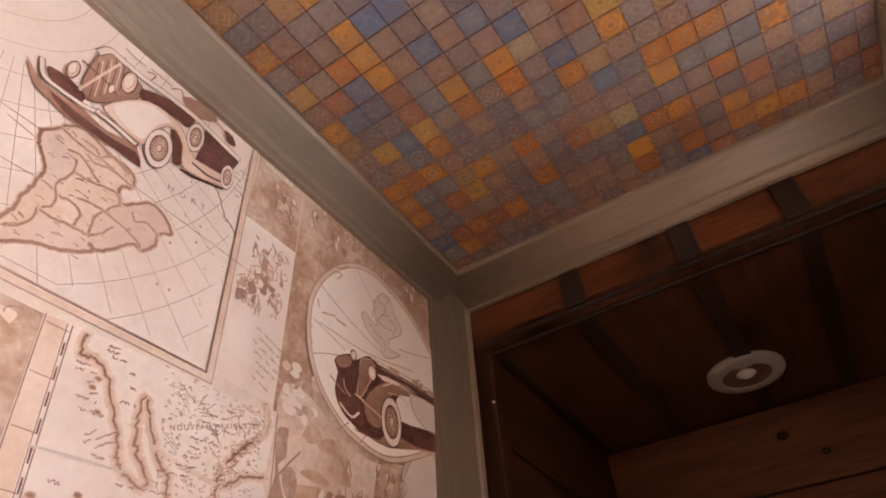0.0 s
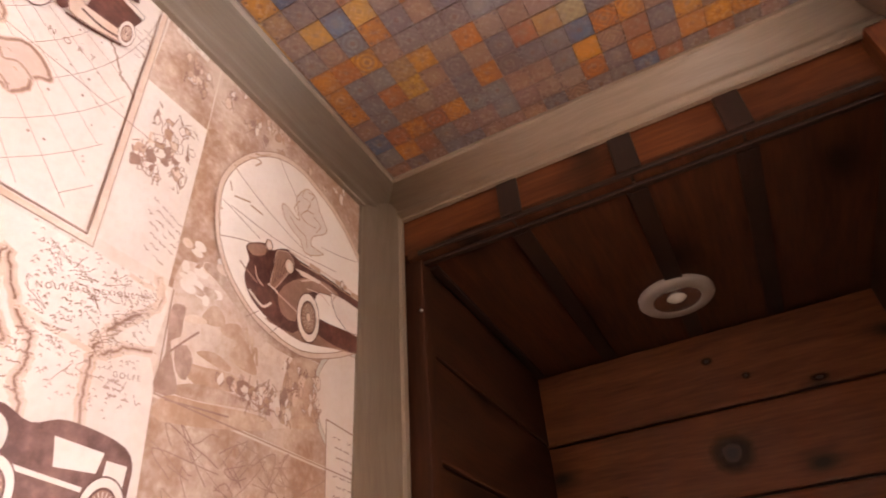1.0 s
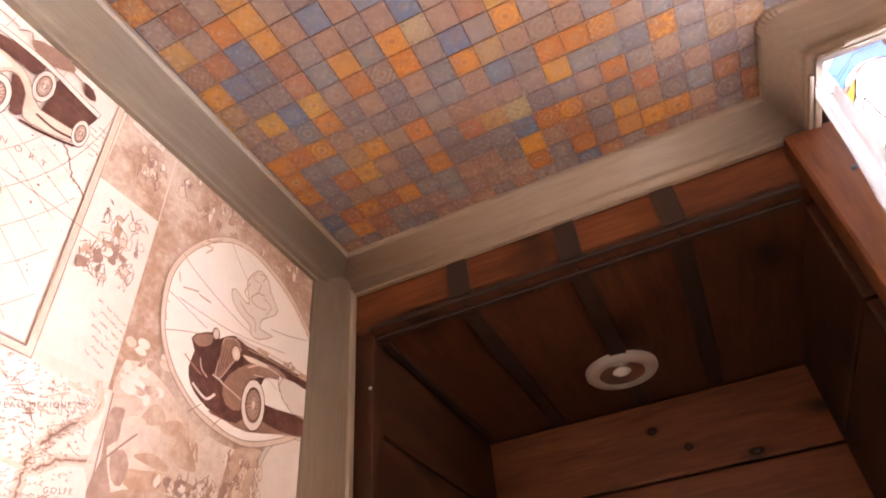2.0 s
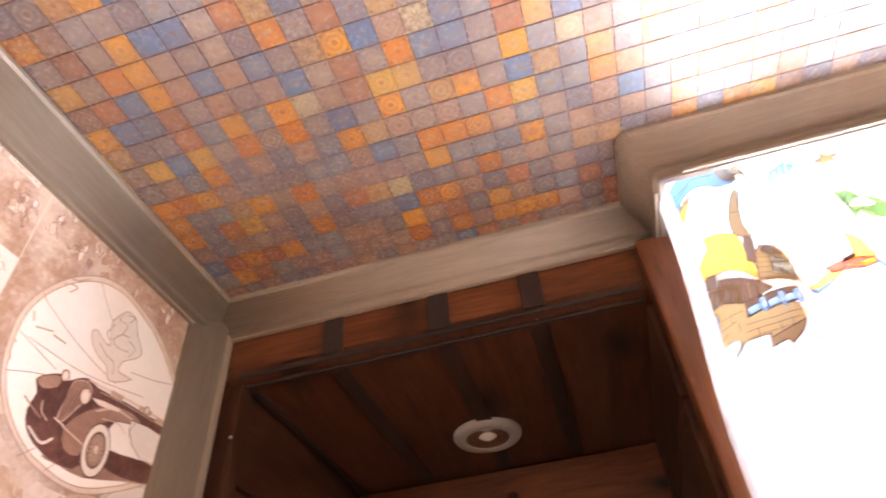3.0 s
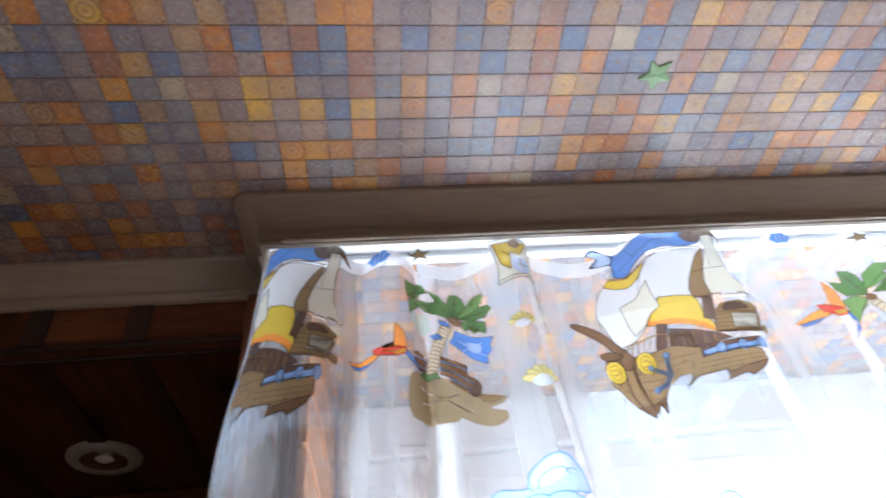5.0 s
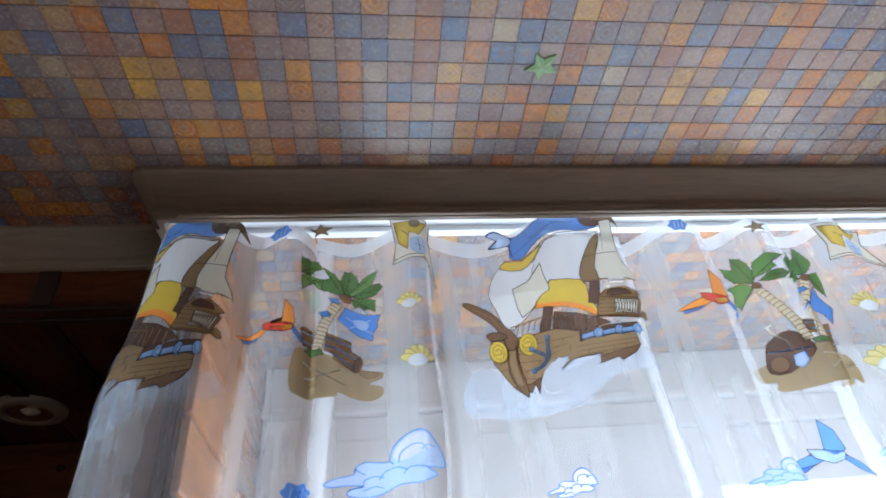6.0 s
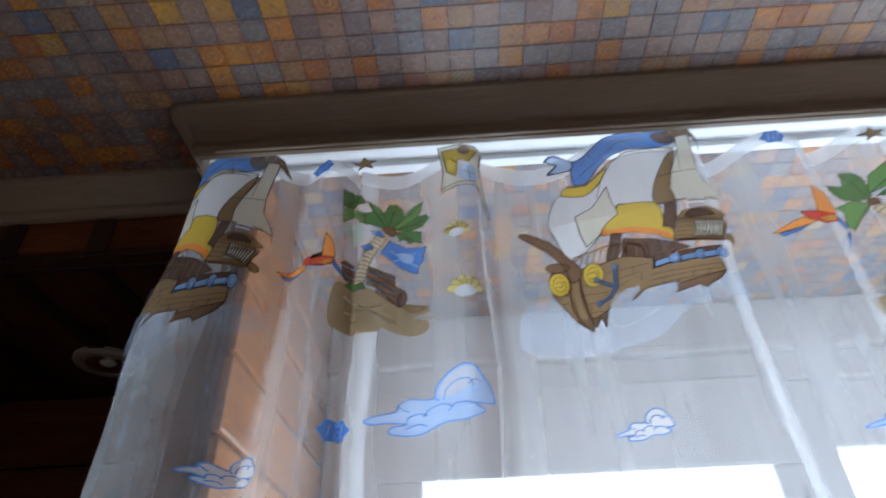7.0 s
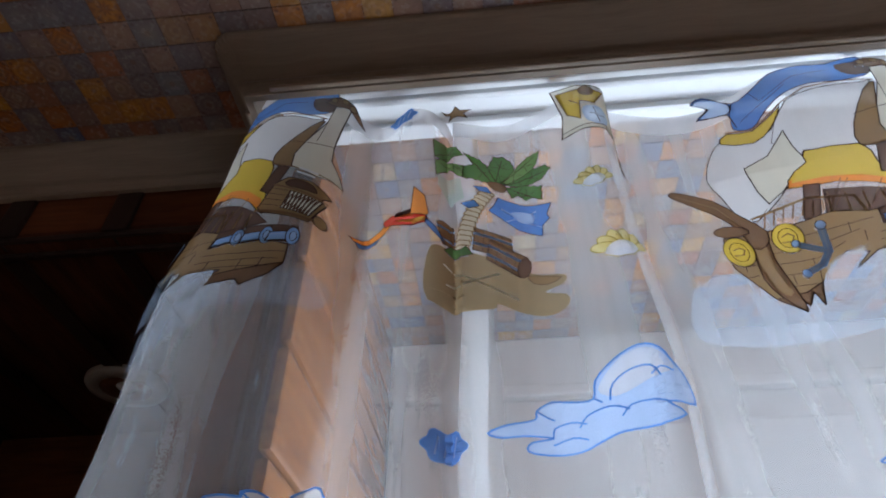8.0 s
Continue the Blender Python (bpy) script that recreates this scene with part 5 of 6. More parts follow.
# large chart with graticule and continent
d = paper_drawing()
d.fill([(-0.6, 1.955), (0.328, 1.956), (0.319, 2.25), (-0.6, 2.25)], P_LIGHT)
for k in range(14):
    r = 0.10 + 0.028 * k
    d.line([(0.02 + r * math.cos(t), 2.24 + r * math.sin(t)) for t in [-2.2 + 0.08 * i for i in range(30)] if 0.02 + r * math.cos(t) < 0.318 and 1.958 < 2.24 + r * math.sin(t) < 2.24], 0.00045, P_LINE)
for k in range(26):
    a = -2.6 + 0.09 * k
    pts = [(0.08 + r * math.cos(a), 2.20 + r * math.sin(a)) for r in [0.08 + 0.02 * i for i in range(20)]]
    d.line([p for p in pts if p[0] < 0.318 and 1.958 < p[1] < 2.24], 0.00045, P_LINE)
for k in range(26):
    d.disc(rng.uniform(0.255, 0.315), rng.uniform(2.00, 2.16), rng.uniform(0.0006, 0.0014), P_LINE, n=7)
d.line(rough_line([(0.283, 2.145), (0.294, 2.135), (0.303, 2.118), (0.314, 2.112), (0.322, 2.104)], 0.0014, 7), 0.0016, P_LINE)
writing(d, 0.296, 2.15, 0.318, 2.20, 7, 0.0, 0.0012)
for off, w, ink in ((0.0, 0.0050, P_PALE), (0.0030, 0.0007, P_BROWN), (-0.0040, 0.0010, P_BROWN), (-0.0052, 0.0006, P_LINE)):
    d.line([(0.319 + off, 2.245), (0.328 + off, 1.956 - off), (-0.6, 1.951 - off)], w, ink)
d.done("chart_print", wallpaper, "sepia chart with curved grid lines and double border")

# continent of the large chart
d = paper_drawing(start=22)
land = [(0.1388, 2.0766), (0.1468, 2.0864), (0.1508, 2.0942), (0.1608, 2.103), (0.1738, 2.1011), (0.1848, 2.0971), (0.1948, 2.0962), (0.2048, 2.0962), (0.2138, 2.0883), (0.2138, 2.0795), (0.2068, 2.0756), (0.2068, 2.0658), (0.2118, 2.059), (0.2198, 2.0658), (0.2318, 2.0766), (0.2418, 2.0776), (0.2528, 2.0707), (0.2588, 2.0619), (0.2508, 2.057), (0.2478, 2.0512), (0.2488, 2.0424), (0.2408, 2.0306), (0.2328, 2.0316), (0.2238, 2.0228), (0.2178, 2.015), (0.2088, 2.0081), (0.2028, 2.0101), (0.2058, 2.0052), (0.1958, 1.9974), (0.1838, 1.9915), (0.1718, 1.9876), (0.1598, 1.9807), (0.1438, 1.9719), (0.1398, 1.9807), (0.1468, 1.9954), (0.1498, 2.0032), (0.1498, 2.014), (0.1518, 2.0248), (0.1528, 2.0345), (0.1538, 2.0463), (0.1488, 2.0551), (0.1428, 2.0619), (0.1398, 2.0698)]
d.fill(land, P_PALE)
d.shape([(0.1398, 1.9797), (0.1508, 1.9876), (0.1578, 1.9925), (0.1618, 2.0032), (0.1628, 2.013), (0.1718, 2.012), (0.1848, 2.015), (0.1998, 2.015), (0.2048, 2.0042), (0.1958, 1.9974), (0.1838, 1.9915), (0.1718, 1.9876), (0.1598, 1.9807), (0.1438, 1.9719)], P_ROSE, None, 0.001, 2)
d.shape([(0.1998, 2.015), (0.1978, 2.0316), (0.2028, 2.0443), (0.2118, 2.059), (0.2318, 2.0766), (0.2418, 2.0776), (0.2528, 2.0707), (0.2588, 2.0619), (0.2508, 2.057), (0.2478, 2.0512), (0.2488, 2.0424), (0.2408, 2.0306), (0.2328, 2.0316), (0.2238, 2.0228), (0.2178, 2.015), (0.2088, 2.0081), (0.2018, 2.012)], P_ROSE, None, 0.001, 2)
d.shape([(0.1388, 2.0766), (0.1468, 2.0864), (0.1598, 2.0766), (0.1688, 2.0727), (0.1698, 2.057), (0.1648, 2.0404), (0.1598, 2.0384), (0.1548, 2.0375), (0.1538, 2.0463), (0.1468, 2.0561)], P_MIST, None, 0.001, 2)
d.shape([(0.1608, 2.103), (0.1738, 2.1011), (0.1848, 2.0971), (0.1918, 2.0971), (0.1818, 2.0854), (0.1718, 2.0864)], P_MIST, None, 0.001, 2)
coast = rough_line(land + land[:1], 0.0006, 4)
d.line(coast, 0.005, P_ROSE)
d.line(coast, 0.0032, P_TAN)
d.line(coast, 0.0019, P_BROWN)
d.line(coast[92:176], 0.0024, P_BROWN)
for pts in (
        [(0.1548, 2.0365), (0.1628, 2.0355), (0.1698, 2.0326), (0.1798, 2.0336), (0.1878, 2.0287), (0.1878, 2.0169), (0.1968, 2.0159)],
        [(0.1618, 2.014), (0.1698, 2.0238), (0.1648, 2.0404), (0.1708, 2.059), (0.1678, 2.0717)],
        [(0.1618, 2.014), (0.1718, 2.012), (0.1848, 2.015), (0.1998, 2.015)],
        [(0.1498, 1.9886), (0.1568, 1.9925), (0.1618, 2.0032), (0.1618, 2.013)],
        [(0.1998, 2.015), (0.1978, 2.0316), (0.2028, 2.0443), (0.2118, 2.059)],
        [(0.1728, 2.06), (0.1818, 2.06), (0.1918, 2.0629), (0.2048, 2.0658), (0.2108, 2.059)],
        [(0.1738, 2.0815), (0.1808, 2.0795), (0.1938, 2.0834), (0.2148, 2.0805)],
        [(0.1608, 2.0746), (0.1698, 2.0776), (0.1858, 2.0668), (0.1898, 2.0649)],
        [(0.1818, 2.0404), (0.1988, 2.0433), (0.2158, 2.0404), (0.2318, 2.0365), (0.2388, 2.0306)],
        [(0.1998, 2.015), (0.2078, 2.0248), (0.2128, 2.0345)],
        [(0.1668, 2.0932), (0.1768, 2.0923), (0.1828, 2.0883), (0.1918, 2.0971), (0.2068, 2.0913)],
        [(0.1498, 2.0903), (0.1628, 2.0864), (0.1788, 2.0864), (0.1958, 2.0854)],
        [(0.2218, 2.058), (0.2268, 2.0521), (0.2358, 2.057), (0.2438, 2.0541), (0.2478, 2.0512)],
):
    pts = rough_line(pts, 0.0006, 4)
    d.line(pts, 0.0034, P_ROSE)
    d.line(pts, 0.0022, P_TAN)
    d.line(pts, 0.0011, P_LINE)
for k in range(70):
    y, z = rng.uniform(0.1738, 0.1998), rng.uniform(1.9915, 2.0737)
    writing(d, y, z - 0.001, y + rng.uniform(0.003, 0.008), z + 0.001, 1, -0.1, 0.0012)
d.line(spline([(0.1018, 2.0756), (0.1198, 2.0756), (0.1378, 2.0756)], 4), 0.0007, P_LINE)
d.line(spline([(0.1208, 2.0336), (0.1368, 2.0345), (0.1538, 2.0355)], 4), 0.0007, P_LINE)
d.line(spline([(0.1398, 2.1226), (0.1768, 2.104), (0.2158, 2.0834)], 4), 0.0007, P_LINE)
d.line(spline([(0.2168, 2.0825), (0.2768, 2.0805), (0.3458, 2.0776)], 4), 0.0007, P_LINE)
d.line(spline([(0.1158, 2.0698), (0.1278, 2.0678), (0.1408, 2.0658)], 4), 0.0007, P_LINE)
for k in range(230):
    y, z = rng.uniform(0.05, 0.235), rng.uniform(1.985, 2.10)
    if sum((p[1] < z) != (r[1] < z) and y < p[0] + (z - p[1]) * (r[0] - p[0]) / (r[1] - p[1]) for p, r in zip(land, land[1:] + land[:1])) % 2:
        a = rng.uniform(-0.5, 0.5)
        w = rng.uniform(0.0015, 0.006)
        d.line([(y, z), (y + w * 0.5 * math.cos(a), z + w * 0.5 * math.sin(a) + 0.0006), (y + w * math.cos(a), z + w * math.sin(a))], rng.uniform(0.0006, 0.0011), rng.choice([P_LINE, P_LINE, P_TAN, P_BROWN]))
d.done("continent_print", wallpaper, "printed pinkish continent with brown coasts and rivers")

# open tourer above the chart
d = paper_drawing(start=130)
d.shape([(0.1038, 2.1304), (0.1148, 2.1206), (0.1268, 2.1167), (0.1398, 2.1167), (0.1548, 2.1196), (0.1758, 2.1157), (0.1948, 2.1216), (0.2038, 2.1216), (0.2138, 2.103), (0.2018, 2.1059), (0.1848, 2.103), (0.1668, 2.1011), (0.1488, 2.1001), (0.1318, 2.105), (0.1168, 2.1099)], P_BROWN, None, 0.001, 2)
d.shape([(0.1278, 2.1138), (0.1438, 2.1128), (0.1628, 2.1118), (0.1848, 2.1118), (0.2048, 2.1157), (0.2128, 2.104), (0.1918, 2.104), (0.1658, 2.103), (0.1458, 2.103)], P_DEEP, None, 0.001, 2)
d.shape([(0.1178, 2.1343), (0.1268, 2.1382), (0.1438, 2.1373), (0.1518, 2.1304), (0.1488, 2.1226), (0.1358, 2.1216), (0.1258, 2.1255)], P_DEEP, None, 0.001, 2)
d.shape([(0.1428, 2.149), (0.1438, 2.1891), (0.1508, 2.2018), (0.1618, 2.1999), (0.1788, 2.194), (0.1898, 2.1862), (0.1858, 2.1705), (0.1698, 2.147), (0.1588, 2.1343), (0.1498, 2.1333)], P_BROWN, P_DEEP, 0.001, 2)
d.line(spline([(0.1538, 2.1343), (0.1498, 2.1607), (0.1468, 2.1783)], 4), 0.0009, P_DEEP)
d.line(spline([(0.1568, 2.1392), (0.1528, 2.1656), (0.1488, 2.1832)], 4), 0.0009, P_PALE)
d.line(spline([(0.1598, 2.1451), (0.1548, 2.1715), (0.1518, 2.1881)], 4), 0.0009, P_DEEP)
d.line(spline([(0.1618, 2.15), (0.1578, 2.1774), (0.1538, 2.193)], 4), 0.0009, P_PALE)
d.line(spline([(0.1648, 2.1549), (0.1608, 2.1832), (0.1568, 2.1979)], 4), 0.0009, P_DEEP)
d.line(spline([(0.1678, 2.1607), (0.1638, 2.1891), (0.1588, 2.2028)], 4), 0.0009, P_PALE)
d.line(spline([(0.1708, 2.1656), (0.1658, 2.195), (0.1618, 2.2077)], 4), 0.0009, P_DEEP)
d.line(spline([(0.1358, 2.1666), (0.1508, 2.1656), (0.1638, 2.1627), (0.1708, 2.1588)], 4), 0.0018, P_DEEP)
d.line(spline([(0.1448, 2.1353), (0.1518, 2.1617), (0.1608, 2.195)], 4), 0.0022, P_PALE)
d.shape([(0.1858, 2.1881), (0.2138, 2.2028), (0.2418, 2.2077), (0.2388, 2.1871), (0.2278, 2.1862), (0.2038, 2.1813), (0.1908, 2.1744)], P_DEEP, None, 0.001, 2)
d.shape([(0.2558, 2.1568), (0.2588, 2.1813), (0.2558, 2.2077), (0.2808, 2.2048), (0.3008, 2.2028), (0.2968, 2.1803), (0.2898, 2.1656), (0.2718, 2.1558)], P_DEEP, None, 0.001, 2)
d.shape([(0.2218, 2.2194), (0.2388, 2.2312), (0.2588, 2.2321), (0.2648, 2.2243), (0.2448, 2.2087), (0.2318, 2.2087)], P_BROWN, None, 0.001, 2)
d.shape([(0.2748, 2.2224), (0.2868, 2.2233), (0.2928, 2.2126), (0.2818, 2.2096)], P_DEEP, None, 0.001, 2)
d.shape([(0.2238, 2.1695), (0.2328, 2.1695), (0.2418, 2.1588), (0.2448, 2.1382), (0.2368, 2.1333), (0.2308, 2.1509)], P_DEEP, None, 0.001, 2)
d.shape([(0.1658, 2.1373), (0.1798, 2.1627), (0.1958, 2.1793), (0.2148, 2.1842), (0.2318, 2.1813), (0.2418, 2.1705), (0.2558, 2.1568), (0.2918, 2.1637), (0.2888, 2.149), (0.2528, 2.1363), (0.2438, 2.1431), (0.2398, 2.1607), (0.2308, 2.1705), (0.2238, 2.1715), (0.2148, 2.1598), (0.2108, 2.1402), (0.2078, 2.1284), (0.1888, 2.1284), (0.1738, 2.1324)], P_PALE, P_BROWN, 0.001, 2)
d.shape([(0.1728, 2.1441), (0.1828, 2.1627), (0.1958, 2.1754), (0.2118, 2.1783), (0.2218, 2.1764), (0.2128, 2.1637), (0.2078, 2.1431), (0.2048, 2.1333), (0.1908, 2.1333)], P_LIGHT, None, 0.001, 3)
d.line(spline([(0.2548, 2.15), (0.2728, 2.149), (0.2938, 2.1558)], 4), 0.0026, P_DEEP)
d.line(spline([(0.2458, 2.1324), (0.2638, 2.1363), (0.2918, 2.147)], 4), 0.0022, P_DEEP)
d.line(spline([(0.1428, 2.1901), (0.1498, 2.2018), (0.1618, 2.2018), (0.1848, 2.2018), (0.2128, 2.2057), (0.2458, 2.2067), (0.2818, 2.2018), (0.2998, 2.1999)], 4), 0.0075, P_DEEP)
d.line(spline([(0.1428, 2.1901), (0.1498, 2.2018), (0.1618, 2.2018), (0.1848, 2.2018), (0.2128, 2.2057), (0.2458, 2.2067), (0.2818, 2.2018), (0.2998, 2.1999)], 4), 0.0058, P_LIGHT)
d.line(spline([(0.1128, 2.1373), (0.1198, 2.1236), (0.1338, 2.1216), (0.1518, 2.1226), (0.1648, 2.1265)], 4), 0.0052, P_DEEP)
d.line(spline([(0.1128, 2.1373), (0.1198, 2.1236), (0.1338, 2.1216), (0.1518, 2.1226), (0.1648, 2.1265)], 4), 0.0036, P_LIGHT)
d.line(spline([(0.1648, 2.1275), (0.1818, 2.1265), (0.2018, 2.1236)], 4), 0.0068, P_DEEP)
d.line(spline([(0.1648, 2.1275), (0.1818, 2.1265), (0.2008, 2.1236)], 4), 0.0048, P_LIGHT)
d.line(spline([(0.1658, 2.1284), (0.1818, 2.1284), (0.2008, 2.1255)], 4), 0.0012, P_BROWN)
d.disc(0.1338, 2.15, 0.0045, P_PALE, 0.0107, P_DEEP, 0.0013)
d.disc(0.1328, 2.1510, 0.0031, P_LIGHT, 0.0073, P_TAN, 0.0009)
d.disc(0.1748, 2.1832, 0.0065, P_PALE, 0.0147, P_DEEP, 0.0013)
d.disc(0.1738, 2.1842, 0.0044, P_LIGHT, 0.0100, P_TAN, 0.0009)
d.disc(0.1648, 2.1607, 0.0025, P_LIGHT, 0.0058, P_DEEP, 0.0009)
wheel(d, 0.2208, 2.1373, 0.0240, 0.52)
wheel(d, 0.2488, 2.1823, 0.0200, 0.45)
wheel(d, 0.2928, 2.1646, 0.0166, 0.45)
d.line(spline([(0.1588, 2.2185), (0.1688, 2.2165), (0.1808, 2.2175)], 4), 0.0016, P_LINE)
d.line(spline([(0.1858, 2.2194), (0.1998, 2.2204), (0.2088, 2.2194)], 4), 0.0016, P_LINE)
d.line(spline([(0.2098, 2.2165), (0.2188, 2.2253), (0.2248, 2.2136)], 4), 0.0016, P_LINE)
d.line(spline([(0.1838, 2.2126), (0.1918, 2.2165), (0.1898, 2.2057)], 4), 0.0016, P_LINE)
d.line(spline([(0.2628, 2.2224), (0.2748, 2.2204), (0.2788, 2.2126)], 4), 0.0016, P_LINE)
d.line(spline([(0.2498, 2.2292), (0.2608, 2.2341), (0.2688, 2.2312)], 4), 0.0016, P_LINE)
d.done("car_print", wallpaper, "printed brown vintage open car with white tyres")

# strip with cartouche and vignette
d = paper_drawing(start=1)
d.fill([(0.326, 2.245), (0.395, 2.245), (0.397, 2.14), (0.326, 2.14)], P_SCENE)
d.fill([(0.328, 2.14), (0.397, 2.14), (0.399, 1.963), (0.333, 1.963)], P_LIGHT)
d.fill([(0.336, 2.228), (0.378, 2.226), (0.378, 2.240), (0.336, 2.240)], P_LIGHT)
writing(d, 0.338, 2.228, 0.376, 2.240, 2, 0.0, 0.003)
figures(d, 0.336, 0.388, 2.046, 2.125, 46)
figures(d, 0.35, 0.392, 2.18, 2.215, 14)
writing(d, 0.36, 1.975, 0.396, 2.03, 7, -0.3)
d.done("vignette_print", wallpaper, "narrow printed vignette strip of plain sepia blots")

# mottled ground round the roundel
d = paper_drawing(start=1)
d.fill([(0.397, 2.245), (0.70, 2.245), (0.70, 1.958), (0.399, 1.958)], P_SCENE)
figures(d, 0.41, 0.66, 2.19, 2.235, 30)
for k in range(26):
    y = rng.uniform(0.405, 0.45)
    z = rng.uniform(1.962, 2.01)
    d.disc(y, z, rng.uniform(0.004, 0.010), rng.choice([P_LIGHT, P_PALE, P_SCENE]), rng.uniform(0.003, 0.006), n=12)
d.done("ground_print", wallpaper, "printed mottled tan ground of plain blots")

# roundel with the saloon
d = paper_drawing(start=130)
d.shape([(0.4238, 2.0678), (0.4248, 2.1001), (0.4388, 2.1343), (0.4638, 2.1676), (0.4958, 2.192), (0.5308, 2.2018), (0.5668, 2.1969), (0.6038, 2.1862), (0.6418, 2.1627), (0.6778, 2.1265), (0.6928, 2.0805), (0.6828, 2.0296), (0.6458, 2.0003), (0.6068, 1.9797), (0.5718, 1.9661), (0.5428, 1.9641), (0.5148, 1.967), (0.4888, 1.9749), (0.4618, 1.9915), (0.4438, 2.0101), (0.4308, 2.0345)], P_PALE, P_LINE, 0.001, 4)
d.shape([(0.4298, 2.0678), (0.4308, 2.0981), (0.4438, 2.1314), (0.4678, 2.1627), (0.4978, 2.1852), (0.5318, 2.194), (0.5648, 2.1891), (0.5998, 2.1783), (0.6358, 2.1568), (0.6688, 2.1236), (0.6838, 2.0805), (0.6748, 2.0326), (0.6398, 2.0042), (0.6038, 1.9846), (0.5698, 1.9719), (0.5428, 1.969), (0.5168, 1.9729), (0.4908, 1.9797), (0.4658, 1.9954), (0.4488, 2.013), (0.4358, 2.0365)], P_LIT_WHITE, P_LINE, 0.001, 4)
d.line(spline([(0.4438, 2.1196), (0.4808, 2.1059), (0.5258, 2.0942), (0.5658, 2.0883)], 4), 0.0009, P_LINE)
d.line(spline([(0.4308, 2.0746), (0.4558, 2.0688), (0.4858, 2.0619)], 4), 0.0009, P_LINE)
d.line(spline([(0.4428, 2.0746), (0.5218, 2.0766), (0.6128, 2.0952)], 4), 0.0009, P_LINE)
d.line(spline([(0.4358, 2.0336), (0.4588, 2.0443), (0.4778, 2.0512)], 4), 0.0009, P_LINE)
d.line(spline([(0.4958, 2.1862), (0.5138, 2.1676), (0.5318, 2.1519)], 4), 0.0009, P_LINE)
d.line(spline([(0.5828, 2.1128), (0.6178, 2.1216), (0.6538, 2.1343)], 4), 0.0009, P_LINE)
d.line(spline([(0.4838, 1.9709), (0.4978, 1.9837)], 4), 0.0009, P_LINE)
d.line(spline([(0.5168, 1.969), (0.5268, 1.9807)], 4), 0.0009, P_LINE)
d.line(spline([(0.4358, 2.1011), (0.4398, 2.0923)], 4), 0.002, P_TAN)
d.line(spline([(0.4448, 2.0883), (0.4648, 2.0952)], 4), 0.002, P_TAN)
d.line(spline([(0.4668, 2.0923), (0.4838, 2.0923)], 4), 0.002, P_TAN)
d.line(spline([(0.4368, 2.1245), (0.4438, 2.1196)], 4), 0.002, P_TAN)
d.line(spline([(0.4538, 2.15), (0.4628, 2.1558), (0.4708, 2.1568), (0.4638, 2.1461)], 4), 0.002, P_TAN)
d.line(spline([(0.4608, 2.1617), (0.4698, 2.1666), (0.4818, 2.1783)], 4), 0.002, P_TAN)
d.line(spline([(0.4278, 2.0649), (0.4328, 2.0629)], 4), 0.002, P_TAN)
d.line(spline([(0.4308, 2.0541), (0.4348, 2.0443)], 4), 0.002, P_TAN)
d.shape([(0.5318, 2.1529), (0.5448, 2.1754), (0.5568, 2.1793), (0.5668, 2.1744), (0.5738, 2.1607), (0.5898, 2.1441), (0.5828, 2.1314), (0.5658, 2.1177), (0.5638, 2.103), (0.5868, 2.105), (0.5638, 2.0893), (0.5508, 2.0883), (0.5458, 2.0991), (0.5308, 2.103), (0.5158, 2.1118), (0.5098, 2.1245), (0.5158, 2.1294), (0.5288, 2.1245), (0.5398, 2.1236), (0.5348, 2.1392)], P_LIGHT, P_TAN, 0.0016, 2)
d.line(spline([(0.5448, 2.1744), (0.5408, 2.1607), (0.5548, 2.1617), (0.5528, 2.148), (0.5638, 2.15)], 4), 0.0016, P_TAN)
d.line(spline([(0.5528, 2.148), (0.5418, 2.1333), (0.5528, 2.1284), (0.5688, 2.1324)], 4), 0.0016, P_TAN)
d.line(spline([(0.5248, 2.1187), (0.5398, 2.1108), (0.5528, 2.1089), (0.5568, 2.0962)], 4), 0.0016, P_TAN)
d.line(spline([(0.5638, 2.1451), (0.5778, 2.1412), (0.5708, 2.1265)], 4), 0.0016, P_TAN)
d.line(spline([(0.5368, 2.1509), (0.5298, 2.1353), (0.5368, 2.1294)], 4), 0.0016, P_TAN)
d.line(spline([(0.5498, 2.1734), (0.5618, 2.1774), (0.5568, 2.1666)], 4), 0.0016, P_TAN)
d.done("roundel_print", wallpaper, "printed pale round medallion with engraved lines and ornament")

d = paper_drawing(start=160)
d.shape([(0.5068, 1.9807), (0.5298, 1.9797), (0.5638, 1.9797), (0.6168, 1.9954), (0.6588, 2.0071), (0.6598, 2.0199), (0.6068, 2.0081), (0.5638, 1.9993)], P_BROWN, None, 0.001, 2)
d.shape([(0.4688, 2.0414), (0.4768, 2.0512), (0.4928, 2.0609), (0.5028, 2.058), (0.5138, 2.0668), (0.5278, 2.0746), (0.5448, 2.0717), (0.5888, 2.0766), (0.6368, 2.0795), (0.6798, 2.0844), (0.6778, 2.0658), (0.6108, 2.057), (0.5878, 2.0531), (0.5768, 2.0355), (0.5868, 2.0189), (0.6298, 2.0257), (0.6738, 2.0287), (0.6718, 2.0111), (0.6198, 1.9993), (0.5868, 1.9993), (0.5638, 1.9983), (0.5478, 1.9827), (0.5178, 1.9807), (0.4948, 1.9866), (0.4798, 1.9964), (0.4728, 2.012), (0.4758, 2.0306)], P_DEEP, None, 0.001, 2)
d.shape([(0.4698, 2.0424), (0.4788, 2.0521), (0.4948, 2.059), (0.4958, 2.0473), (0.4798, 2.0375)], P_BROWN, P_DEEP, 0.0009, 2)
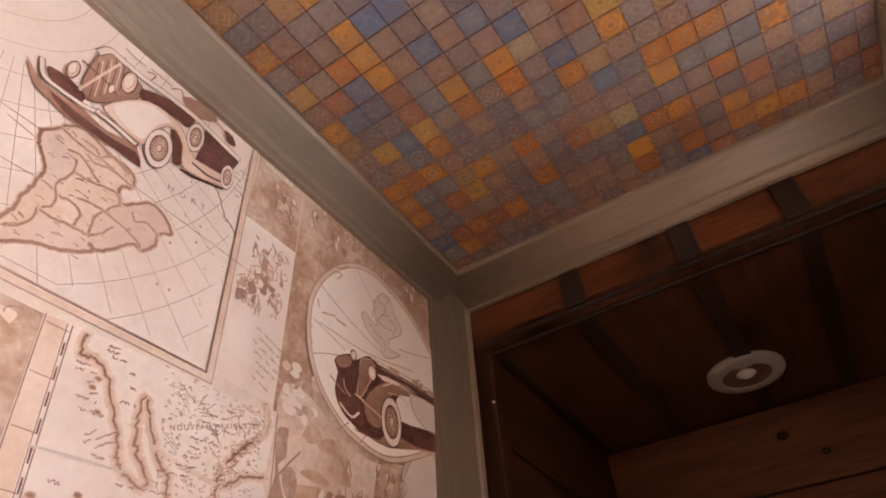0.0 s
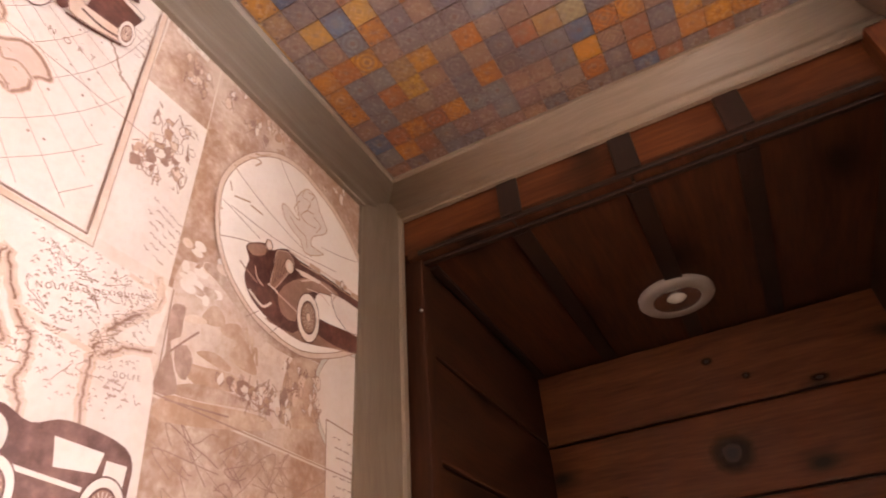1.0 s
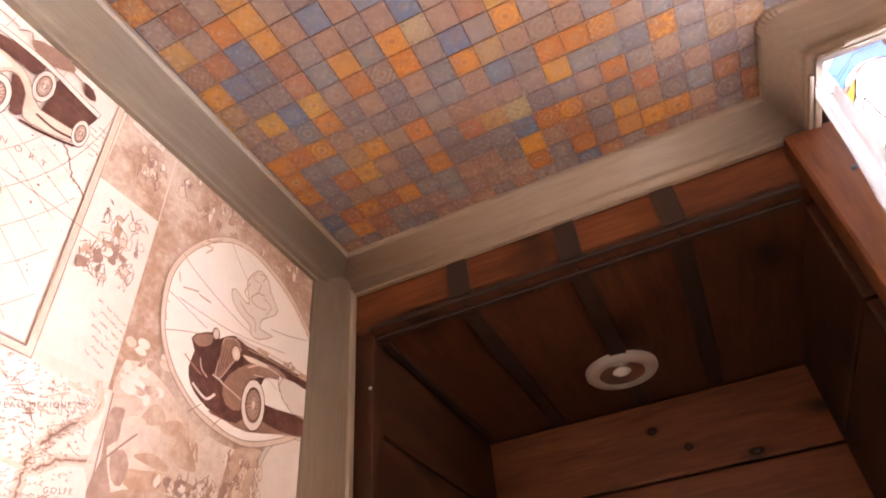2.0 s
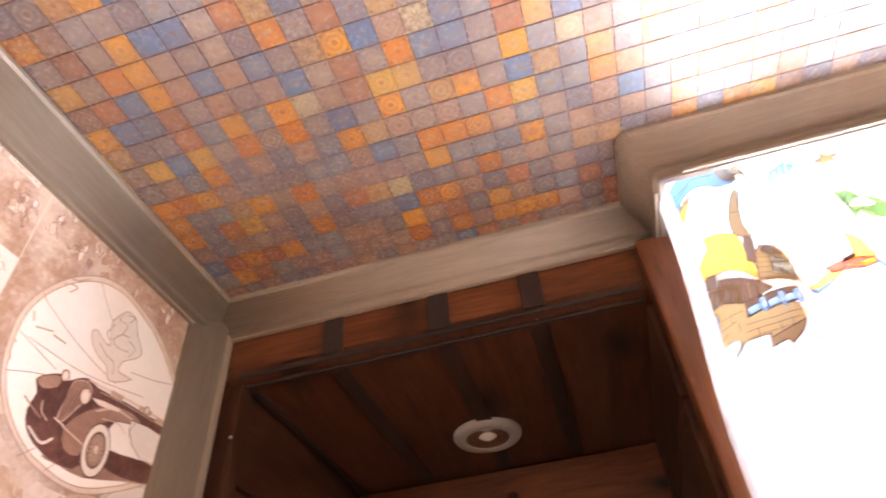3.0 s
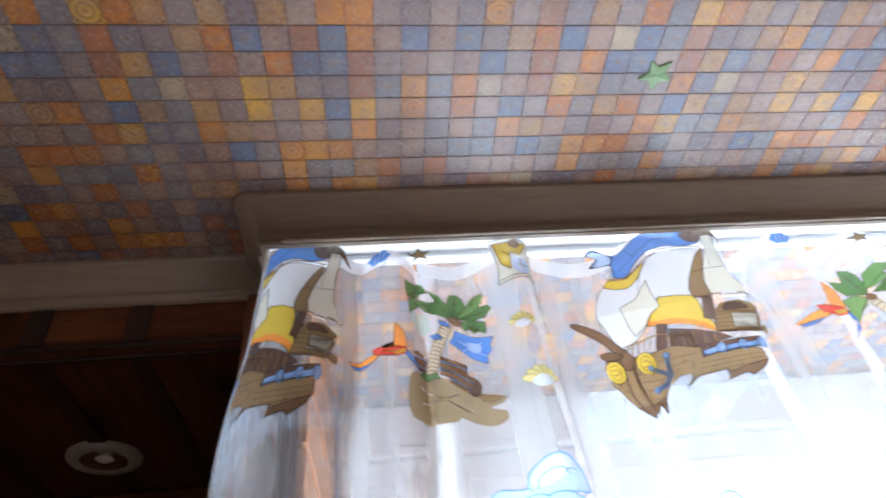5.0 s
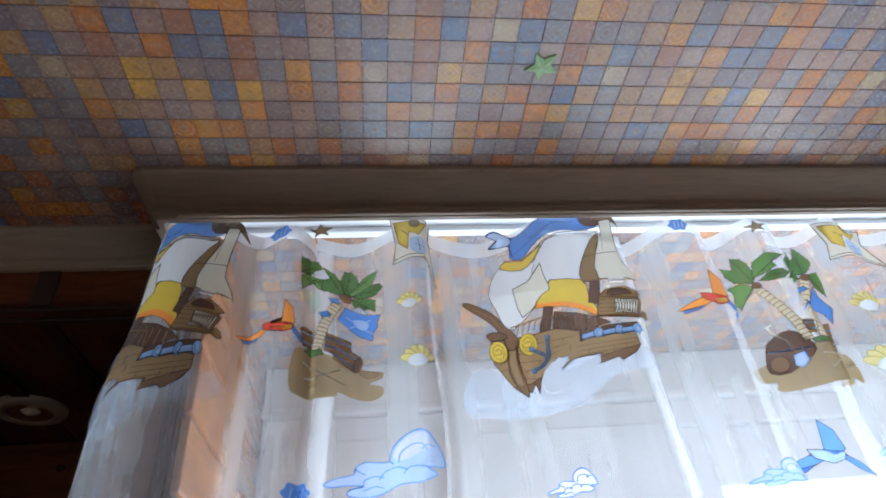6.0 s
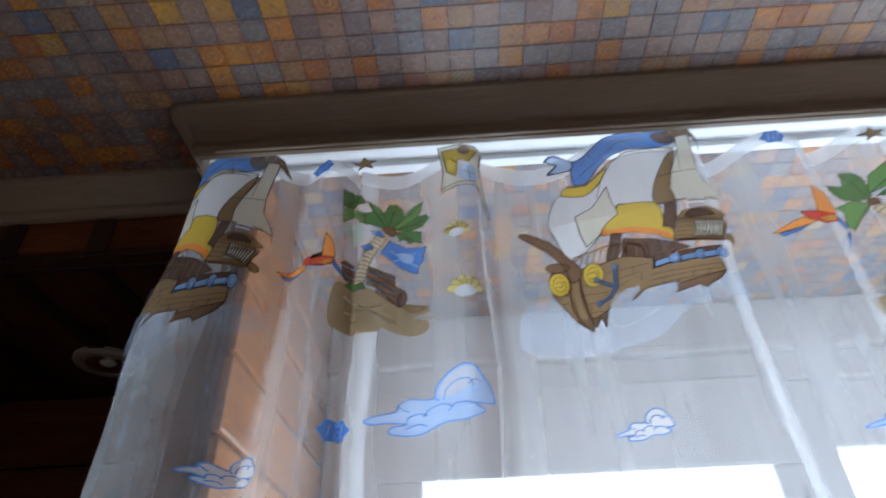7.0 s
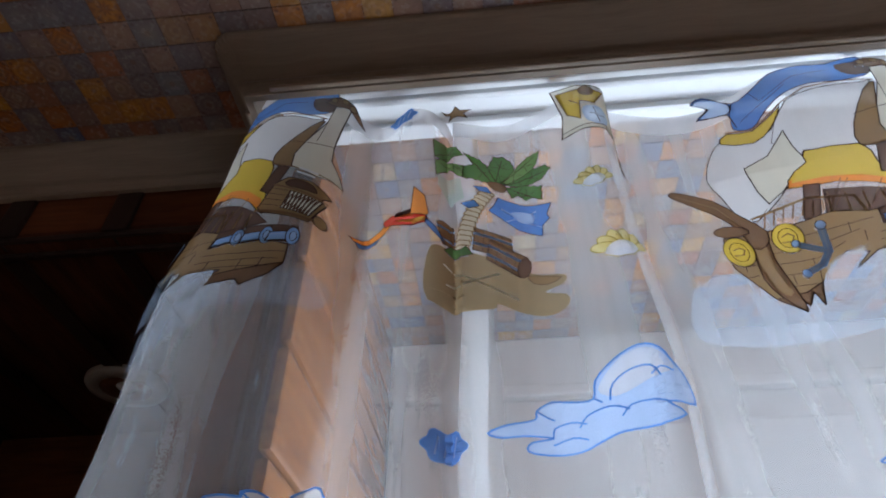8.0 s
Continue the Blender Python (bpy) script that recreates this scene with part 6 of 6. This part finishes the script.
d.shape([(0.5108, 2.0609), (0.5178, 2.0668), (0.5298, 2.0707), (0.5388, 2.0609), (0.5268, 2.0384), (0.5158, 2.0189), (0.5078, 2.0189), (0.5098, 2.0404)], P_BROWN, P_ROSE, 0.0009, 2)
d.line(spline([(0.5108, 2.0551), (0.5098, 2.0365), (0.5118, 2.0208)], 4), 0.0008, P_DEEP)
d.line(spline([(0.5148, 2.0551), (0.5138, 2.0375), (0.5138, 2.0248)], 4), 0.0008, P_DEEP)
d.line(spline([(0.5188, 2.0561), (0.5168, 2.0394), (0.5168, 2.0287)], 4), 0.0008, P_DEEP)
d.line(spline([(0.5228, 2.0561), (0.5208, 2.0414), (0.5198, 2.0326)], 4), 0.0008, P_DEEP)
d.line(spline([(0.5268, 2.057), (0.5248, 2.0433), (0.5218, 2.0365)], 4), 0.0008, P_DEEP)
d.shape([(0.5198, 2.015), (0.5388, 2.0414), (0.5708, 2.0629), (0.6048, 2.0698), (0.6228, 2.0629), (0.5878, 2.0521), (0.5638, 2.0384), (0.5538, 2.015), (0.5498, 1.9964), (0.5288, 1.9954)], P_BROWN, P_DEEP, 0.0009, 2)
d.line(spline([(0.5528, 2.0482), (0.5768, 2.0619), (0.6068, 2.0629)], 4), 0.002, P_ROSE)
d.line(spline([(0.5638, 2.0443), (0.5878, 2.0492), (0.6038, 2.0433)], 4), 0.0012, P_ROSE)
d.shape([(0.6048, 2.0619), (0.6358, 2.0668), (0.6778, 2.0668), (0.6738, 2.0336), (0.6378, 2.0267), (0.6168, 2.0365), (0.6068, 2.0502)], P_LIGHT, P_DEEP, 0.0009, 0)
d.line(spline([(0.6138, 2.0629), (0.6078, 2.0502), (0.6098, 2.0433)], 4), 0.0009, P_BROWN)
d.shape([(0.5408, 2.058), (0.5598, 2.0629), (0.5858, 2.0658), (0.5818, 2.0609), (0.5528, 2.0551)], P_LIGHT, None, 0.001, 0)
d.line(spline([(0.5298, 2.0737), (0.5528, 2.0756), (0.5908, 2.0805), (0.6388, 2.0834), (0.6798, 2.0874)], 4), 0.0026, P_ROSE)
d.line(spline([(0.5488, 2.0688), (0.5908, 2.0737), (0.6408, 2.0766), (0.6788, 2.0805)], 4), 0.0012, P_TAN)
d.shape([(0.5638, 2.0795), (0.5838, 2.0815), (0.5828, 2.0746), (0.5628, 2.0727)], P_TAN, P_LIGHT, 0.0007, 0)
d.shape([(0.6118, 2.0844), (0.6348, 2.0864), (0.6328, 2.0786), (0.6108, 2.0776)], P_TAN, P_LIGHT, 0.0007, 0)
d.shape([(0.6448, 2.0844), (0.6678, 2.0874), (0.6658, 2.0786), (0.6428, 2.0776)], P_TAN, P_LIGHT, 0.0007, 0)
d.disc(0.5318, 2.0551, 0.0070, P_PALE, 0.0088, P_DEEP, 0.0011)
d.disc(0.5318, 2.0551, 0.0038, P_LIGHT, 0.0048)
d.disc(0.4988, 2.0619, 0.0050, P_PALE, 0.0064, P_DEEP, 0.0011)
d.disc(0.4988, 2.0619, 0.0028, P_LIGHT, 0.0035)
d.disc(0.6248, 2.0834, 0.0035, P_PALE, 0.0049, P_DEEP, 0.0011)
d.disc(0.6248, 2.0834, 0.0019, P_LIGHT, 0.0027)
d.line(spline([(0.4648, 2.0218), (0.4748, 2.0169), (0.4898, 2.0111)], 4), 0.0016, P_LINE)
d.line(spline([(0.4818, 1.9983), (0.5008, 1.9905), (0.5118, 1.9993)], 4), 0.0026, P_LIGHT)
d.line(spline([(0.5168, 2.015), (0.5338, 2.012), (0.5538, 2.0081)], 4), 0.0016, P_ROSE)
d.line(spline([(0.4848, 2.0267), (0.4888, 2.0169), (0.4978, 2.012)], 4), 0.0014, P_ROSE)
d.line(spline([(0.5048, 2.0179), (0.5188, 2.0159)], 4), 0.0014, P_LIGHT)
wheel(d, 0.5688, 2.0111, 0.0283, 0.65)
d.done("saloon_print", wallpaper, "printed dark vintage saloon car with white-walled tyre")

# coast chart below
d = paper_drawing(start=5)
d.fill([(0.212, 1.947), (0.400, 1.953), (0.408, 1.872), (0.46, 1.60), (0.236, 1.60)], P_LIGHT)
d.fill([(0.197, 1.944), (0.211, 1.946), (0.236, 1.70), (0.222, 1.70)], P_PALE)
for o, w in ((-0.015, 0.0008), (0.0, 0.0008), (0.0035, 0.0010)):
    d.line([(0.212 + o, 1.945), (0.238 + o, 1.69)], w, P_BROWN)
for k in range(28):
    z = 1.94 - 0.0085 * k
    y = 0.2137 + (1.945 - z) * 0.102
    if k % 2:
        d.line([(y, z), (y + 0.0009, z - 0.0085)], 0.0013, P_DARK)
    if k % 4 == 0:
        d.line([(y - 0.015, z), (y, z)], 0.0007, P_BROWN)
coasts = [
    rough_line([(0.226, 1.945), (0.227, 1.93), (0.238, 1.93), (0.249, 1.923), (0.263, 1.9), (0.27, 1.887), (0.273, 1.875), (0.28, 1.868), (0.296, 1.862), (0.3, 1.866), (0.289, 1.879), (0.283, 1.889), (0.28, 1.905), (0.28, 1.922)], 0.0014, 6),
    rough_line([(0.283, 1.919), (0.292, 1.9), (0.305, 1.881), (0.314, 1.873), (0.317, 1.856), (0.315, 1.845), (0.322, 1.833), (0.33, 1.80)], 0.0010, 6),
    rough_line([(0.39, 1.959), (0.395, 1.938), (0.375, 1.916), (0.36, 1.898), (0.355, 1.879), (0.357, 1.861), (0.359, 1.841), (0.37, 1.80)], 0.0012, 6),
    rough_line([(0.362, 1.882), (0.38, 1.894), (0.408, 1.9)], 0.0012, 6)]
for pts in coasts:
    d.line(pts, 0.0085, P_PALE)
    d.line(pts, 0.0048, P_ROSE)
    d.line(pts, 0.0024, P_TAN)
for pts in coasts:
    d.line(pts, 0.0014, P_BROWN)
for pts in ([(0.296, 1.889), (0.308, 1.887), (0.326, 1.884), (0.343, 1.882), (0.354, 1.881)], [(0.353, 1.888), (0.373, 1.908), (0.393, 1.935), (0.391, 1.959)], [(0.386, 1.948), (0.365, 1.948)]):
    d.line(rough_line(pts, 0.0008, 6), 0.0040, P_PALE)
for k in range(46):
    y, z = rng.uniform(0.30, 0.385), rng.uniform(1.86, 1.948)
    d.line(rough_line([(y, z), (y + rng.uniform(-0.008, 0.010), z + rng.uniform(-0.008, 0.008)), (y + rng.uniform(-0.010, 0.014), z + rng.uniform(-0.010, 0.010))], 0.0009, 4), 0.00045, P_LINE)
for k in range(330):
    y, z = rng.uniform(0.288, 0.390), rng.uniform(1.84, 1.952)
    if y > 0.288 + (1.952 - z) * 0.25:
        d.line([(y - 0.0011, z - 0.0009), (y, z + rng.uniform(0.0, 0.0012)), (y + 0.0011, z - 0.0009)], 0.00042, P_LINE)
for pts in coasts:
    for y, z in pts[::2]:
        for k in range(2):
            w = rng.uniform(0.001, 0.0035)
            o = rng.uniform(-0.002, 0.002)
            d.line([(y - w, z + o), (y + w * 0.3, z + o)], 0.0004, P_TAN)
for k in range(34):
    t = rng.random()
    y, z = 0.357 + 0.035 * t, 1.88 + 0.06 * t
    d.line([(y, z), (y - 0.007, z + rng.uniform(-0.006, 0.010))], 0.00045, P_BROWN)
places = [(0.231, 1.942, 20), (0.237, 1.939, 14), (0.244, 1.936, 16), (0.25, 1.930, 20), (0.255, 1.92, 16), (0.258, 1.914, 13), (0.262, 1.909, 12), (0.218, 1.922, 20), (0.221, 1.918, 20), (0.226, 1.912, 15), (0.23, 1.906, 16), (0.233, 1.901, 14),
          (0.237, 1.894, 18), (0.245, 1.869, 21), (0.277, 1.858, 14), (0.234, 1.848, 20), (0.225, 1.839, 21), (0.228, 1.827, 11), (0.227, 1.823, 13), (0.249, 1.829, 12), (0.285, 1.848, 19), (0.289, 1.843, 19), (0.3, 1.838, 16), (0.366, 1.86, 27), (0.372, 1.856, 28), (0.362, 1.865, 20)]
for y, z, w in places:
    writing(d, y, z - 0.001, y + w / 1000, z + 0.001, 1, 0.05, 0.0022)
for i in range(12):
    y, z = 0.29 + 0.004 * i, 1.852 + 0.0075 * i
    writing(d, y, z - 0.001, y + 0.024, z + 0.001, 1, 0.12, 0.0016)
for i in range(3):
    writing(d, 0.243 + 0.004 * i, 1.876 - 0.003 * i, 0.266 + 0.002 * i, 1.878 - 0.003 * i, 1, 0.72, 0.002)
for y, z in ((0.243, 1.917), (0.241, 1.910), (0.25, 1.896), (0.23, 1.838), (0.222, 1.829), (0.256, 1.845), (0.25, 1.822)):
    d.disc(y, z, 0.0026, P_BROWN, 0.0016, P_TAN, 0.001, 9)
d.line([(0.218, 1.863), (0.245, 1.865), (0.279, 1.866)], 0.0016, P_GREY)
d.done("coast_print", wallpaper, "sepia coastline chart with unreadable lettering")


def lettering(words, y, z, size, turn):
    """Readable words of the charts."""
    data = bpy.data.curves.new("lettering", "FONT")
    data.body, data.size, data.space_character = words, size, 1.35
    data.materials.append(P_BROWN)
    ob = new("lettering", data)
    ob.parent = wallpaper
    ob.matrix_basis = Matrix.Translation(on_paper(y, z, 0.004)) @ pose(0, 0, 0, 90, 0, 90) @ pose(0, 0, 0, 0, 0, turn)


lettering("NOUVEAU MEXIQUE", 0.304, 1.903, 0.0062, 22)
lettering("GOLFE", 0.372, 1.868, 0.006, 12)
lettering("N O R T", 0.240, 2.100, 0.0085, 8)

# scene beside it, second roundel, lower chart and cars
d = paper_drawing(start=12)
d.fill([(0.404, 1.955), (0.70, 1.955), (0.70, 1.868), (0.409, 1.872)], P_SCENE)
d.fill([(0.409, 1.868), (0.70, 1.864), (0.70, 1.55), (0.44, 1.55)], P_SCENE)
for k in range(90):
    y, z = rng.uniform(0.43, 0.60), rng.uniform(1.74, 1.862)
    d.line(rough_line([(y, z), (y + rng.uniform(-0.02, 0.03), z + rng.uniform(-0.02, 0.02)), (y + rng.uniform(-0.02, 0.05), z + rng.uniform(-0.03, 0.02))], 0.001, 4), rng.uniform(0.0005, 0.0012), P_LINE)
d.disc(0.662, 1.940, 0.075, P_GREY, 0.068, P_LINE, 0.0012, 48)
d.disc(0.662, 1.940, 0.069, P_LIGHT, 0.062, P_LINE, 0.0009, 48)
d.fill([(0.612, 1.915), (0.70, 1.91), (0.70, 1.70), (0.625, 1.70)], P_LIGHT)
d.line([(0.70, 1.91), (0.612, 1.915), (0.625, 1.70)], 0.0016, P_LINE)
writing(d, 0.622, 1.72, 0.66, 1.905, 20, 0.0)
d.line([(0.404, 1.956), (0.409, 1.870), (0.70, 1.866)], 0.0012, P_LINE)
d.done("scene_print", wallpaper, "printed sepia lower chart and pale round medallion")

# hills and trees beside the coast chart
d = paper_drawing(start=40)
d.shape([(0.4068, 1.9886), (0.4398, 1.9895), (0.4738, 1.9739), (0.5088, 1.9602), (0.5538, 1.9582), (0.5998, 1.97), (0.5998, 1.9044), (0.4178, 1.8604), (0.4038, 1.9406)], P_SKYWASH, None, 0.001, 2)
d.shape([(0.4368, 1.9445), (0.4438, 1.9612), (0.4538, 1.9641), (0.4628, 1.9543), (0.4548, 1.9465)], P_TAN, None, 0.001, 3)
d.shape([(0.4198, 1.9387), (0.4278, 1.9455), (0.4398, 1.9475), (0.4428, 1.9436), (0.4258, 1.9367)], P_PALE, None, 0.001, 3)
d.shape([(0.4588, 1.9494), (0.4718, 1.9582), (0.4818, 1.9582), (0.4888, 1.9494), (0.5008, 1.9367), (0.5078, 1.923), (0.4878, 1.9211), (0.4728, 1.9279), (0.4798, 1.9426), (0.4628, 1.9426)], P_TAN, None, 0.001, 3)
d.shape([(0.4388, 1.9162), (0.4568, 1.923), (0.4768, 1.9181), (0.4728, 1.9122), (0.4498, 1.9132)], P_TAN, None, 0.001, 3)
d.shape([(0.4308, 1.9025), (0.4518, 1.9074), (0.4788, 1.9122), (0.5158, 1.9093), (0.4898, 1.8995), (0.4438, 1.8897)], P_TAN, None, 0.001, 3)
d.shape([(0.4218, 1.88), (0.4518, 1.8927), (0.5118, 1.8976), (0.5338, 1.8966), (0.4818, 1.8849), (0.4338, 1.8761)], P_SCENE, None, 0.001, 3)
d.shape([(0.4188, 1.8721), (0.4538, 1.878), (0.5208, 1.8888), (0.5288, 1.878), (0.4188, 1.8526)], P_TAN, None, 0.001, 3)
d.shape([(0.5538, 1.9582), (0.5938, 1.968), (0.6018, 1.9524), (0.5998, 1.9044), (0.5458, 1.8907), (0.5418, 1.9171)], P_TAN, None, 0.001, 3)
d.line(spline([(0.4858, 1.9484), (0.4878, 1.9602), (0.4918, 1.9484)], 4), 0.003, P_TAN)
d.line(spline([(0.4928, 1.9455), (0.4958, 1.9543), (0.4988, 1.9426)], 4), 0.003, P_TAN)
d.line(spline([(0.4998, 1.9377), (0.5028, 1.9465), (0.5068, 1.9318)], 4), 0.003, P_TAN)
d.shape([(0.4068, 1.9436), (0.4128, 1.9475), (0.4198, 1.9475), (0.4198, 1.9357), (0.4208, 1.922), (0.4128, 1.9142), (0.4198, 1.8966), (0.4288, 1.877), (0.4088, 1.8712), (0.4068, 1.8868), (0.4108, 1.9034), (0.4068, 1.9269)], P_UMBER, None, 0.001, 2)
d.shape([(0.4178, 1.9093), (0.4278, 1.9171), (0.4368, 1.9074), (0.4338, 1.8897), (0.4238, 1.8927)], P_UMBER, None, 0.001, 2)
d.line(spline([(0.4138, 1.9054), (0.4248, 1.9191), (0.4368, 1.9328)], 4), 0.0018, P_LINE)
d.line(spline([(0.4198, 1.8692), (0.4548, 1.8731), (0.4828, 1.8761)], 4), 0.0016, P_LINE)
figures(d, 0.4968, 0.5548, 1.8946, 1.9122, 34)
figures(d, 0.5408, 0.5968, 1.9093, 1.9514, 26)
figures(d, 0.4608, 0.4998, 1.9005, 1.9093, 9)
d.done("landscape_print", wallpaper, "printed sepia landscape of hills, trees and plain blots")

d = paper_drawing(start=420)
P = lambda pts: [(0.345 + a * 0.13, 1.802 + b * 0.13) for a, b in pts]
d.shape(P([(-0.48, 0.02), (-0.30, 0.20), (-0.12, 0.16), (0.05, 0.22), (0.38, 0.18), (0.45, 0.02), (0.36, -0.20), (-0.30, -0.26), (-0.46, -0.14)]), P_DARK, None, smooth=4)
d.shape(P([(0.0, 0.14), (0.28, 0.13), (0.26, 0.02), (0.04, 0.0)]), P_LIGHT, P_DARK, 0.0012)
d.shape(P([(0.29, 0.10), (0.42, 0.10), (0.42, -0.06), (0.29, -0.06)]), P_LIGHT, P_DARK, 0.0012)
d.disc(*P([(-0.28, 0.06)])[0], 0.012, P_LIGHT, 0.014, P_DARK, 0.0014)
d.line(P([(-0.44, 0.0), (-0.1, -0.04), (0.2, -0.06)]), 0.003, P_LIGHT)
wheel(d, 0.318, 1.782, 0.02)
wheel(d, 0.388, 1.785, 0.02)
d.done("car_print", wallpaper, "printed dark vintage coupe with pale side panels")

d = paper_drawing(start=3)
d.fill([(-0.6, 1.945), (0.196, 1.944), (0.221, 1.70), (-0.6, 1.70)], P_SCENE)
for k in range(16):
    y, z = rng.uniform(0.02, 0.18), rng.uniform(1.82, 1.935)
    d.shape([(y + 0.03 * math.cos(t) * rng.uniform(0.5, 1.2), z + 0.013 * math.sin(t) * rng.uniform(0.5, 1.2)) for t in [0.7 * i for i in range(9)]], rng.choice([P_TAN, P_LIGHT, P_PALE]), smooth=3)
for k in range(70):
    y, z = rng.uniform(0.10, 0.19), rng.uniform(1.80, 1.938)
    r, a = rng.uniform(0.004, 0.012), rng.uniform(0, 6.3)
    d.line([(y + r * math.cos(a + t), z + 0.6 * r * math.sin(a + t)) for t in [0.3 * i for i in range(8)]], rng.uniform(0.0004, 0.0009), rng.choice([P_LINE, P_TAN, P_TAN]))
d.done("cloud_scene_print", wallpaper, "printed tan cloud scene of plain blots")
